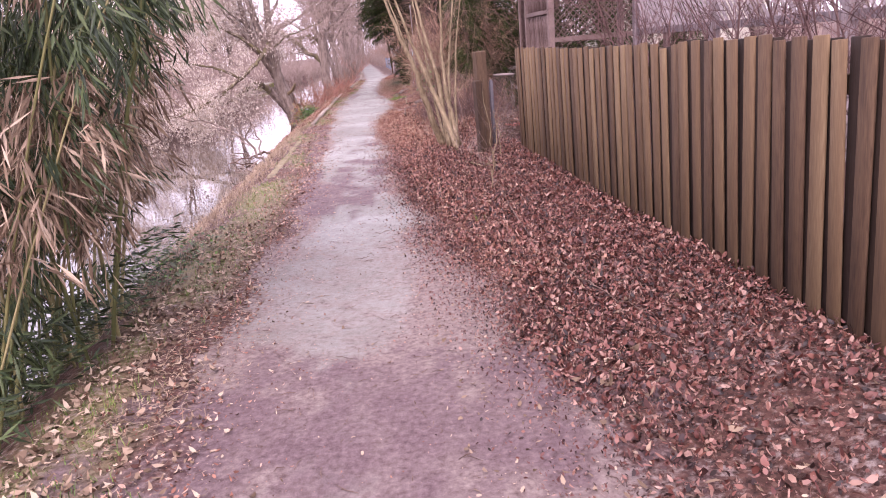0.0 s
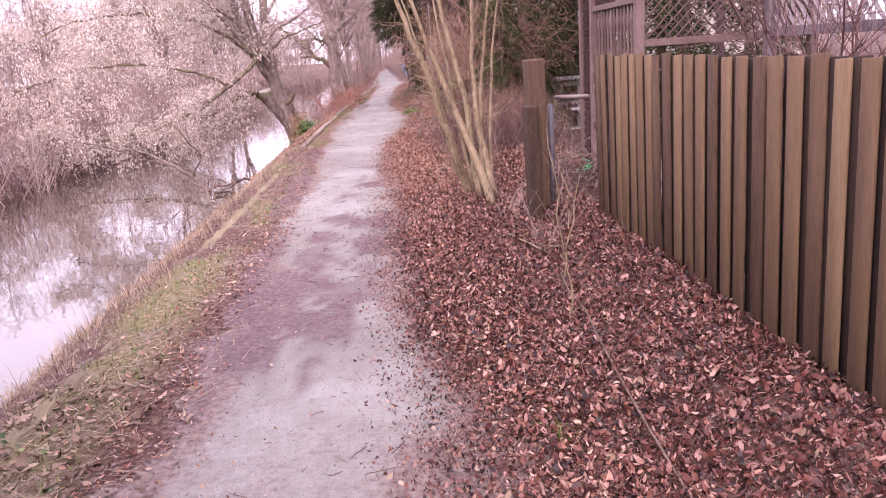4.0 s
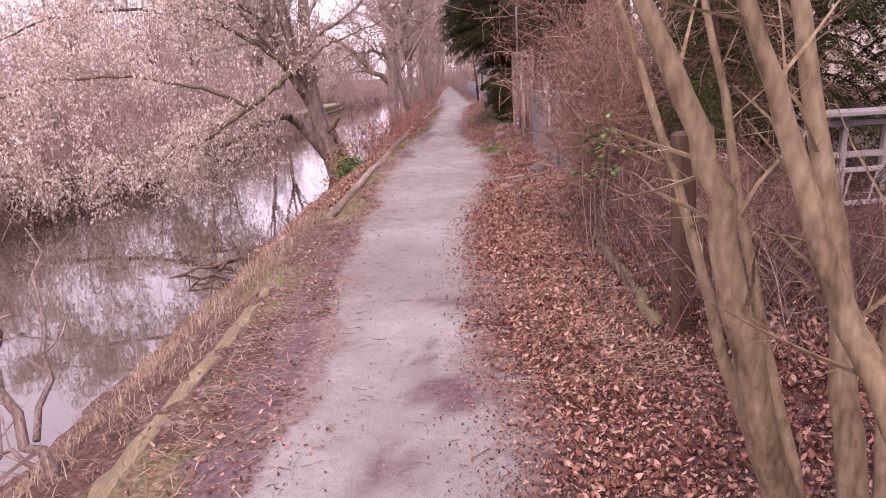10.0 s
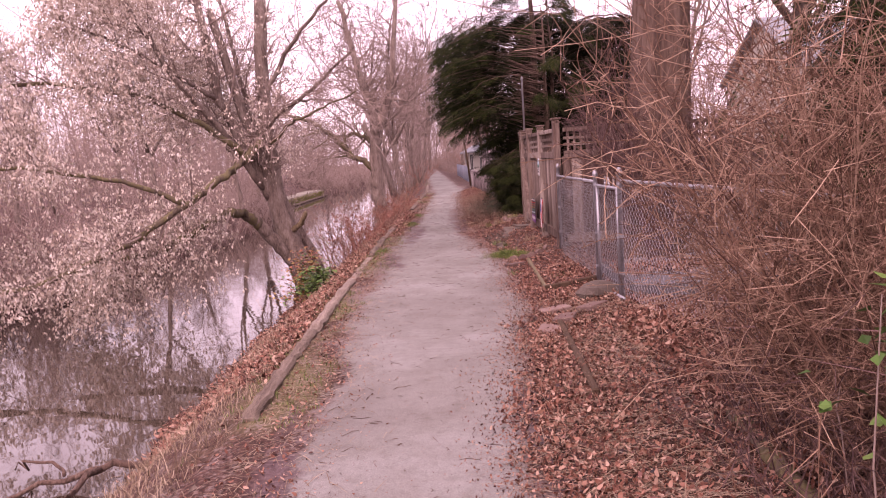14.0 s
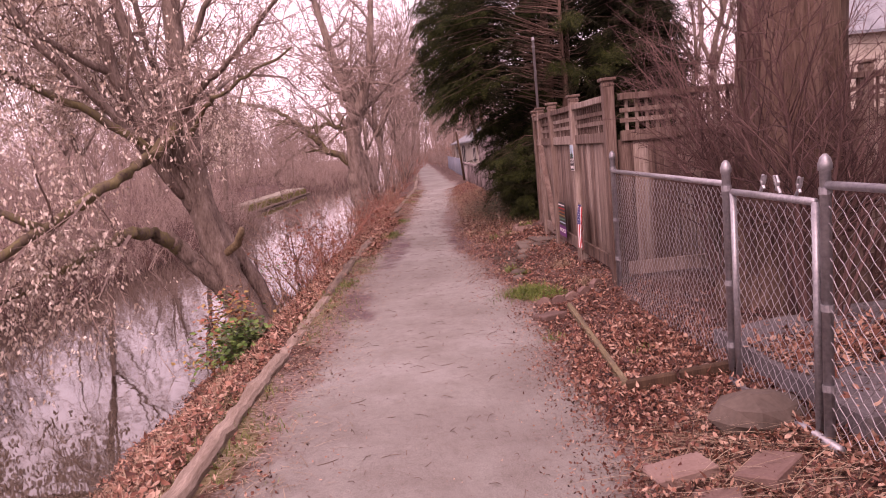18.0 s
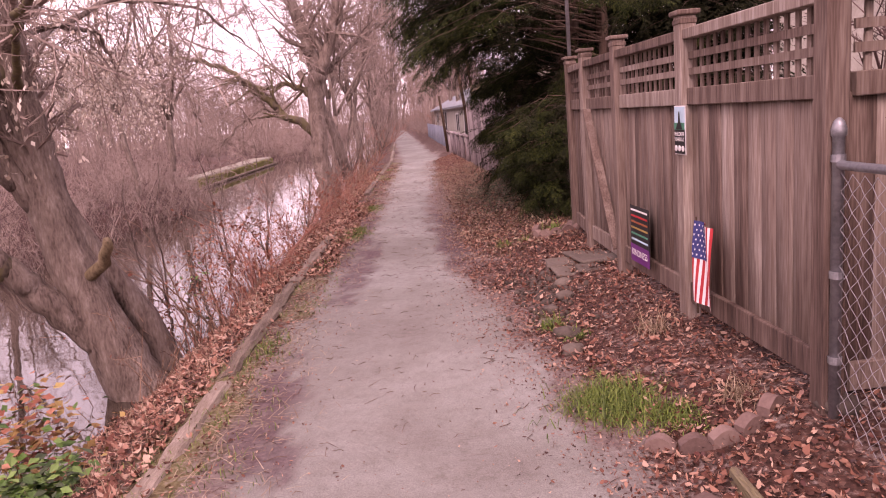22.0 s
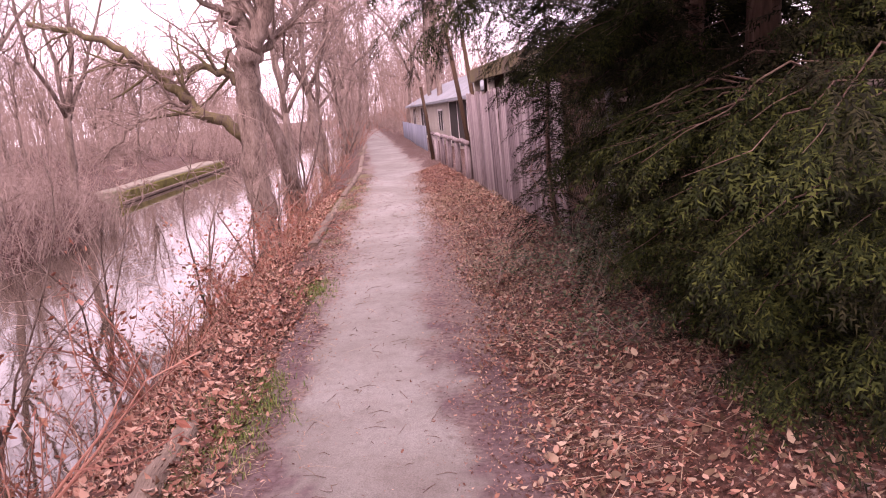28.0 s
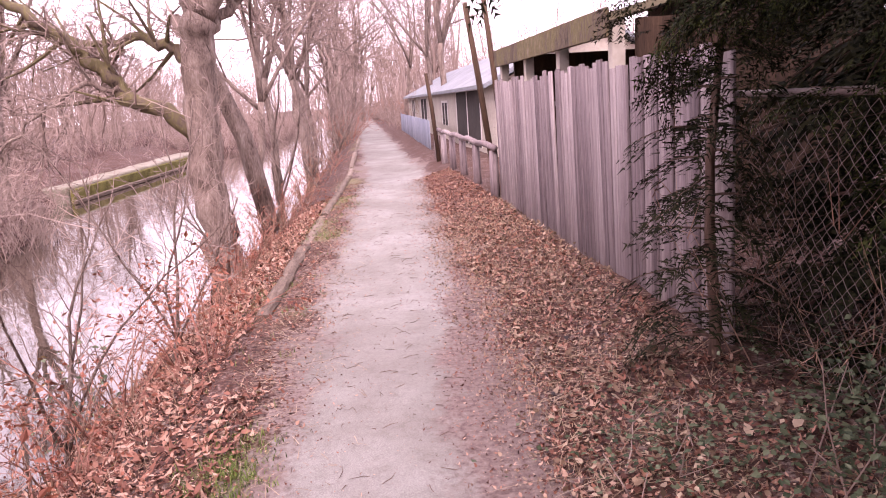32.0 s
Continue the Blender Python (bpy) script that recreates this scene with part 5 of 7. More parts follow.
bed_timber((1.44, 23.78), (1.33, 21.66), 0.04, 0.06, timber_moss, "grey plank edging the garden bed beside the path")
bed_timber((1.32, 21.6), (1.62, 21.55), 0.05, 0.075, wood_post, "short dark timber across the end of the garden bed")
bed_timber((1.64, 21.55), (1.93, 21.48), 0.05, 0.075, wood_post, "short dark timber across the end of the garden bed")
bed_timber((1.17, 19.95), (1.02, 17.95), 0.05, 0.06, wood_post, "split grey plank half sunk in leaves")
lg = Bag()
lg.tube(bend([(x, y, on_land(x, y) + 0.035) for x, y in ((1.6, 17.2), (1.52, 16.4), (1.48, 15.4), (1.43, 14.4), (1.38, 13.75))], random.Random(8), 0.008, 6), [0.042 + 0.006 * math.sin(i * 1.7) for i in range(25)], 12, rough=0.06)
solid("mossy_log", lg, bark_moss, "mossy fallen log along the foot of the thicket", "log", smooth=True)
bed_timber((1.57, 10.75), (1.48, 9.98), 0.06, 0.05, wood_post, "rotting board in the leaves by the gate posts")


def rock(rng, sx, sy, sz):
    b = Bag()
    n, rings = 9, 5
    for j in range(rings):
        t = math.pi * (j + 0.5) / rings
        for i in range(n):
            a = 6.2832 * i / n
            r = 1 + rng.uniform(-0.14, 0.14)
            b.v.append(Vector((math.cos(a) * math.sin(t) * sx * r, math.sin(a) * math.sin(t) * sy * r, math.cos(t) * sz * (0.9 + 0.2 * rng.random()))))
    for j in range(rings - 1):
        for i in range(n):
            a, c = j * n + i, j * n + (i + 1) % n
            b.f.append((a, a + n, c + n, c))
    b.f.append(tuple(range(n)))
    b.f.append(tuple((rings - 1) * n + i for i in reversed(range(n))))
    return b


def stones():
    rng = random.Random(41)
    for x, y, s in ((1.27, 25.82, 0.15), (1.22, 25.5, 0.13), (1.2, 26.15, 0.12), (1.45, 26.6, 0.12), (1.3, 26.45, 0.1), (1.52, 26.95, 0.12), (2.02, 24.0, 0.14), (1.76, 20.8, 0.24)):
        s = s * (0.7 if s < 0.2 else 1)
        b = rock(rng, s, s * rng.uniform(0.7, 1.0), s * 0.5)
        flat = s > 0.2
        solid("stone", b, stone_mat, "broad flat stone slab by the chain-link gate" if flat else "rounded tan garden stone among leaves", "stone", "garden stones", smooth=not flat, at=pose(x, y, on_land(x, y) + s * 0.15, 0, 0, rng.uniform(0, 180)))
    for x, y, w, d in ((1.93, 27.5, 0.2, 0.3), (1.64, 27.56, 0.13, 0.15), (1.62, 27.22, 0.12, 0.13), (1.78, 27.1, 0.1, 0.12)):
        b = Bag()
        b.box((-w, -d, 0), (w, d, 0.03), bevel=0.01)
        solid("stepping_stone", b, stone_mat, "flat grey flagstone set in the bed", "stone", "flagstones", at=pose(x, y, on_land(x, y), rng.gauss(0, 3), rng.gauss(0, 3), rng.uniform(-15, 15)))
    pb = Bag()
    for k in range(170):
        x, y = 1.36 + rng.gauss(0, 0.14), 26.95 + rng.gauss(0, 0.38)
        q = rock(rng, *[rng.uniform(0.012, 0.034) for _ in range(3)])
        base = len(pb.v)
        o = Vector((x, y, on_land(x, y) + 0.008))
        pb.v += [v + o for v in q.v]
        pb.f += [tuple(base + i for i in f) for f in q.f]
    solid("pebbles", pb, stone_mat, "pale loose pebbles among leaves in the bed", "pebbles", kind="stuff", smooth=True)
    for x, y, rz, w in ((1.22, 20.46, 8, 0.3), (1.04, 19.72, -20, 0.22), (1.22, 23.55, 25, 0.24), (1.25, 20.1, 70, 0.3), (1.56, 20.3, 40, 0.28), (2.12, 28.95, 15, 0.22), (2.2, 29.14, 70, 0.2)):
        b = Bag()
        b.box((-w / 2, -0.1, 0), (w / 2, 0.1, 0.06), bevel=0.008)
        solid("brick", b, brick_mat, "loose reddish paving brick lying beside the path", "brick", "loose bricks", at=pose(x, y, on_land(x, y) - 0.01, rng.gauss(0, 4), rng.gauss(0, 4), rz))
    # scalloped edging blocks
    e = Bag()
    n = 8
    ring = [(-0.11, 0)] + [(-0.11 + 0.22 * i / n, 0.06 + 0.05 * math.sin(math.pi * i / n)) for i in range(n + 1)] + [(0.11, 0)]
    for y in (-0.03, 0.03):
        e.v += [Vector((x * 0.62, y, z * 0.8)) for x, z in ring]
    k = len(ring)
    e.f.append(tuple(range(k)))
    e.f.append(tuple(reversed(range(k, 2 * k))))
    for i in range(k):
        e.f.append((i, i + k, (i + 1) % k + k, (i + 1) % k))
    first = solid("edging_block", e, brick_mat, "scalloped brown edging block round the garden bed", "edging block", "scalloped edging", at=pose(1.27, 24.12, on_land(1.27, 24.12) - 0.02, 0, 0, -30))
    row = [(1.4, 24.05, -12), (1.53, 24.03, 0), (1.66, 24.06, 18), (1.79, 24.13, 34)]
    row += [(1.99 + 0.29 * math.cos(a), 28.98 + 0.29 * math.sin(a), math.degrees(a) + 90) for a in [2.5 + 0.45 * i for i in range(9)]]
    for x, y, rz in row:
        copy_thing(first, pose(x, y, on_land(x, y) - (0.02 if y < 27 else 0.0), 0, 0, rz))


stones()


def green_clumps():
    rng = random.Random(43)
    for x, y, n, ln, w, label in ((1.27, 24.65, 2400, 0.29, 0.0055, "thick mound of bright green grass-like leaves"), (1.47, 24.35, 700, 0.18, 0.006, "small bright green tuft beside the bed stones"), (1.22, 26.05, 130, 0.24, 0.009, "green strappy tuft among garden stones"), (1.32, 25.75, 110, 0.18, 0.009, "green strappy tuft among garden stones"),
                                  (1.92, 29.02, 90, 0.26, 0.012, "strappy green bulb leaves inside an edging ring"), (1.38, 29.12, 70, 0.24, 0.012, "strappy green bulb leaves beside the path"), (1.58, 29.0, 40, 0.2, 0.012, "strappy green bulb leaves beside the path"),
                                  (0.95, 6.4, 60, 0.18, 0.006, "small grass tuft in red leaf litter"), (1.1, 22.9, 60, 0.16, 0.006, "small grass tuft in the garden bed"), (1.6, 22.2, 60, 0.16, 0.006, "small grass tuft in the garden bed"), (1.75, 25.4, 120, 0.3, 0.006, "yellowing grass tuft by the fence foot"), (1.75, 24.32, 160, 0.22, 0.006, "yellowing grass tuft by the fence foot")):
        b = Bag()
        tuft(rng, b, 0, 0, 0, n, ln, w, 0.035 + min(0.1, 0.00006 * n), 0.75 if n < 500 else 1.15)
        solid("grass_tuft", b, straw if "yellow" in label else grass_mat, label, "plant", "grass tufts", at=pose(x, y, on_land(x, y) - 0.01))


green_clumps()


def yard_paving():
    b = Bag()
    n = 24
    for i in range(n + 1):
        x = 2.02 + 4.2 * i / n
        w = 0.06 * math.sin(i * 1.9) + 0.04 * math.sin(i * 4.3)
        for y, z in ((20.35 + w, 0.12), (20.35 + w, 0.235), (21.95 + 0.12 * i / n * 8 - w, 0.235), (21.95 + 0.12 * i / n * 8 - w, 0.12)):
            b.v.append(Vector((x, y, z)))
    for i in range(n):
        for k in range(3):
            a = 4 * i + k
            b.f.append((a, a + 4, a + 5, a + 1))
    b.f += [(0, 1, 2, 3), (4 * n + 3, 4 * n + 2, 4 * n + 1, 4 * n)]
    solid("yard_paving", b, asphalt_mat, "cracked grey asphalt patch in the yard behind chain-link", "pavement", kind="structure")


yard_paving()


# ---- bamboo clump ----
def bamboo():
    rng = random.Random(51)
    t = thing("bamboo_clump", "tall green bamboo clump with dry tan leaves beside the path", "bamboo", (-2.25, 4.65, 0))
    green_b, dry_b = Bag(), Bag()
    for k in range(90):
        x, y = rng.uniform(-1.1, 0.5), rng.uniform(-1.6, 1.25)
        if x > 0.3 and y > 0.6:
            continue
        h = rng.uniform(2.6, 4.6)
        lean = Vector((rng.gauss(0.12, 0.14), rng.gauss(0, 0.14), 1)).normalized()
        r = rng.uniform(0.008, 0.017)
        c = Bag()
        pts, rad = [], []
        p = Vector((x, y, on_land(-2.25 + x, 4.65 + y) - 0.1))
        q = p.copy()
        d = lean.copy()
        n = 13
        for i in range(n + 1):
            pts.append(q.copy())
            rad.append(r * (1 - 0.6 * i / n))
            if i < n:
                pts += [q + d * 0.012]
                rad += [r * (1 - 0.6 * i / n) * 0.82]
            d = (d + Vector((lean.x * 0.05, lean.y * 0.05, -0.02 * i / n)) + rvec(rng, 0.015)).normalized()
            q = q + d * (h / n)
        c.tube(pts, rad, 6)
        part("cane", c, cane_mat, t, smooth=True)
        nodes = pts[6::2]
        for node in nodes:
            for s in range(rng.choice((1, 2, 2, 3))):
                a = rng.uniform(0, 6.283)
                bd = Vector((math.cos(a), math.sin(a), rng.uniform(-0.4, 0.35))).normalized()
                bl = rng.uniform(0.12, 0.4)
                if node.z < 0.75 and rng.random() < 0.7:
                    continue
                dry = (0.75 < node.z < 1.65 and node.x > 0.0 and rng.random() < 0.75) or rng.random() < 0.06
                bag = dry_b if dry else green_b
                for L in range(rng.randint(14, 22)):
                    o = node + bd * (bl * rng.random()) + rvec(rng, 0.03)
                    ld = (bd * 0.5 + rvec(rng, 0.35) + Vector((0, 0, -0.95))).normalized()
                    bag.leaf(o, ld, rvec(rng).normalized(), rng.uniform(0.11, 0.22), rng.uniform(0.011, 0.02), 0.1)
    # low shoots at the foot
    for k in range(2600):
        a = rng.uniform(0, 6.283)
        x, y = rng.uniform(-0.6, 0.55), rng.uniform(-1.9, 1.9)
        o = Vector((x, y, on_land(-2.25 + x, 4.65 + y) + rng.uniform(0.02, 0.45)))
        green_b.leaf(o, Vector((math.cos(a), math.sin(a), rng.uniform(-0.5, 0.4))).normalized(), rvec(rng).normalized(), rng.uniform(0.08, 0.16), 0.018, 0.1)
    # one arching top over the path edge
    for k in range(10):
        o = Vector((rng.uniform(0.0, 0.35), rng.uniform(0.2, 1.1), 3.0))
        pts = [o]
        d = Vector((0.5, 0.35, 0.05)).normalized()
        for i in range(6):
            d = (d + Vector((0, 0, -0.1)) + rvec(rng, 0.06)).normalized()
            pts.append(pts[-1] + d * 0.16)
        c = Bag()
        c.tube(pts, [0.006 * (1 - i / 7) + 0.001 for i in range(7)], 4)
        part("cane", c, cane_mat, t)
        for p in pts[1:]:
            for L in range(12):
                green_b.leaf(p + rvec(rng, 0.06), (Vector((0, 0, -1)) + rvec(rng, 0.3)).normalized(), rvec(rng).normalized(), rng.uniform(0.13, 0.22), rng.uniform(0.016, 0.026), 0.1)
    part("leaves", green_b, leaf_bamboo, t, kind="stuff")
    part("dry_leaves", dry_b, leaf_bamboo_dry, t, "dry tan bamboo leaves", kind="stuff")


bamboo()


# ---- multi-stemmed shrub beside the gate posts ----
def pale_shrub():
    rng = random.Random(61)
    t = thing("multi_stem_shrub", "tall pale-barked multi-stemmed shrub leaning over the path edge", "shrub", (1.32, 11.75, 0.06))
    tw = Bag()
    spec = dict(SPEC_LIMB, levels=2, fine=1, kids=(11, 6), rmin=0.0018, thin=0.25, seg=0.12, up=0.04, ratio=(0.22, 0.5))
    trunks = []
    trunks.append(((1.28, 11.85, 0.0), (1.12, 11.8, 0.45), (0.97, 11.75, 1.0), (0.87, 11.75, 1.42), (0.7, 11.78, 1.8), (0.5, 11.85, 2.5), 0.062))
    trunks.append(((1.4, 10.95, 0.0), (1.28, 11.15, 0.5), (1.12, 11.35, 0.95), (0.99, 11.4, 1.35), (0.84, 11.4, 1.75), (0.6, 11.4, 2.6), 0.048))
    trunks.append(((1.35, 11.5, 0.0), (1.3, 11.6, 0.5), (1.26, 11.7, 1.13), (1.12, 11.7, 1.73), (0.95, 11.7, 2.6), 0.052))
    trunks.append(((1.44, 11.05, 0.1), (1.33, 11.25, 0.8), (1.3, 11.3, 1.5), (1.38, 11.3, 2.5), 0.04))
    trunks.append(((1.36, 11.5, 0.1), (1.4, 11.6, 0.6), (1.45, 11.7, 1.3), (1.6, 11.7, 2.4), 0.036))
    trunks.append(((1.25, 11.9, 0.0), (1.05, 12.1, 0.8), (0.85, 12.3, 1.6), (0.6, 12.5, 2.5), 0.026))
    trunks.append(((1.3, 11.8, 0.0), (1.2, 12.1, 0.9), (1.1, 12.3, 1.7), (1.0, 12.5, 2.6), 0.024))
    trunks.append(((1.42, 11.3, 0.0), (1.5, 11.5, 0.9), (1.62, 11.8, 1.7), (1.8, 12.0, 2.6), 0.022))
    trunks = [[(x - 1.32, y - 11.75, z - 0.06) for x, y, z in pp] + [r] for *pp, r in trunks]
    for *pp, r in trunks:
        w = Bag()
        line = bend(pp, rng, 0.008, 4)
        rad = [r * (1 - 0.7 * i / (len(line) - 1)) * (1 + 0.04 * math.sin(i * 1.9)) for i in range(len(line))]
        w.tube(line, rad, 12, rough=0.03)
        part("stem", w, bark_tan, t, smooth=True)
        sprout(w, tw, line, rad, 0, 1.15, rng, spec, start=0.3)
    part("twig_growth", tw, bark_tan, t, "thin pale twigs", kind="stuff")


pale_shrub()


# ---- leaning tree over the canal ----
def leaning_tree():
    rng = random.Random(71)
    t = thing("leaning_tree", "grey tree leaning over canal, mossy limbs, pale seed clusters", "tree")
    tw, seeds, ends = Bag(), Bag(), []
    base = (-2.05, 26.05, -0.5)
    limbs = []
    limbs.append(([(-1.78, 26.1, -0.8), (-1.9, 26.1, -0.45), (-2.1, 26.1, 0.1), (-2.25, 26.1, 0.7), (-2.33, 26.1, 1.2), (-2.35, 26.05, 1.8), (-2.36, 26.0, 2.4), (-2.34, 26.0, 3.3), (-2.25, 26.1, 5.2)], 0.33, 0.11, bark_grey))
    limbs.append(([(-2.08, 26.05, -0.1), (-2.4, 25.9, 0.35), (-2.62, 25.85, 0.66), (-2.74, 25.8, 0.82)], 0.15, 0.11, bark_grey))
    limbs.append(([(-2.42, 26.0, 2.3), (-2.0, 25.7, 2.6), (-1.3, 25.2, 3.0), (-0.6, 24.6, 3.5)], 0.06, 0.02, bark_grey))
    limbs.append(([(-2.38, 26.1, 1.1), (-2.7, 25.9, 1.9), (-3.1, 25.8, 2.9), (-3.3, 25.8, 4.6)], 0.14, 0.07, bark_grey))
    limbs.append(([(-2.42, 25.95, 2.2), (-2.65, 25.6, 1.85), (-3.0, 25.2, 1.55), (-3.6, 24.6, 1.12), (-4.3, 24.0, 0.6), (-5.6, 23.4, 0.1), (-7.2, 23.0, -0.05), (-8.6, 22.8, 0.2)], 0.105, 0.025, bark_moss))
    limbs.append(([(-2.6, 25.86, 0.62), (-2.85, 25.7, 0.88), (-3.15, 25.45, 0.9), (-3.55, 25.15, 0.68), (-4.2, 24.8, 0.36), (-5.6, 24.4, 0.25)], 0.12, 0.04, bark_moss))
    limbs.append(([(-2.38, 26.1, 1.15), (-3.0, 26.9, 2.0), (-3.9, 27.4, 2.7), (-4.6, 27.8, 4.2)], 0.12, 0.05, bark_grey))
    limbs.append(([(-2.65, 25.8, 1.85), (-3.4, 25.5, 2.5), (-4.3, 25.3, 3.0), (-5.8, 25.2, 3.3), (-7.6, 24.8, 3.2), (-9.2, 24.5, 2.6)], 0.07, 0.02, bark_moss))
    limbs.append(([(-3.6, 24.6, 1.15), (-4.4, 24.2, 1.6), (-5.6, 23.6, 1.9), (-7.0, 23.2, 1.9), (-8.8, 22.9, 1.4)], 0.05, 0.018, bark_moss))
    limbs.append(([(-3.1, 25.8, 2.9), (-4.1, 25.3, 3.6), (-5.4, 25.0, 4.3)], 0.06, 0.02, bark_grey))
    limbs.append(([(-2.36, 26.0, 2.2), (-2.5, 27.2, 2.7), (-2.7, 28.8, 2.85), (-3.2, 30.6, 2.65), (-3.8, 32.0, 2.3)], 0.05, 0.015, bark_grey))
    limbs.append(([(-2.36, 26.0, 2.4), (-1.9, 27.2, 2.9), (-1.5, 28.6, 3.0), (-1.3, 30.2, 2.75)], 0.04, 0.012, bark_grey))
    limbs.append(([(-2.5, 26.0, 1.3), (-3.0, 25.7, 2.2), (-3.7, 25.4, 3.2), (-4.4, 25.2, 4.6), (-4.9, 25.0, 6.0)], 0.09, 0.03, bark_grey))
    limbs.append(([(-2.45, 26.0, 1.9), (-2.75, 26.3, 2.8), (-2.9, 26.4, 3.8), (-3.2, 26.4, 5.6)], 0.08, 0.03, bark_grey))
    limbs.append(([(-2.34, 26.0, 2.9), (-1.9, 25.9, 3.6), (-1.2, 25.6, 4.3), (-0.5, 25.3, 4.8)], 0.06, 0.02, bark_grey))
    limbs.append(([(-2.36, 26.0, 2.0), (-1.9, 25.4, 2.35), (-1.3, 24.8, 2.55), (-0.6, 24.2, 2.75)], 0.045, 0.012, bark_moss))
    limbs.append(([(-3.0, 25.8, 2.6), (-3.4, 26.4, 3.5), (-4.2, 26.8, 4.4), (-5.4, 27.0, 5.2)], 0.06, 0.02, bark_grey))

    def farther(x, y, z):
        f = 1 + 0.12 * float(smooth(25.4, 26.7, y))
        return 0.08 + (x - 0.08) * f, 16.4 + (y - 16.4) * f, 1.58 + (z - 1.58) * f

    spec = dict(SPEC_LIMB, kids=(9, 8, 7), levels=3, fine=1, up=0.0, ratio=(0.3, 0.55), rmin=0.0042, thin=0.36)
    for pts, r0, r1, bark in limbs:
        w = Bag()
        line = bend([farther(x - 0.38, y + 0.7, z) for x, y, z in pts], rng, 0.008 if r0 > 0.13 else 0.018, 6)
        rad = [(r0 + (r1 - r0) * (i / (len(line) - 1)) ** 0.6) * (1 + 0.03 * math.sin(i * 2.3 + r0 * 40)) for i in range(len(line))]
        w.tube(line, rad, 18 if r0 > 0.11 else 10, rough=0.035)
        if r0 > 0.2 or r1 > 0.1:
            part("trunk", w, bark, t, smooth=True)
            if r0 > 0.2:
                ww = Bag()
                sprout(ww, tw, line, rad, 0, 2.4, rng, spec, ends, start=0.5, count=14)
                part("branchwork", ww, bark, t, kind="stuff")
            continue
        ww = Bag()
        length = sum((b - a).length for a, b in zip(line, line[1:]))
        sprout(ww, tw, line, rad, 0, min(length, 3.2), rng, spec, ends, start=0.3, count=int(5 + length * 2.5))
        part("limb", w, bark, t, smooth=True)
        if ww.v:
            part("branchwork", ww, bark, t, kind="stuff")
    # broken second stem
    k = Bag()
    line = bend([farther(x - 0.2, y, z) for x, y, z in ((-1.85, 27.2, -0.7), (-2.02, 27.1, 0.0), (-2.3, 26.9, 0.7), (-2.55, 26.7, 1.5), (-2.9, 26.6, 2.6), (-3.3, 26.6, 4.4))], rng, 0.015, 3)
    k.tube(line, [0.17 - 0.1 * i / (len(line) - 1) for i in range(len(line))], 14, rough=0.05)
    part("trunk", k, bark_grey, t, smooth=True)
    k = Bag()
    k.tube(bend([farther(x - 0.2, y, z) for x, y, z in ((-2.3, 26.75, 0.45), (-2.05, 26.6, 0.62), (-1.95, 26.5, 0.82))], rng, 0.012, 3), [0.06, 0.06, 0.055, 0.055, 0.05, 0.05, 0.035], 12, rough=0.06)
    part("stub", k, bark_tan, t, smooth=True)
    part("twig_growth", tw, twig_brown, t, "bare twigs", kind="stuff")
    for p, d in ends:
        if p.x > -2.3:
            continue
        for c in range((2 if rng.random() < 0.75 else 1) if p.x < -4.6 else (rng.random() < 0.7) if p.x < -3.6 else (rng.random() < 0.2)):
            q = p + rvec(rng, 0.16)
            for L in range(3):
                seeds.leaf(q + rvec(rng, 0.02), (Vector((0, 0, -1)) + rvec(rng, 0.45)).normalized(), rvec(rng).normalized(), rng.uniform(0.04, 0.07), rng.uniform(0.022, 0.038), 0.1)
    part("seed_fluff", seeds, seed_pale, t, "pale dry winged seeds", kind="stuff")


leaning_tree()


def ivy_patch(seed, x, y, n, spread, tall, materials, label, big=1.0, low=0.0):
    rng = random.Random(seed)
    t = thing("ivy_clump", label, "ivy", (x, y, on_land(x, y)))
    st = Bag()
    for k in range(12):
        a = rng.uniform(0, 6.28)
        p = Vector((rng.gauss(0, spread * 0.4), rng.gauss(0, spread * 0.4), -0.05))
        q = p + Vector((math.cos(a) * spread * 0.5, math.sin(a) * spread * 0.5, tall * rng.uniform(0.5, 1)))
        st.tube([p, p.lerp(q, 0.5) + rvec(rng, 0.03), q], [0.004, 0.003, 0.002], 4)
    part("vine", st, twig_brown, t)
    for m, share in materials:
        b = Bag()
        for k in range(int(n * share)):
            h = low + (1 - low) * rng.random() ** 1.3
            p = Vector((rng.gauss(0, spread * (1 - 0.4 * h)), rng.gauss(0, spread * (1 - 0.4 * h)), 0.02 + tall * h * rng.uniform(0.6, 1)))
            a = rng.uniform(0, 6.28)
            b.leaf(p, Vector((math.cos(a), math.sin(a), rng.uniform(-0.7, 0.2))).normalized(), Vector((rng.gauss(0, 0.4), rng.gauss(0, 0.4), 1)).normalized(), big * rng.uniform(0.04, 0.085), big * rng.uniform(0.035, 0.062), 0.12)
        part("leaves", b, m, t, kind="stuff")


ivy_patch(81, -1.78, 24.6, 800, 0.2, 0.42, ((leaf_green, 1.0), (leaf_ivy_dark, 0.3)), "green ivy clump on the canal bank by the leaning tree")
ivy_patch(82, -2.05, 25.15, 900, 0.24, 0.9, ((leaf_yellow, 0.55), (leaf_red, 0.45), (leaf_green, 0.2)), "yellow and orange vine leaves at the leaning tree's foot")
ivy_patch(90, -1.76, 5.6, 420, 0.24, 0.3, ((leaf_ivy_dark, 0.8), (leaf_green, 0.3)), "low green plants on the bank beside bamboo", 0.5)
ivy_patch(91, -1.68, 6.4, 360, 0.22, 0.24, ((leaf_ivy_dark, 0.7), (leaf_green, 0.4)), "low green plants along the canal bank edge", 0.5)
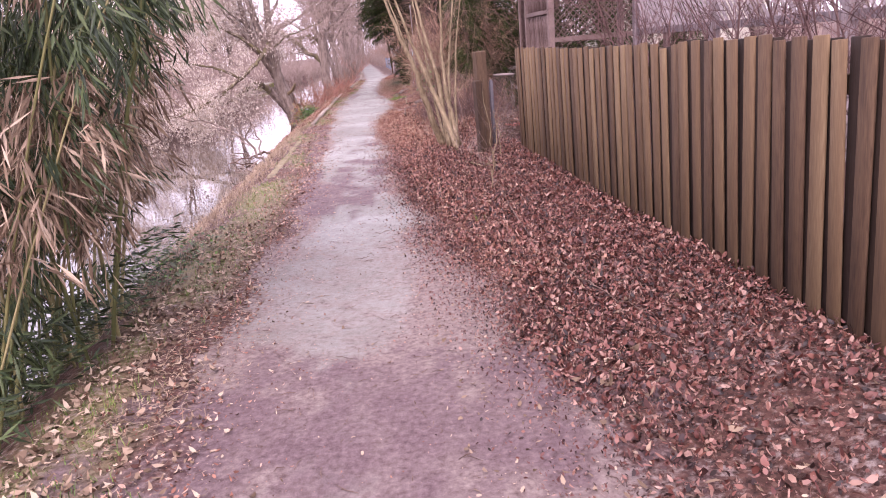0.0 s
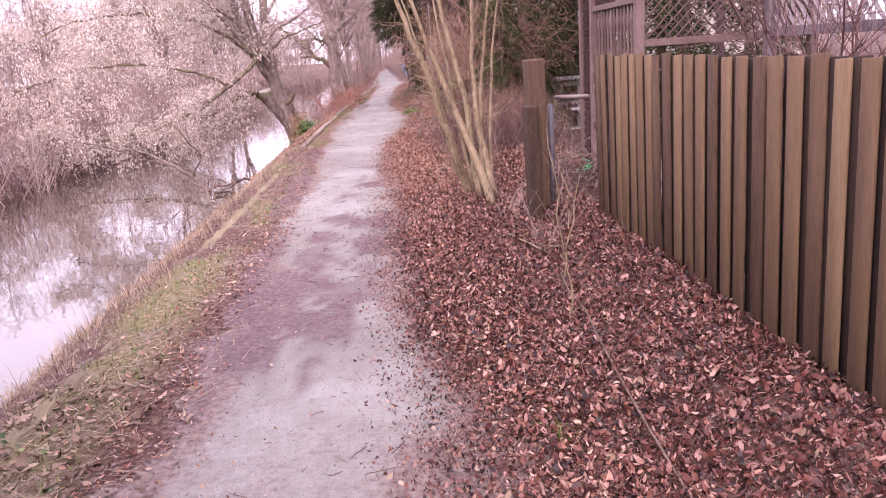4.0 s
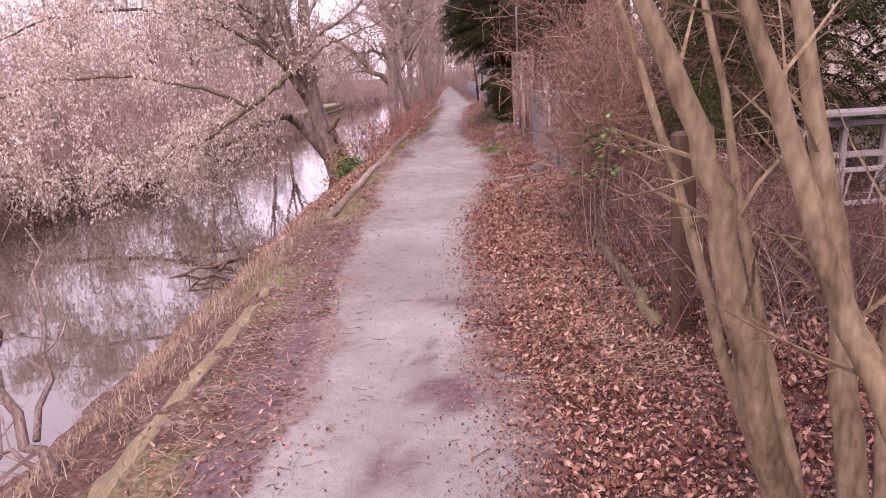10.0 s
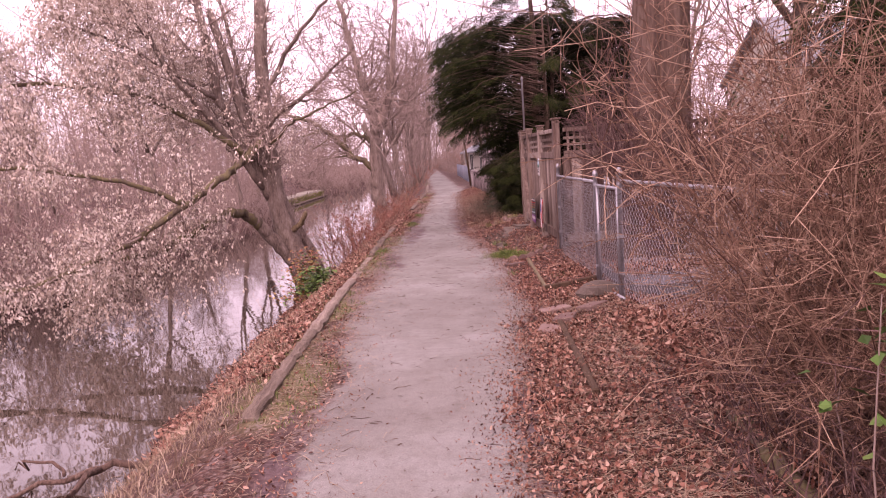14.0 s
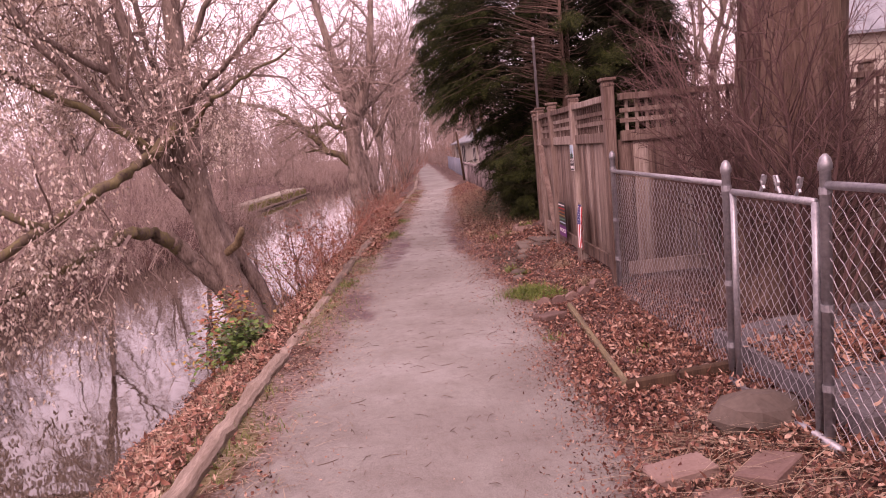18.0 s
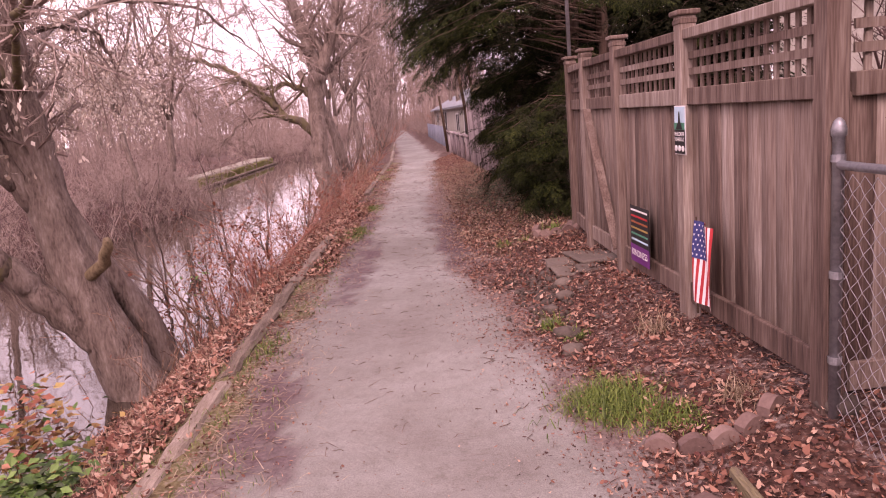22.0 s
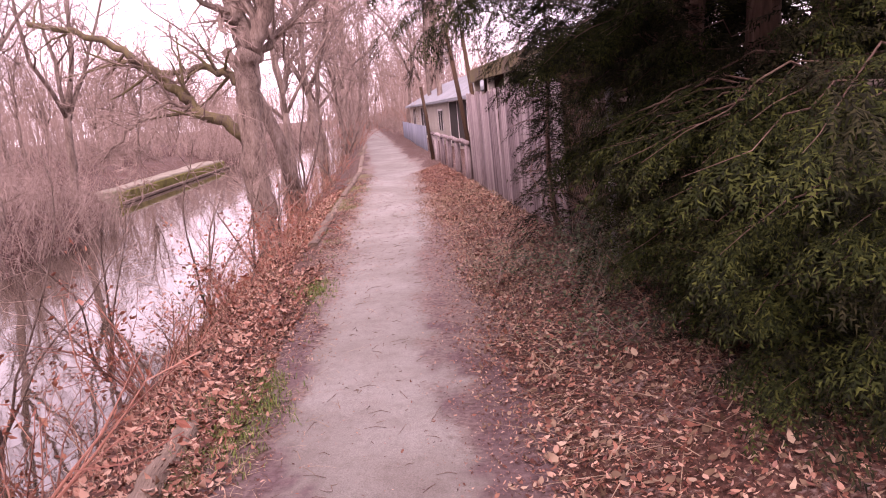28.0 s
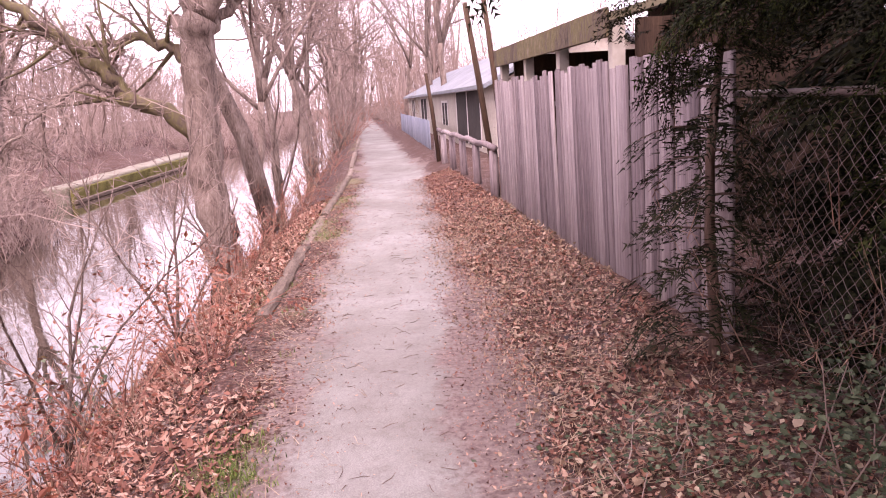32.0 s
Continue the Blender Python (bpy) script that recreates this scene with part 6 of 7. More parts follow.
ivy_patch(83, -2.75, 31.0, 160, 0.25, 1.4, ((leaf_green, 0.6), (leaf_yellow, 0.2)), "sparse green vine climbing brush by the water")
ivy_patch(84, -1.9, 36.4, 140, 0.2, 0.9, ((leaf_ivy_dark, 0.6), (leaf_yellow, 0.2)), "sparse dark vine leaves at the water's edge")
ivy_patch(85, 1.45, 15.5, 90, 0.14, 1.25, ((leaf_green, 1.0),), "broad green leaves climbing the thicket by the fence", 1.0, 0.66)
ivy_patch(86, 2.15, 33.1, 1500, 0.35, 0.5, ((leaf_ivy_dark, 1.0),), "dark ivy over the fence foot", 0.5)
ivy_patch(87, 2.0, 32.3, 1300, 0.35, 0.35, ((leaf_ivy_dark, 1.0),), "dark ivy over leaf litter", 0.45)
ivy_patch(88, 1.75, 31.4, 500, 0.3, 0.25, ((leaf_ivy_dark, 1.0),), "grey-green ground plants beside the path", 0.45)
ivy_patch(89, 1.6, 33.6, 600, 0.3, 0.3, ((leaf_ivy_dark, 0.8), (straw, 0.4)), "grey-green weeds beside the path", 0.45)


# ---- large canal-side trees further on ----
def big_tree():
    rng = random.Random(91)
    t = thing("big_tree", "large grey canal-side tree with a crooked limb reaching over the water", "tree")
    tw, ends = Bag(), []
    spec = dict(SPEC_LIMB, kids=(10, 9, 8), levels=3, fine=2, up=0.02, ratio=(0.28, 0.52), rmin=0.0065, wob=0.2)
    limbs = []
    limbs.append(([(-1.7, 42.0, -1.2), (-1.8, 42.0, -0.5), (-1.88, 42.0, 0.4), (-1.88, 42.0, 1.4), (-1.84, 42.0, 2.3), (-1.7, 42.0, 3.0)], 0.27, 0.23, bark_grey))
    limbs.append(([(-1.95, 42.0, 1.35), (-2.25, 41.9, 1.62), (-2.83, 41.8, 1.96), (-3.15, 41.7, 2.4), (-3.48, 41.6, 2.78), (-4.2, 41.5, 3.35), (-5.4, 41.3, 3.7)], 0.13, 0.05, bark_moss))
    limbs.append(([(-1.85, 42.0, 2.25), (-2.2, 42.2, 2.6), (-2.62, 42.3, 2.81), (-3.4, 42.5, 2.75), (-4.4, 42.6, 3.1)], 0.1, 0.035, bark_moss))
    limbs.append(([(-2.83, 41.8, 1.98), (-3.3, 41.6, 2.15), (-3.9, 41.4, 1.75), (-4.5, 41.3, 1.2)], 0.045, 0.015, bark_grey))
    limbs.append(([(-1.7, 42.0, 3.0), (-1.9, 42.1, 3.8), (-2.3, 42.3, 5.2), (-2.9, 42.5, 8.0)], 0.22, 0.08, bark_grey))
    limbs.append(([(-1.7, 42.0, 3.0), (-1.35, 42.0, 3.6), (-1.0, 42.0, 4.8), (-0.6, 42.2, 8.0)], 0.2, 0.07, bark_grey))
    limbs.append(([(-1.78, 42.0, 2.7), (-1.3, 42.4, 3.2), (-0.5, 42.9, 3.9), (0.6, 43.4, 4.6)], 0.1, 0.03, bark_grey))
    for pts, r0, r1, bark in limbs:
        w = Bag()
        line = bend(pts, rng, 0.03, 5)
        rad = [(r0 + (r1 - r0) * i / (len(line) - 1)) * (1 + 0.02 * math.sin(i * 2.1)) for i in range(len(line))]
        w.tube(line, rad, 16, rough=0.04)
        part("trunk" if r0 > 0.25 else "limb", w, bark, t, smooth=True)
        if r0 > 0.25:
            continue
        ww = Bag()
        sprout(ww, tw, line, rad, 0, 3.4, rng, spec, ends, start=0.2, count=15)
        part("branchwork", ww, bark, t, kind="stuff")
    part("twig_growth", tw, twig_brown, t, "bare twigs", kind="stuff")
    b = Bag()
    b.tube([Vector((-1.2, 43.2, -0.4)), Vector((-1.5, 43.3, 1.2)), Vector((-1.95, 43.4, 2.4)), Vector((-2.4, 43.4, 3.2))], [0.16, 0.15, 0.13, 0.1], 9)
    solid("dead_tree", b, bark_grey, "slanting dead tree propped behind the big tree", "tree", smooth=True)


big_tree()

rt = random.Random(101)
variants = [bare_tree(200 + i, h, r, "bare grey winter tree", (0, 0, 0), spec=dict(SPEC_TREE, kids=(11, 8, 7, 6), ratio=(0.3, 0.6), wob=0.17, rmin=0.009)) for i, (h, r) in enumerate(((11, 0.13), (13, 0.16), (9, 0.1), (12, 0.12)))]
young = [bare_tree(220 + i, h, r, "slender bare young tree", (0, 0, 0), spec=dict(SPEC_TREE, seg=0.4, kids=(10, 8, 6), levels=3, fine=2, ratio=(0.25, 0.5), rmin=0.006, wob=0.18), fork=0.12) for i, (h, r) in enumerate(((6, 0.06), (7, 0.07), (5, 0.05)))]
used = set()


def plant(kind, x, y, s=1.0, group="", label="", category=""):
    z = max(on_land(x, y), WATER) - 0.02
    m = pose(x, y, z, rt.gauss(0, 2.5), rt.gauss(0, 2.5), rt.uniform(0, 360))
    if kind not in used:
        used.add(kind)
        kind.matrix_basis = m @ Matrix.Diagonal((s, s, s, 1))
        ob = kind
    else:
        ob = copy_thing(kind, m)
        ob.scale = (s, s, s)
    return tagged(ob, label, category, group)


# far bank wood
for row, (dx, n) in enumerate(((11.5, 20), (15, 14), (19, 14), (25, 12))):
    for k in range(n):
        y = -4 + k * (128 / n) + rt.uniform(-2, 2)
        x = float(edge_x(y)) - dx - rt.uniform(0, 2.2)
        plant(rt.choice(variants if row > 0 else young), x, y, rt.uniform(0.5, 0.8) * (1 if row else 0.8), "far bank wood")
# near bank trees beyond the big tree
for x, y, s in ((-1.2, 53.5, 1.35), (-1.6, 61, 1.0), (-0.6, 69, 1.1), (0.0, 83, 1.2), (0.9, 105, 1.2), (2.0, 132, 1.3)):
    plant(rt.choice(variants), x, y, s, "towpath trees", "bare grey tree on the canal bank")
for k in range(15):
    y = 45 + k * 4.6 + rt.uniform(-0.7, 0.7)
    if 40.8 < y < 43.2:
        continue
    plant(rt.choice(young), float(edge_x(y)) - rt.uniform(0.6, 1.5), y, rt.uniform(0.6, 1.1), "bank saplings", "slender bare sapling on the canal bank")
for x, y, s in ((-2.6, 32.6, 0.5), (-2.2, 34.0, 0.4), (-3.0, 30.6, 0.42), (-1.7, 35.6, 0.42), (-1.5, 37.5, 0.5), (-1.3, 39.5, 0.5)):
    plant(rt.choice(young), x, y, s, "bank saplings", "slender bare sapling on the canal bank")
# tall trees arching behind the big tree
for x, y, s in ((-2.2, 48.5, 1.0), (-2.6, 57.0, 1.1), (-1.6, 65.0, 1.2), (3.9, 60.0, 1.1), (4.4, 69.0, 1.1), (-0.6, 75.0, 1.2), (3.6, 80.0, 1.1), (-7.8, 44.0, 0.8), (-9.0, 38.0, 0.75), (-8.6, 50.0, 0.8)):
    plant(rt.choice(variants), x, y, s, "towpath trees", "bare grey tree on the canal bank")
# right hand side trees
for x, y, s in ((6, 8, 0.9), (7.5, 13, 1.0), (9, 18, 1.0), (11, 24, 1.1), (8, 29, 1.0), (9, 38, 0.9), (13, 50, 1.1), (6, 88, 1.0), (7, 100, 1.1), (6.5, 112, 1.1), (8, 125, 1.2), (5.5, 140, 1.2), (9, 3, 1.0), (6.5, -2, 1.0), (7, 94, 1.0)):
    plant(rt.choice(variants), x, y, s, "garden trees", "bare tree beyond the garden fences")


# ---- yard trunk with shaggy bark ----
def yard_trunk():
    rng = random.Random(111)
    t = thing("yard_tree", "broad red-brown trunk with furrowed shaggy bark behind the chain-link fence", "tree", (3.2, 23.2, 0.1))
    w = Bag()
    n, m = 30, 26
    for j in range(m + 1):
        z = -0.2 + j * 0.32
        r = 0.45 * (1 + 0.4 * math.exp(-max(0, z) * 3)) * (1 - 0.018 * j)
        for i in range(n):
            a = 6.2832 * i / n
            rr = r * (1 + 0.06 * math.sin(i * 2.6 + 0.4 * math.sin(j * 0.7)) + rng.uniform(-0.025, 0.025))
            w.v.append(Vector((math.cos(a) * rr + 0.01 * j, math.sin(a) * rr, z)))
    for j in range(m):
        for i in range(n):
            a, b = j * n + i, j * n + (i + 1) % n
            w.f.append((a, b, b + n, a + n))
    part("trunk", w, bark_red, t, smooth=True)
    tw, ww = Bag(), Bag()
    line = [Vector((0.0, 0, z)) for z in (4, 5, 6, 7, 8)]
    sprout(ww, tw, line, [0.3, 0.26, 0.22, 0.2, 0.16], 0, 5, rng, SPEC_TREE, start=0.0, count=10)
    part("limb", ww, bark_red, t)
    part("twig_growth", tw, twig_brown, t, kind="stuff")


yard_trunk()

# ---- evergreens ----
def spray_pattern(rng):
    """Needles of one flat spray of unit length: points of triangles along x, spread in y, arched in z."""
    tri = []

    def row(p, d, length, step):
        n = max(2, int(length / step))
        for i in range(n):
            o = p + d * (length * (i + 0.5) / n)
            for sg in (1, -1):
                side = np.array((-d[1], d[0], 0)) * sg
                e = d * rng.uniform(0.5, 0.9) + side * 0.7 + np.array((0, 0, rng.uniform(-0.55, 0.35)))
                ln = 0.11 * rng.uniform(0.75, 1.2) * (1 - 0.35 * i / n)
                w = d * 0.022
                tri.append((o - w, o + w, o + e * ln))

    x_axis = np.array((1.0, 0.0, 0.0))
    row(np.zeros(3), x_axis, 1.0, 0.06)
    for k in range(8):
        f = 0.08 + 0.1 * k
        a = radians(rng.uniform(38, 58)) * (1 if k % 2 else -1)
        row(x_axis * f, np.array((math.cos(a), math.sin(a), rng.uniform(-0.25, 0.05))), (0.5 * (1 - f) + 0.16) * rng.uniform(0.8, 1.15), 0.068)
    t = np.array(tri).reshape(-1, 3)
    t[:, 2] -= 0.22 * t[:, 0] ** 2 + 0.3 * t[:, 1] ** 2
    return t


def yew(seed, name, label, at, boughs, target, sprays=15, size=(0.16, 0.3), low=0.3, trunk_h=5.0, trunk_r=0.1, inner=0.35):
    """Boughs from a hidden trunk out to target(rng) points, hung with flat needle sprays."""
    rng = random.Random(seed)
    shapes = [spray_pattern(rng) for _ in range(5)]
    wood = Bag()
    light, dark = [], []
    base = Vector(at)
    trunk = bend([(0, 0, -0.2), (0.05, 0.05, trunk_h * 0.5), (0, 0, trunk_h)], rng, 0.03)
    wood.tube(trunk, [max(0.012, trunk_r * (1 - 0.9 * i / (len(trunk) - 1))) for i in range(len(trunk))], 8)

    def hang(o, d, tip):
        up = (Vector((0, 0, 1)) + rvec(rng, 0.22)).normalized()
        side = up.cross(d).normalized()
        nrm = d.cross(side)
        sz = rng.uniform(*size)
        m = np.array((d * sz, side * sz * rng.uniform(0.8, 1.1), nrm * sz))
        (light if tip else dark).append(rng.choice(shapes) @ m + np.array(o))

    for k in range(boughs):
        end = Vector(target(rng)) - base
        start = Vector((0, 0, max(0.15, end.z - rng.uniform(-0.25, 0.55) * min(1.0, end.xy.length))))
        span = (end - start).length
        mid = start.lerp(end, 0.55) + Vector((0, 0, 0.1 * span)) + rvec(rng, 0.05)
        line = [start.lerp(mid, c / 4) for c in range(4)] + [mid.lerp(end, c / 4) - Vector((0, 0, 0.06 * span * (c / 4) ** 2)) for c in range(5)]
        line = [line[0]] + [q + rvec(rng, 0.025) for q in line[1:]]
        r0 = 0.006 + 0.003 * span
        wood.tube(line, [r0 * (1 - 0.11 * c) for c in range(len(line))], 4, cap=False)
        n = max(4, int(sprays * span / 1.4))
        for j in range(n):
            f = low + (1 - low) * (j + rng.random()) / n
            u = f * (len(line) - 1)
            i = min(int(u), len(line) - 2)
            o = line[i].lerp(line[i + 1], u - i)
            along = (line[i + 1] - line[i]).normalized()
            flat = along.cross(Vector((0, 0, 1))).normalized() * (1 if j % 2 else -1)
            d = (along * rng.uniform(0.5, 1.0) + flat * rng.uniform(0.2, 1.0) * (1.1 - 0.6 * f) + Vector((0, 0, rng.uniform(-0.5, 0.05)))).normalized()
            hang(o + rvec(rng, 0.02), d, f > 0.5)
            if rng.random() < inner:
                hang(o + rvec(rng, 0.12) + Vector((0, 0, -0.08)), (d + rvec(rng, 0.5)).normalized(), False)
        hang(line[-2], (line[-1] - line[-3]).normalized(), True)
    ob = thing(name, label, "tree", at, "evergreens")
    part("trunk", wood, bark_red, ob, smooth=True, kind="stuff")
    # inner sprays get the darker needles: the yew's inner shade painted in
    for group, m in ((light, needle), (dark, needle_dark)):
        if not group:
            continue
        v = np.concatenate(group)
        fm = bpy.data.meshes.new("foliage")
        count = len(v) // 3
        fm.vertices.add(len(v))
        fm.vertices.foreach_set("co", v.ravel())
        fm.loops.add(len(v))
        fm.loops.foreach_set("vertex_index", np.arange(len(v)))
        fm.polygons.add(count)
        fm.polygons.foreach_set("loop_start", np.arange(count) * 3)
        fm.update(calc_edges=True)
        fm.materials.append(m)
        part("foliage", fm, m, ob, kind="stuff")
    return ob


def yew_face(z):
    """How near the path the yew wall comes at height z."""
    return float(np.interp(z, [0.05, 0.4, 0.7, 1.2, 1.65, 2.1, 3.0, 4.4], [2.0, 1.62, 1.32, 1.2, 1.12, 0.5, 0.05, 0.15]))


def near_yew(rng):
    z = rng.choice((0.22, 0.5, 0.8, 1.1, 1.42)) + rng.gauss(0, 0.04) if rng.random() < 0.68 else rng.uniform(2.2, 4.6)
    y = rng.uniform(29.35, 31.9)
    x = yew_face(z) + (0.28 if z < 1.3 else 0.15) + 0.25 * max(0.0, 29.8 - y) / 0.45 + rng.uniform(0, 0.75) + (0.25 * (y - 30.9) if z < 1.4 and y > 30.9 else 0)
    return x, y, z


def far_yew(rng):
    z = rng.uniform(1.5, 4.8)
    y = rng.uniform(31.2, 33.9)
    return yew_face(z) + (0.55 if z < 2.2 else 0.25) + rng.uniform(0, 0.9), y, z


def back_yew(rng):
    a = rng.uniform(0, 6.283)
    return 3.4 + 1.3 * math.cos(a), 32.0 + 2.4 * math.sin(a), rng.uniform(0.4, 5.2)


# Bough ends of a crown added above the view to shade the lower yews.
def shade_crown(rng):
    a = rng.uniform(0, 6.283)
    z = rng.uniform(4.2, 7.6)
    r = (7.9 - z) * 0.45 * rng.uniform(0.4, 1)
    return 2.9 + r * math.cos(a), 31.9 + 1.35 * r * math.sin(a), z


yew(301, "yew_tree", "dark green yew with layered sprays hanging over the path edge", (2.95, 30.3, 0.1), 200, near_yew, 10, size=(0.2, 0.36), trunk_h=4.8)
yew(302, "yew_tree", "dark green yew reaching high over the chain-link fence", (3.05, 33.0, 0.1), 120, far_yew, 14, trunk_h=5.0)
yew(303, "yew_tree", "deep green yew filling the garden corner behind the fence", (3.4, 32.0, 0.1), 90, back_yew, 13, size=(0.25, 0.42), trunk_h=5.4, inner=0.6)
yew(307, "yew_tree", "dark yew crown added high overhead to shade the boughs below", (2.95, 31.9, 0.1), 30, shade_crown, 14, size=(0.3, 0.5), low=0.15, trunk_h=7.6, trunk_r=0.14, inner=0.5)
evergreen(304, "hemlock_sapling", "young drooping evergreen against the grey board fence", (2.15, 34.35, 0.15), 3.0, 0.5, 0.035, 0.08, needle_dark, 70, "evergreens", sprays=13, top=0.5, droop=0.2, size=0.045)
back_evergreen = evergreen(305, "yew_tree", "dark evergreen behind the grey board fence", (3.8, 34.4, 0.1), 5.5, 1.6, 0.1, 0.03, needle_dark, 150, "evergreens", sprays=20, top=0.7, droop=0.15, size=0.075, slim=0.3, split=2)
spruce = evergreen(306, "spruce_tree", "dark green drooping spruce in the garden behind the thicket", (3.4, 18.0, 0.1), 8.0, 1.7, 0.12, 0.1, needle, 110, "evergreens", sprays=20, top=0.3, droop=0.34, size=0.07)
for x, y, s, rz in ((3.05, 16.9, 0.72, 20), (2.95, 17.7, 0.55, 140), (2.35, 15.6, 0.52, 250), (4.5, 19.3, 0.9, 100), (5.7, 20.4, 1.0, 10), (5.4, 15.5, 1.0, 70), (6.8, 20.0, 1.1, 160), (5.0, 21.4, 0.9, 230), (7.6, 16.8, 1.1, 300)):
    o = copy_thing(spruce, pose(x, y, 0.1, 0, 0, rz))
    o.scale = (s, s, s)


for x, y, s, rz in ((4.4, 30.6, 0.8, 40), (5.0, 32.6, 0.9, 200)):
    o = copy_thing(back_evergreen, pose(x, y, 0.1, 0, 0, rz))
    o.scale = (s, s, s)

# ---- thickets ----
forsythia = [bush(400 + i, "thicket_shrub", "dense arching orange-brown twiggy shrub along the garden fence", twig_orange, 44, 0.34, 2.3, 0.0045, 0.3, dict(SPEC_BUSH, kids=(20, 7), ratio=(0.14, 0.36), angle=(30, 85), wob=0.3, rmin=0.0017, start=0.12), lean=(-0.02, 0), solo=10) for i in range(3)]
for x, y, s in ((1.9, 16.5, 0.95), (1.95, 16.7, 1.0), (2.05, 16.45, 1.1), (2.2, 16.75, 1.2), (1.9, 16.2, 0.75), (1.95, 15.9, 0.42), (2.05, 15.2, 0.4), (2.15, 16.2, 0.5), (1.9, 14.5, 0.36), (2.2, 14.4, 0.42), (2.0, 13.9, 0.34), (2.3, 15.3, 0.45)):
    plant(rt.choice(forsythia), x, y, s, "garden thicket")
lilac = bush(410, "bare_shrub", "tall bare grey shrub behind the chain-link fence", twig_plum, 11, 0.2, 2.9, 0.012, 0.24, dict(SPEC_BUSH, kids=(20, 9), ratio=(0.2, 0.36), rmin=0.0024), at=(2.8, 23.35, 0.15), group="garden shrubs", solo=9)
for x, y, s in ((2.95, 22.5, 0.9), (3.9, 23.4, 0.9), (3.5, 25.0, 0.85), (2.95, 23.0, 0.85), (2.7, 21.95, 0.85)):
    o = copy_thing(lilac, pose(x, y, 0.15, 0, 0, rt.uniform(0, 360)))
    o.scale = (s, s, s)
brush = [bush(420 + i, "bank_brush", "thin bare brown brush on the canal bank", twig_orange if i % 2 else twig_red, 7, 0.25, 1.25, 0.008, 0.45, dict(SPEC_BUSH, kids=(5, 2), rmin=0.003), leaves=leaf_red, leaf_count=40, leaf_size=0.05, solo=5) for i in range(4)]
gatebrush = bush(425, "bank_brush", "thin bare brambles round the gate posts", twig_brown, 7, 0.2, 1.3, 0.006, 0.45, dict(SPEC_BUSH, kids=(5, 3), rmin=0.0022), solo=4)
redbrush = [bush(430 + i, "red_shrub", "red-stemmed shrub with a few russet leaves on the bank", twig_red, 8, 0.18, 1.15, 0.006, 0.55, dict(SPEC_BUSH, kids=(4, 2)), leaves=leaf_red, leaf_count=220, leaf_size=0.06, solo=6) for i in range(2)]
for k in range(40):
    y = 25.2 + k * 0.78 + rt.uniform(-0.3, 0.3)
    if (35.0 < y < 38.6 and k % 3) or y < 28.2 or (28.0 < y < 33.5 and k % 2):
        continue
    plant(rt.choice(brush), float(edge_x(y)) - rt.uniform(0.75, 1.75), y, rt.uniform(0.45, 0.85) if y < 37 else rt.uniform(0.6, 1.05), "canal bank brush")
for x, y, s in ((-0.75, 35.95, 0.75), (-1.25, 35.4, 0.9), (-1.55, 29.4, 0.9), (-1.0, 36.3, 0.7), (-1.6, 33.2, 1.0), (-2.0, 32.0, 0.9), (-1.7, 30.2, 1.0), (-2.2, 29.0, 0.9), (-1.15, 34.6, 0.6)):
    plant(rt.choice(redbrush), x, y, s, "red bank shrubs")
for x, y, s in ((-1.6, 29.8, 1.1), (-1.9, 29.0, 1.1)):
    plant(rt.choice(brush), x, y, s, "canal bank brush")
for k in range(16):
    y = 28.5 + k * 1.1 + rt.uniform(-0.3, 0.3)
    plant(rt.choice(redbrush), float(edge_x(y)) - rt.uniform(0.6, 1.7), y, rt.uniform(0.5, 0.95), "red bank shrubs")
for k in range(40):
    y = 62 + k * 2.4
    side = 1 if k % 2 else -1
    x = float(edge_x(y)) + (3.4 + rt.uniform(0, 2.0) if side > 0 else -rt.uniform(0.4, 1.4))
    plant(rt.choice(brush), x, y, rt.uniform(1.2, 2.0), "far verge brush")


def wild_brush(name, seed, spots, material, label, tall=(0.8, 2.2), shoots=7, thick=0.011):
    """A mass of fine twigs, each shoot with side twigs."""
    rng = random.Random(seed)
    w = Bag()
    for x, y in spots(rng):
        z = max(on_land(x, y), WATER) - 0.05
        h0 = rng.uniform(*tall)
        for k in range(shoots):
            a = rng.uniform(0, 6.283)
            p = Vector((x + rng.gauss(0, 0.2), y + rng.gauss(0, 0.2), z))
            d = Vector((math.cos(a) * 0.6, math.sin(a) * 0.6, 1)).normalized()
            h = h0 * rng.uniform(0.5, 1.1)
            q = p + d * h + rvec(rng, 0.1 * h)
            w.spike(p, q, thick)
            for j in range(9):
                o = p.lerp(q, rng.uniform(0.15, 0.95))
                e = (d * 0.35 + rvec(rng, 0.6)).normalized() * (h * rng.uniform(0.12, 0.36))
                w.spike(o, o + e, thick * 0.55)
    solid(name, w, material, label, "brush", kind="stuff")


def far_edge(rng):
    for k in range(1500):
        y = rng.uniform(0, 150)
        b = 2.6 * float(smooth(46, 53, y) * (1 - smooth(74, 80, y)))
        if 53 < y < 73 and b > 2 and rng.random() < 0.75:
            continue
        yield float(edge_x(y)) - 6.5 - b - (3.0 if 53 < y < 73 else 0) - abs(rng.gauss(0, 2.2)), y


def bank_mass(rng):
    for k in range(120):
        y = rng.uniform(26, 44) if rng.random() < 0.6 else rng.uniform(44, 75)
        yield float(edge_x(y)) - rng.uniform(0.3, 1.7), y


def end_mass(rng):
    for k in range(760):
        y = rng.uniform(70, 190)
        if k < 160:
            yield rng.uniform(-3, 9), rng.uniform(104, 118)
            continue
        if rng.random() < 0.5:
            yield float(path_right(y)) + 0.8 + abs(rng.gauss(0, 3.5)), y
        else:
            yield float(edge_x(y)) - rng.uniform(0.2, 1.8), y


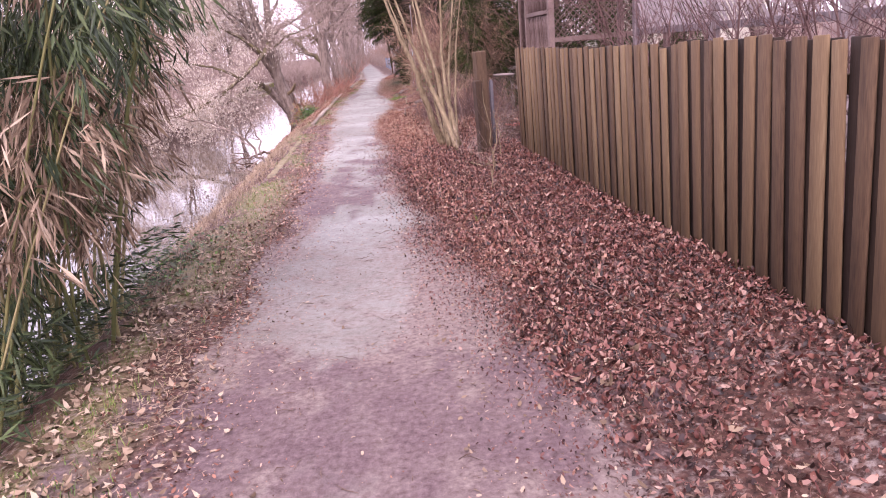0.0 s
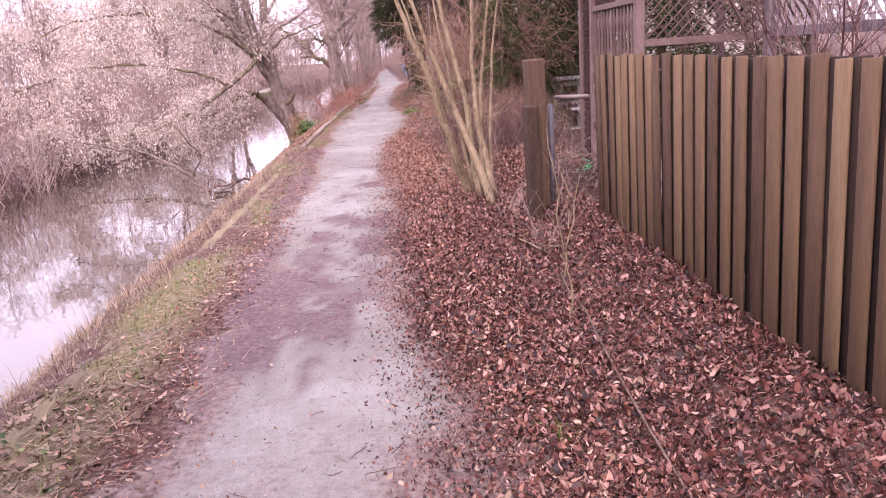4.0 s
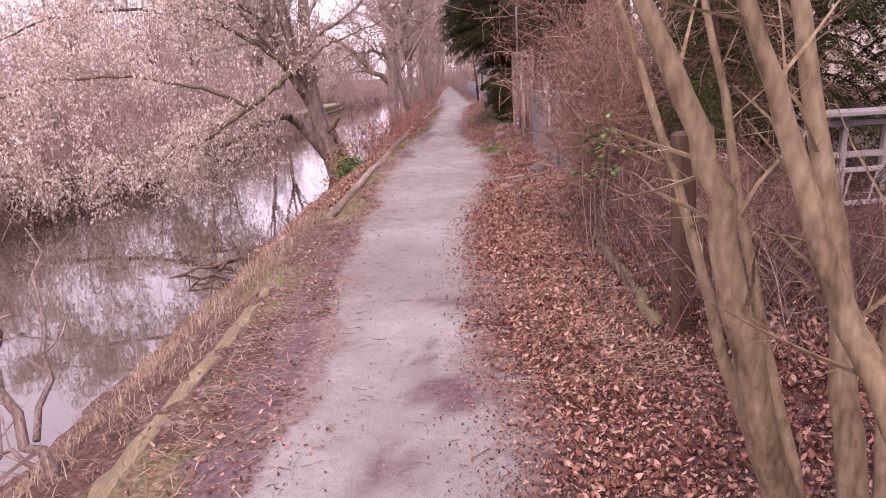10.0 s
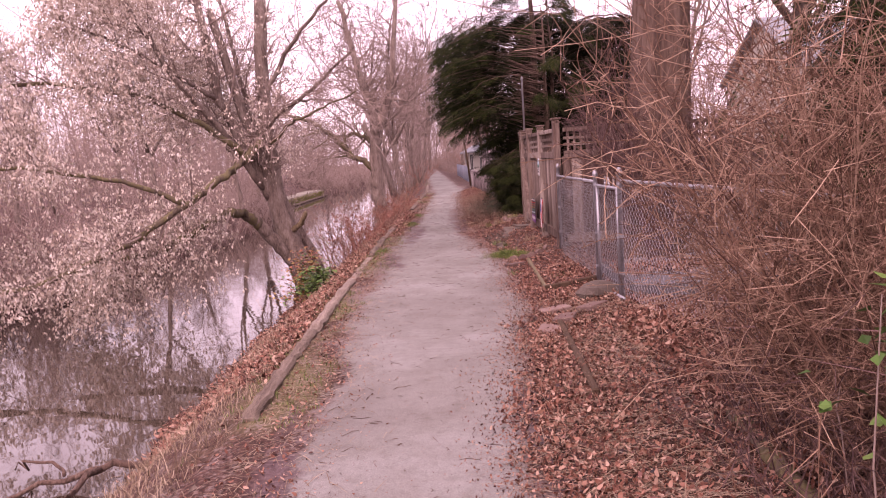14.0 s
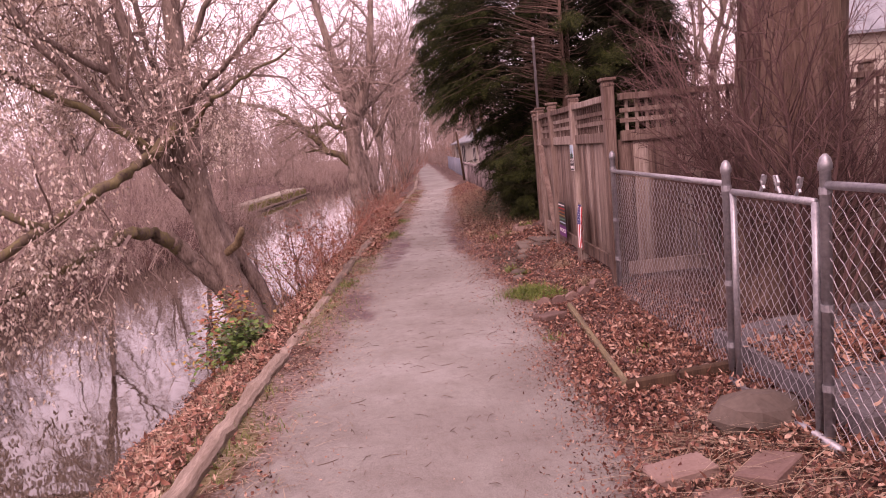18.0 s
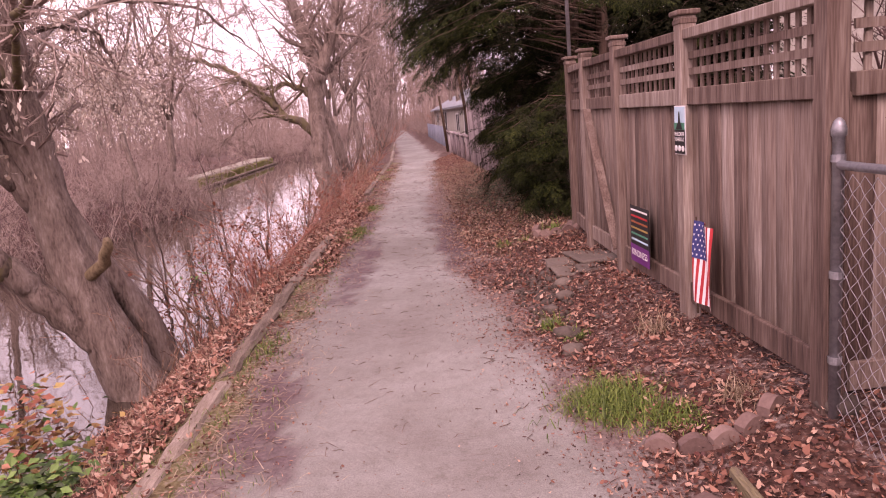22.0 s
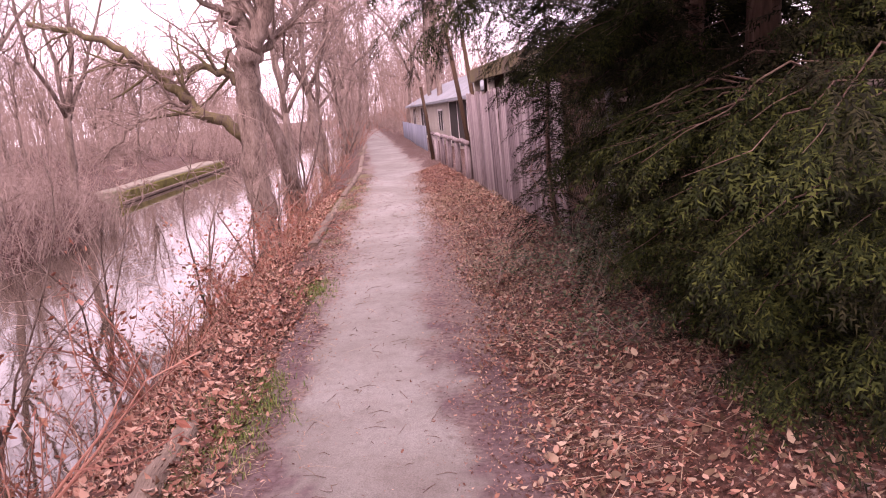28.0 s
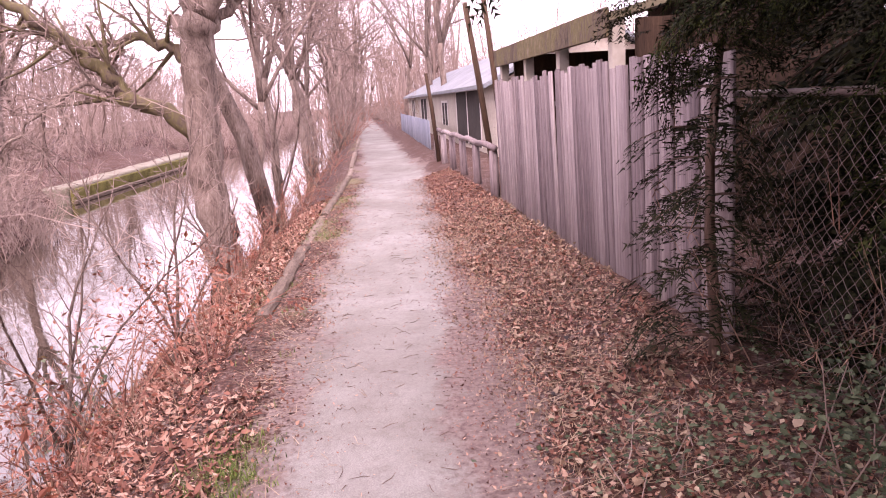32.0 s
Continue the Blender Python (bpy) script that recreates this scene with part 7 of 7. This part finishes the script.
def tangle(rng):
    for k in range(190):
        yield rng.uniform(1.62, 2.6), rng.uniform(13.0, 17.1)


def undergrowth(rng):
    for k in range(60):
        yield rng.uniform(2.5, 3.2), rng.uniform(31.2, 34.6)


def draped_vines():
    """Pale dead vines looping over the brambles."""
    rng = random.Random(508)
    t = thing("dead_vines", "pale dead vines draped over dark brambles and an old post", "vine", (1.78, 15.0, 0.1))
    for k in range(46):
        y = rng.uniform(-1.5, 2.2)
        x = rng.uniform(-0.15, 0.5)
        p = Vector((x, y, rng.uniform(0.35, 1.05)))
        d = Vector((rng.gauss(-0.3, 0.3), rng.gauss(0, 0.6), rng.uniform(-0.2, 0.5))).normalized()
        pts = [p]
        for i in range(9):
            d = (d + rvec(rng, 0.22) + Vector((0, 0, -0.32))).normalized()
            q = pts[-1] + d * rng.uniform(0.06, 0.11)
            if q.z < 0.03:
                break
            pts.append(q)
        if len(pts) < 3:
            continue
        b = Bag()
        b.tube(pts, [0.0035 * (1 - 0.06 * i) for i in range(len(pts))], 4, cap=False)
        part("vine", b, twig_brown, t)


draped_vines()
wild_brush("bramble_tangle", 505, tangle, twig_plum, "dense tangle of dark brown brambles along the yard edge", (0.5, 1.15), 8, 0.0042)
wild_brush("bramble_tangle", 506, tangle, twig_orange, "orange-brown dead stems among the brambles", (0.4, 1.25), 2, 0.004)
wild_brush("fence_undergrowth", 507, undergrowth, twig_orange, "brown dead undergrowth behind the rusty chain-link fence", (0.4, 1.3), 4, 0.005)
wild_brush("far_brush", 501, far_edge, twig_brown, "hazy bare brush down to the far water's edge", (0.6, 1.9))
wild_brush("far_brush", 502, far_edge, twig_plum, "plum-brown bare brush down to the far water's edge", (0.5, 1.3), 4)
wild_brush("bank_thicket", 503, bank_mass, twig_orange, "fine reddish brush and brambles on the canal bank", (0.25, 0.8), 3, 0.005)
wild_brush("verge_thicket", 504, end_mass, twig_brown, "distant bare brush beside the towpath", (1.0, 3.0))
for x, y, s in ((1.95, 10.6, 0.6), (1.42, 10.35, 0.45), (1.85, 12.9, 0.6), (1.5, 9.0, 0.45)):
    plant(gatebrush, x, y, s, "gate brush", "thin bare brambles round the gate posts")
for x, y, s in ((3.75, 1.6, 0.95), (3.8, 3.4, 1.0), (3.75, 5.2, 0.9), (3.8, 7.0, 0.95), (3.75, 8.8, 0.9)):
    o = copy_thing(lilac, pose(x, y, 0.15, 0, 0, rt.uniform(0, 360)))
    o.scale = (s, s, s)


def small_bank_tree():
    rng = random.Random(121)
    t = thing("bank_sapling", "small dead sapling bending over the water from the bank", "tree", (-1.75, 12.6, -0.3))
    w, tw = Bag(), Bag()
    for pts, r in (([(0, 0, -0.1), (-0.08, 0.1, 0.3), (-0.35, 0.3, 0.62), (-0.9, 0.4, 0.95), (-1.6, 0.3, 1.15)], 0.035), ([(-0.1, 0.1, 0.35), (-0.2, 0.5, 0.75), (-0.5, 1.0, 1.2)], 0.018), ([(-0.35, 0.3, 0.62), (-0.2, 0.1, 0.95), (-0.5, -0.2, 1.4)], 0.015), ([(0, 0.3, -0.2), (-0.5, 0.5, 0.1), (-1.0, 1.0, 0.0)], 0.02)):
        line = bend(pts, rng, 0.03, 4)
        rad = [r * (1 - 0.75 * i / (len(line) - 1)) for i in range(len(line))]
        w.tube(line, rad, 6)
        sprout(w, tw, line, rad, 0, 1.0, rng, dict(SPEC_BUSH, fine=1, levels=2, kids=(7, 4)), start=0.25)
    part("stem", w, bark_grey, t, smooth=True)
    part("twig_growth", tw, twig_brown, t, kind="stuff")
    d = thing("dead_branch", "forked dead branch lying in the canal water", "branch", (-2.6, 19.1, WATER))
    w = Bag()
    for pts, r in (([(0.3, 0.1, 0.12), (-0.2, 0.0, 0.14), (-0.7, -0.05, 0.08), (-1.2, -0.3, -0.05)], 0.035), ([(-0.2, 0, 0.14), (-0.35, -0.5, 0.1), (-0.6, -1.0, -0.04)], 0.028), ([(-0.5, -0.03, 0.12), (-0.8, 0.1, 0.2), (-1.0, 0.15, 0.12)], 0.016)):
        line = bend(pts, rng, 0.03, 4)
        w.tube(line, [r * (1 - 0.6 * i / (len(line) - 1)) for i in range(len(line))], 7)
    part("branch", w, bark_red, d, smooth=True)


small_bank_tree()


lg = Bag()
lg.tube(bend([(-0.78, 31.5, -0.06), (-0.98, 30.7, -0.1), (-1.18, 30.0, -0.18)], random.Random(5), 0.01, 4), [0.045] * 8 + [0.03], 8)
solid("fallen_log", lg, bark_red, "dark fallen log lying along the canal bank", "log", smooth=True)


# ---- old lock wall on the far side ----
def lock_wall():
    l = thing("lock_wall", "low mossy concrete lock wall with pale top on the far bank", "wall")
    m = pose(-8.9, 54.6, -0.12, 0, 0, -1.5)
    b = Bag()
    b.box((-3.4, 0, -1.5), (0, 18, -0.22), m, bevel=0.05)
    part("wall", b, concrete_mat, l)
    b = Bag()
    b.box((0.003, 0.1, -1.5), (0.12, 17.9, -0.3), m, bevel=0.03)
    part("facing", b, moss_mat, l, "mossy green front face")
    b = Bag()
    b.box((0.3, -0.4, -0.72), (0.42, 18, -0.6), m, bevel=0.02)
    part("beam", b, timber_mat, l, "pale timber beam above the water")
    for y in (0.2, 4.5, 9, 13.5, 17.5):
        b = Bag()
        b.box((0.12, y, -1.4), (0.3, y + 0.16, -0.64), m, bevel=0.01)
        part("bracket", b, timber_mat, l)


lock_wall()


# ---- distant woods ----
def far_wood():
    rng = random.Random(151)
    spots = [(rng.uniform(-75, -20), rng.uniform(-12, 190)) for _ in range(1700)] + [(rng.uniform(-30, 50), rng.uniform(150, 230)) for _ in range(700)] + [(rng.uniform(16, 60), rng.uniform(-8, 190)) for _ in range(620)] + [(rng.uniform(-22, -10.5), rng.uniform(0, 150)) for _ in range(700)]
    for k in range(260):
        y = rng.uniform(80, 160)
        spots.append((float(path_right(y)) + 1.5 + abs(rng.gauss(0, 6)), y) if k % 2 else (float(edge_x(y)) - rng.uniform(0.3, 1.8), y))
    w = Bag()
    for x, y in spots:
        if -12.5 < x < -6 and 52 < y < 76:
            continue
        z = on_land(x, y)
        low = -22 < x < -9 and y < 150
        h = rng.uniform(2.0, 5.5) if low else rng.uniform(6, 13)
        r = rng.uniform(0.012, 0.03) if low else rng.uniform(0.04, 0.1)
        top = Vector((x + rng.gauss(0, 0.1 * h), y + rng.gauss(0, 0.1 * h), z + h))
        foot = Vector((x, y, z - 0.2))
        mid = foot.lerp(top, 0.5) + rvec(rng, 0.05 * h)
        w.tube([foot, mid, top], [r, r * 0.6, r * 0.1], 4, cap=False)
        for k in range(11):
            s = rng.uniform(0.1, 1)
            p = foot.lerp(mid, s * 2) if s < 0.5 else mid.lerp(top, s * 2 - 1)
            a = rng.uniform(0, 6.283)
            ln = h * rng.uniform(0.14, 0.34)
            q = p + Vector((math.cos(a) * ln * 0.7, math.sin(a) * ln * 0.7, ln * rng.uniform(0.2, 0.9)))
            w.spike(p, q, max(0.012, r * 0.4))
            for j in range(6):
                o = p.lerp(q, rng.uniform(0.2, 0.95))
                w.spike(o, o + ((q - p).normalized() * 0.6 + rvec(rng, 0.5)) * (ln * rng.uniform(0.25, 0.5)), max(0.008, r * 0.22))
    solid("woodland", w, twig_brown, "distant bare winter woodland", "woodland", kind="stuff")


far_wood()

# ---- loose matter on the ground ----
def right_verge(g, n):
    y = g.uniform(1.5, 10.2, n) + 2.5 * g.random(n)
    x = path_right(y) + np.where(g.random(n) < 0.86, g.uniform(0, 1, n) ** 1.1 * (2.15 - path_right(y)), -np.abs(g.normal(0, 0.2, n)))
    keep = x < 2.9
    return x[keep], y[keep]


def thicket_verge(g, n):
    y = g.uniform(10.4, 22, n) + 1.2 * g.random(n)
    x = path_right(y) + np.where(g.random(n) < 0.85, g.uniform(0, 1, n) ** 1.05 * (2.2 - path_right(y)), -np.abs(g.normal(0, 0.18, n)))
    return x, y


def under_thicket(g, n):
    return g.uniform(1.5, 2.9, n), g.uniform(12.6, 19.5, n)


def far_verge(g, n):
    y = g.uniform(22, 46, n)
    x = path_right(y) + np.where(g.random(n) < 0.8, g.uniform(0, 1, n) ** 1.1 * (2.25 - path_right(y)), -np.abs(g.normal(0, 0.22, n)))
    keep = x < 2.9
    return x[keep], y[keep]


def path_side(g, n):
    y = g.uniform(4.5, 20, n)
    return path_right(y) + 0.38 * np.abs(g.normal(0, 1, n)) + 0.05, y


def left_verge(g, n):
    y = g.uniform(1, 46, n)
    x = path_left(y) - np.where(g.random(n) < 0.75, np.abs(g.normal(0, 0.35, n)), -np.abs(g.normal(0, 0.22, n)))
    keep = x > edge_x(y) - 0.2
    return x[keep], y[keep]


def left_bank(g, n):
    y = g.uniform(19, 44, n)
    return edge_x(y) - 0.1 + np.where((y > 28.5) & (y < 35), 0.4, 0.0) - g.uniform(0.0, 1.5, n), y


def on_path(g, n):
    y = g.uniform(0.5, 42, n)
    return path_left(y) + (path_right(y) - path_left(y)) * g.random(n), y


def tread_edge(g, n):
    y = g.uniform(3.5, 17, n)
    side = np.where(g.random(n) < 0.7, np.interp(y, TREAD_Y, TREAD_R), np.interp(y, TREAD_Y, TREAD_L))
    return side + g.normal(0, 0.1, n) + 0.12 * np.abs(g.normal(0, 1, n)), y


def yard(g, n):
    return g.uniform(2.2, 6, n), g.uniform(9.5, 23.5, n)


def paving_drift(g, n):
    dense = g.random(n) < 0.8
    x = 2.05 + np.where(dense, 1.7, 3.5) * g.random(n)
    return x, np.where(dense, 21.25 + 0.16 * (x - 2) + g.normal(0, 0.2, n), g.uniform(20.35, 22, n))


def bamboo_foot(g, n):
    return -1.75 + np.abs(g.normal(0, 0.5, n)), g.uniform(2.0, 7.5, n)


def yew_verge(g, n):
    y = g.uniform(28.5, 40, n)
    return path_right(y) - 0.25 + 1.3 * g.random(n), y


def shreds(g, n):
    return 0.2 + np.abs(g.normal(0, 0.8, n)), g.uniform(1.5, 10, n)


rs = np.random.default_rng(131)
scatter_leaves("fallen_leaves", "deep russet and tan fallen leaves on the verge", leaf_litter, 125000, right_verge, 0.035, rs, 0.03, 0.95)
scatter_leaves("fallen_leaves", "tan and russet fallen leaves below the brown thicket", leaf_bank, 74000, thicket_verge, 0.034, rs, 0.025, 0.75)
scatter_leaves("fallen_leaves", "dark leaf scraps below the brown thicket", leaf_litter, 26000, thicket_verge, 0.034, rs, 0.02, 0.75)
scatter_leaves("fallen_leaves", "russet leaves drifted under the brambles", leaf_bank, 22000, under_thicket, 0.042, rs, 0.1, 0.9)
scatter_leaves("fallen_leaves", "tan and orange-brown fallen leaves in beds and along the fences", leaf_bank, 72000, far_verge, 0.036, rs, 0.02, 0.45)
scatter_leaves("fallen_leaves", "brown leaf scraps over the garden beds", leaf_litter, 26000, far_verge, 0.03, rs, 0.02, 0.45)
scatter_leaves("fallen_leaves", "paler dry leaves blown to the path's edge", leaf_bank, 27000, path_side, 0.032, rs, 0.03, 0.6)
scatter_leaves("fallen_leaves", "brown fallen leaves along the canal side verge", leaf_bank, 30000, left_verge, 0.03, rs, 0.012, 0.5)
scatter_leaves("fallen_leaves", "russet fallen leaves on the canal bank slope", leaf_bank, 85000, left_bank, 0.05, rs, 0.025)
scatter_leaves("scattered_leaves", "small brown leaf scraps gathered along the trodden grit", leaf_bank, 5000, tread_edge, 0.026, rs, 0.003)
scatter_leaves("scattered_leaves", "sparse dry leaves scattered on the trodden path", leaf_bank, 7000, on_path, 0.018, rs, 0.003)
scatter_leaves("fallen_leaves", "brown leaves over the garden yard", leaf_litter, 14000, yard, 0.06, rs, 0.02)
scatter_leaves("fallen_leaves", "brown leaves drifted over the yard asphalt", leaf_bank, 5500, paving_drift, 0.05, rs, 0.012, 0.4, least=0.236)
scatter_leaves("bamboo_litter", "pale dry bamboo leaves on the path edge", leaf_bamboo_dry, 4500, bamboo_foot, 0.05, rs, 0.012)
scatter_leaves("bamboo_litter", "pale dry shreds blown over the red leaf litter", leaf_bamboo_dry, 1800, shreds, 0.055, rs, 0.03)
scatter_leaves("fallen_leaves", "pale curled leaves on the verge before the yew", leaf_bamboo_dry, 9000, yew_verge, 0.045, rs, 0.03, 0.6)


def twig_litter():
    rng = random.Random(141)
    b = Bag()
    for k in range(3000):
        y = rng.uniform(1, 42)
        x = rng.uniform(float(edge_x(y)), 1.6)
        z = on_land(x, y) + 0.005
        a = rng.uniform(0, 3.14)
        ln = 0.015 + 0.11 * rng.random() ** 2
        d = Vector((math.cos(a), math.sin(a), 0)) * ln / 2
        p = Vector((x, y, z))
        b.tube([p - d, p + rvec(rng, 0.008) + Vector((0, 0, 0.004)), p + d], [0.0016, 0.0021, 0.0012], 3, cap=False)
    solid("fallen_twigs", b, bark_red, "small dark twigs strewn over the path", "twigs", kind="stuff")
    b = Bag()
    for k in range(5200):
        y = rng.uniform(13.0, 21) if rng.random() < 0.65 else rng.uniform(30, 41)
        x = float(path_right(y)) + rng.uniform(0.05, 1.1)
        a = rng.gauss(0, 0.7)
        d = Vector((math.cos(a) * rng.choice((1, -1)), math.sin(a), rng.uniform(0.02, 0.25))).normalized()
        b.blade(Vector((x, y, on_land(x, y) + 0.01)), d, Vector((-d.y, d.x, 0)).normalized(), rng.uniform(0.15, 0.5), 0.0055, 0.1)
    for k in range(7000):
        y = rng.uniform(3, 42)
        e = float(edge_x(y))
        x = e + 0.08 + abs(rng.gauss(0, 0.28))
        a = rng.uniform(0, 6.283)
        d = Vector((math.cos(a), math.sin(a), rng.uniform(0.02, 0.3))).normalized()
        b.blade(Vector((x, y, on_land(x, y) + 0.008)), d, Vector((-d.y, d.x, 0)).normalized(), rng.uniform(0.04, 0.2), 0.004, 0.15)
    solid("dry_grass", b, straw, "flattened dry straw along the verge", "grass", kind="stuff")
    b = Bag()
    for k in range(6500):
        y = rng.uniform(5, 42)
        x = float(edge_x(y)) - rng.uniform(0.1, 1.35)
        tuft(rng, b, x, y, on_land(x, y), 2, rng.uniform(0.1, 0.32), 0.004, 0.02, 0.7)
    for k in range(900):
        y = rng.uniform(33, 41)
        x = float(path_right(y)) + rng.uniform(0.0, 0.85)
        tuft(rng, b, x, y, on_land(x, y), 4, rng.uniform(0.08, 0.24), 0.004, 0.05, 1.0)
    for k in range(1500):
        y = rng.uniform(5, 24)
        x = float(edge_x(y)) - rng.uniform(0.15, 1.3)
        tuft(rng, b, x, y, on_land(x, y), 5, rng.uniform(0.15, 0.42), 0.0045, 0.04, 1.0)
    solid("dry_grass", b, straw, "tangled dry grass on the canal bank", "grass", kind="stuff")
    b = Bag()
    for k in range(9000):
        y = rng.uniform(2, 44)
        x = float(edge_x(y)) + rng.uniform(-0.35, 0.5)
        if rng.random() > float(green(x, y)) + (0.4 if y > 31 and rng.random() < 0.15 else 0):
            continue
        tuft(rng, b, x, y, on_land(x, y), 3, rng.uniform(0.04, 0.1), 0.004, 0.02, 0.4)
    for x, y, n in ((-0.32, 34.1, 420), (-0.45, 31.5, 420), (-0.5, 31.0, 260), (-0.75, 29.2, 160), (-0.85, 26.2, 160)):
        for k in range(n):
            xx, yy = x + rng.gauss(0, 0.1), y + rng.gauss(0, 0.22)
            tuft(rng, b, xx, yy, on_land(xx, yy), 3, rng.uniform(0.04, 0.09), 0.005, 0.015, 0.4)
    solid("grass", b, grass_mat, "patchy green grass along the timber edge", "grass", kind="stuff")


twig_litter()


def dead_canes():
    rng = random.Random(161)
    for pts, r, label in (([(1.44, 8.3), (1.33, 6.9), (1.24, 5.5), (1.27, 4.7), (1.29, 4.3), (1.36, 3.9), (1.46, 3.6)], 0.007, "long dark bramble cane lying over the leaf litter"),
                          ([(1.3, 9.6), (1.42, 9.0), (1.62, 8.7)], 0.009, "pale dead branch fallen against the gate post")):
        b = Bag()
        line = bend([(x, y, on_land(x, y) + 0.05) for x, y in pts], rng, 0.012, 4)
        b.tube(line, [r * (1 - 0.5 * i / len(line)) for i in range(len(line))], 6)
        for p in line[2::2]:
            b.spike(p, p + rvec(rng, 0.08) + Vector((0, 0, 0.06)), r * 0.5)
        solid("fallen_branch", b, bark_red if r < 0.008 else bark_tan, label, "branch", smooth=True)
    # saplings poking from the litter by the board fence
    for x, y, h in ((1.42, 8.15, 0.75), (1.55, 8.6, 0.95), (1.72, 9.2, 0.6), (1.3, 7.6, 0.4)):
        t = thing("twiggy_sapling", "thin leafless sapling rising from red leaf litter", "sapling", (x, y, on_land(x, y)), "litter saplings")
        w, tw = Bag(), Bag()
        line = bend([(0, 0, -0.05), (rng.gauss(0, 0.05), rng.gauss(0, 0.05), h * 0.5), (rng.gauss(0, 0.12), rng.gauss(0, 0.12), h)], rng, 0.012, 4)
        rad = [0.009 * (1 - 0.7 * i / (len(line) - 1)) for i in range(len(line))]
        w.tube(line, rad, 6)
        sprout(w, tw, line, rad, 0, h, rng, dict(SPEC_BUSH, kids=(6, 3), rmin=0.0018), start=0.2)
        part("stem", w, bark_tan, t, smooth=True)
        part("twig_growth", tw, bark_red, t, kind="stuff")


dead_canes()


def brush_pile():
    rng = random.Random(171)
    t = thing("brush_pile", "heap of dead dark twigs behind the gate", "twigs", (2.25, 10.75, on_land(2.25, 10.75)))
    for k in range(90):
        b = Bag()
        a = rng.uniform(0, 6.283)
        ln = rng.uniform(0.25, 0.6)
        c = Vector((rng.gauss(0, 0.2), rng.gauss(0, 0.3), 0.02 + 0.3 * rng.random() ** 1.5))
        d = Vector((math.cos(a), math.sin(a), rng.gauss(0, 0.25))).normalized() * ln / 2
        b.tube([c - d, c + rvec(rng, 0.03), c + d], [0.007, 0.006, 0.003], 4, cap=False)
        part("twig", b, bark_red, t)


brush_pile()
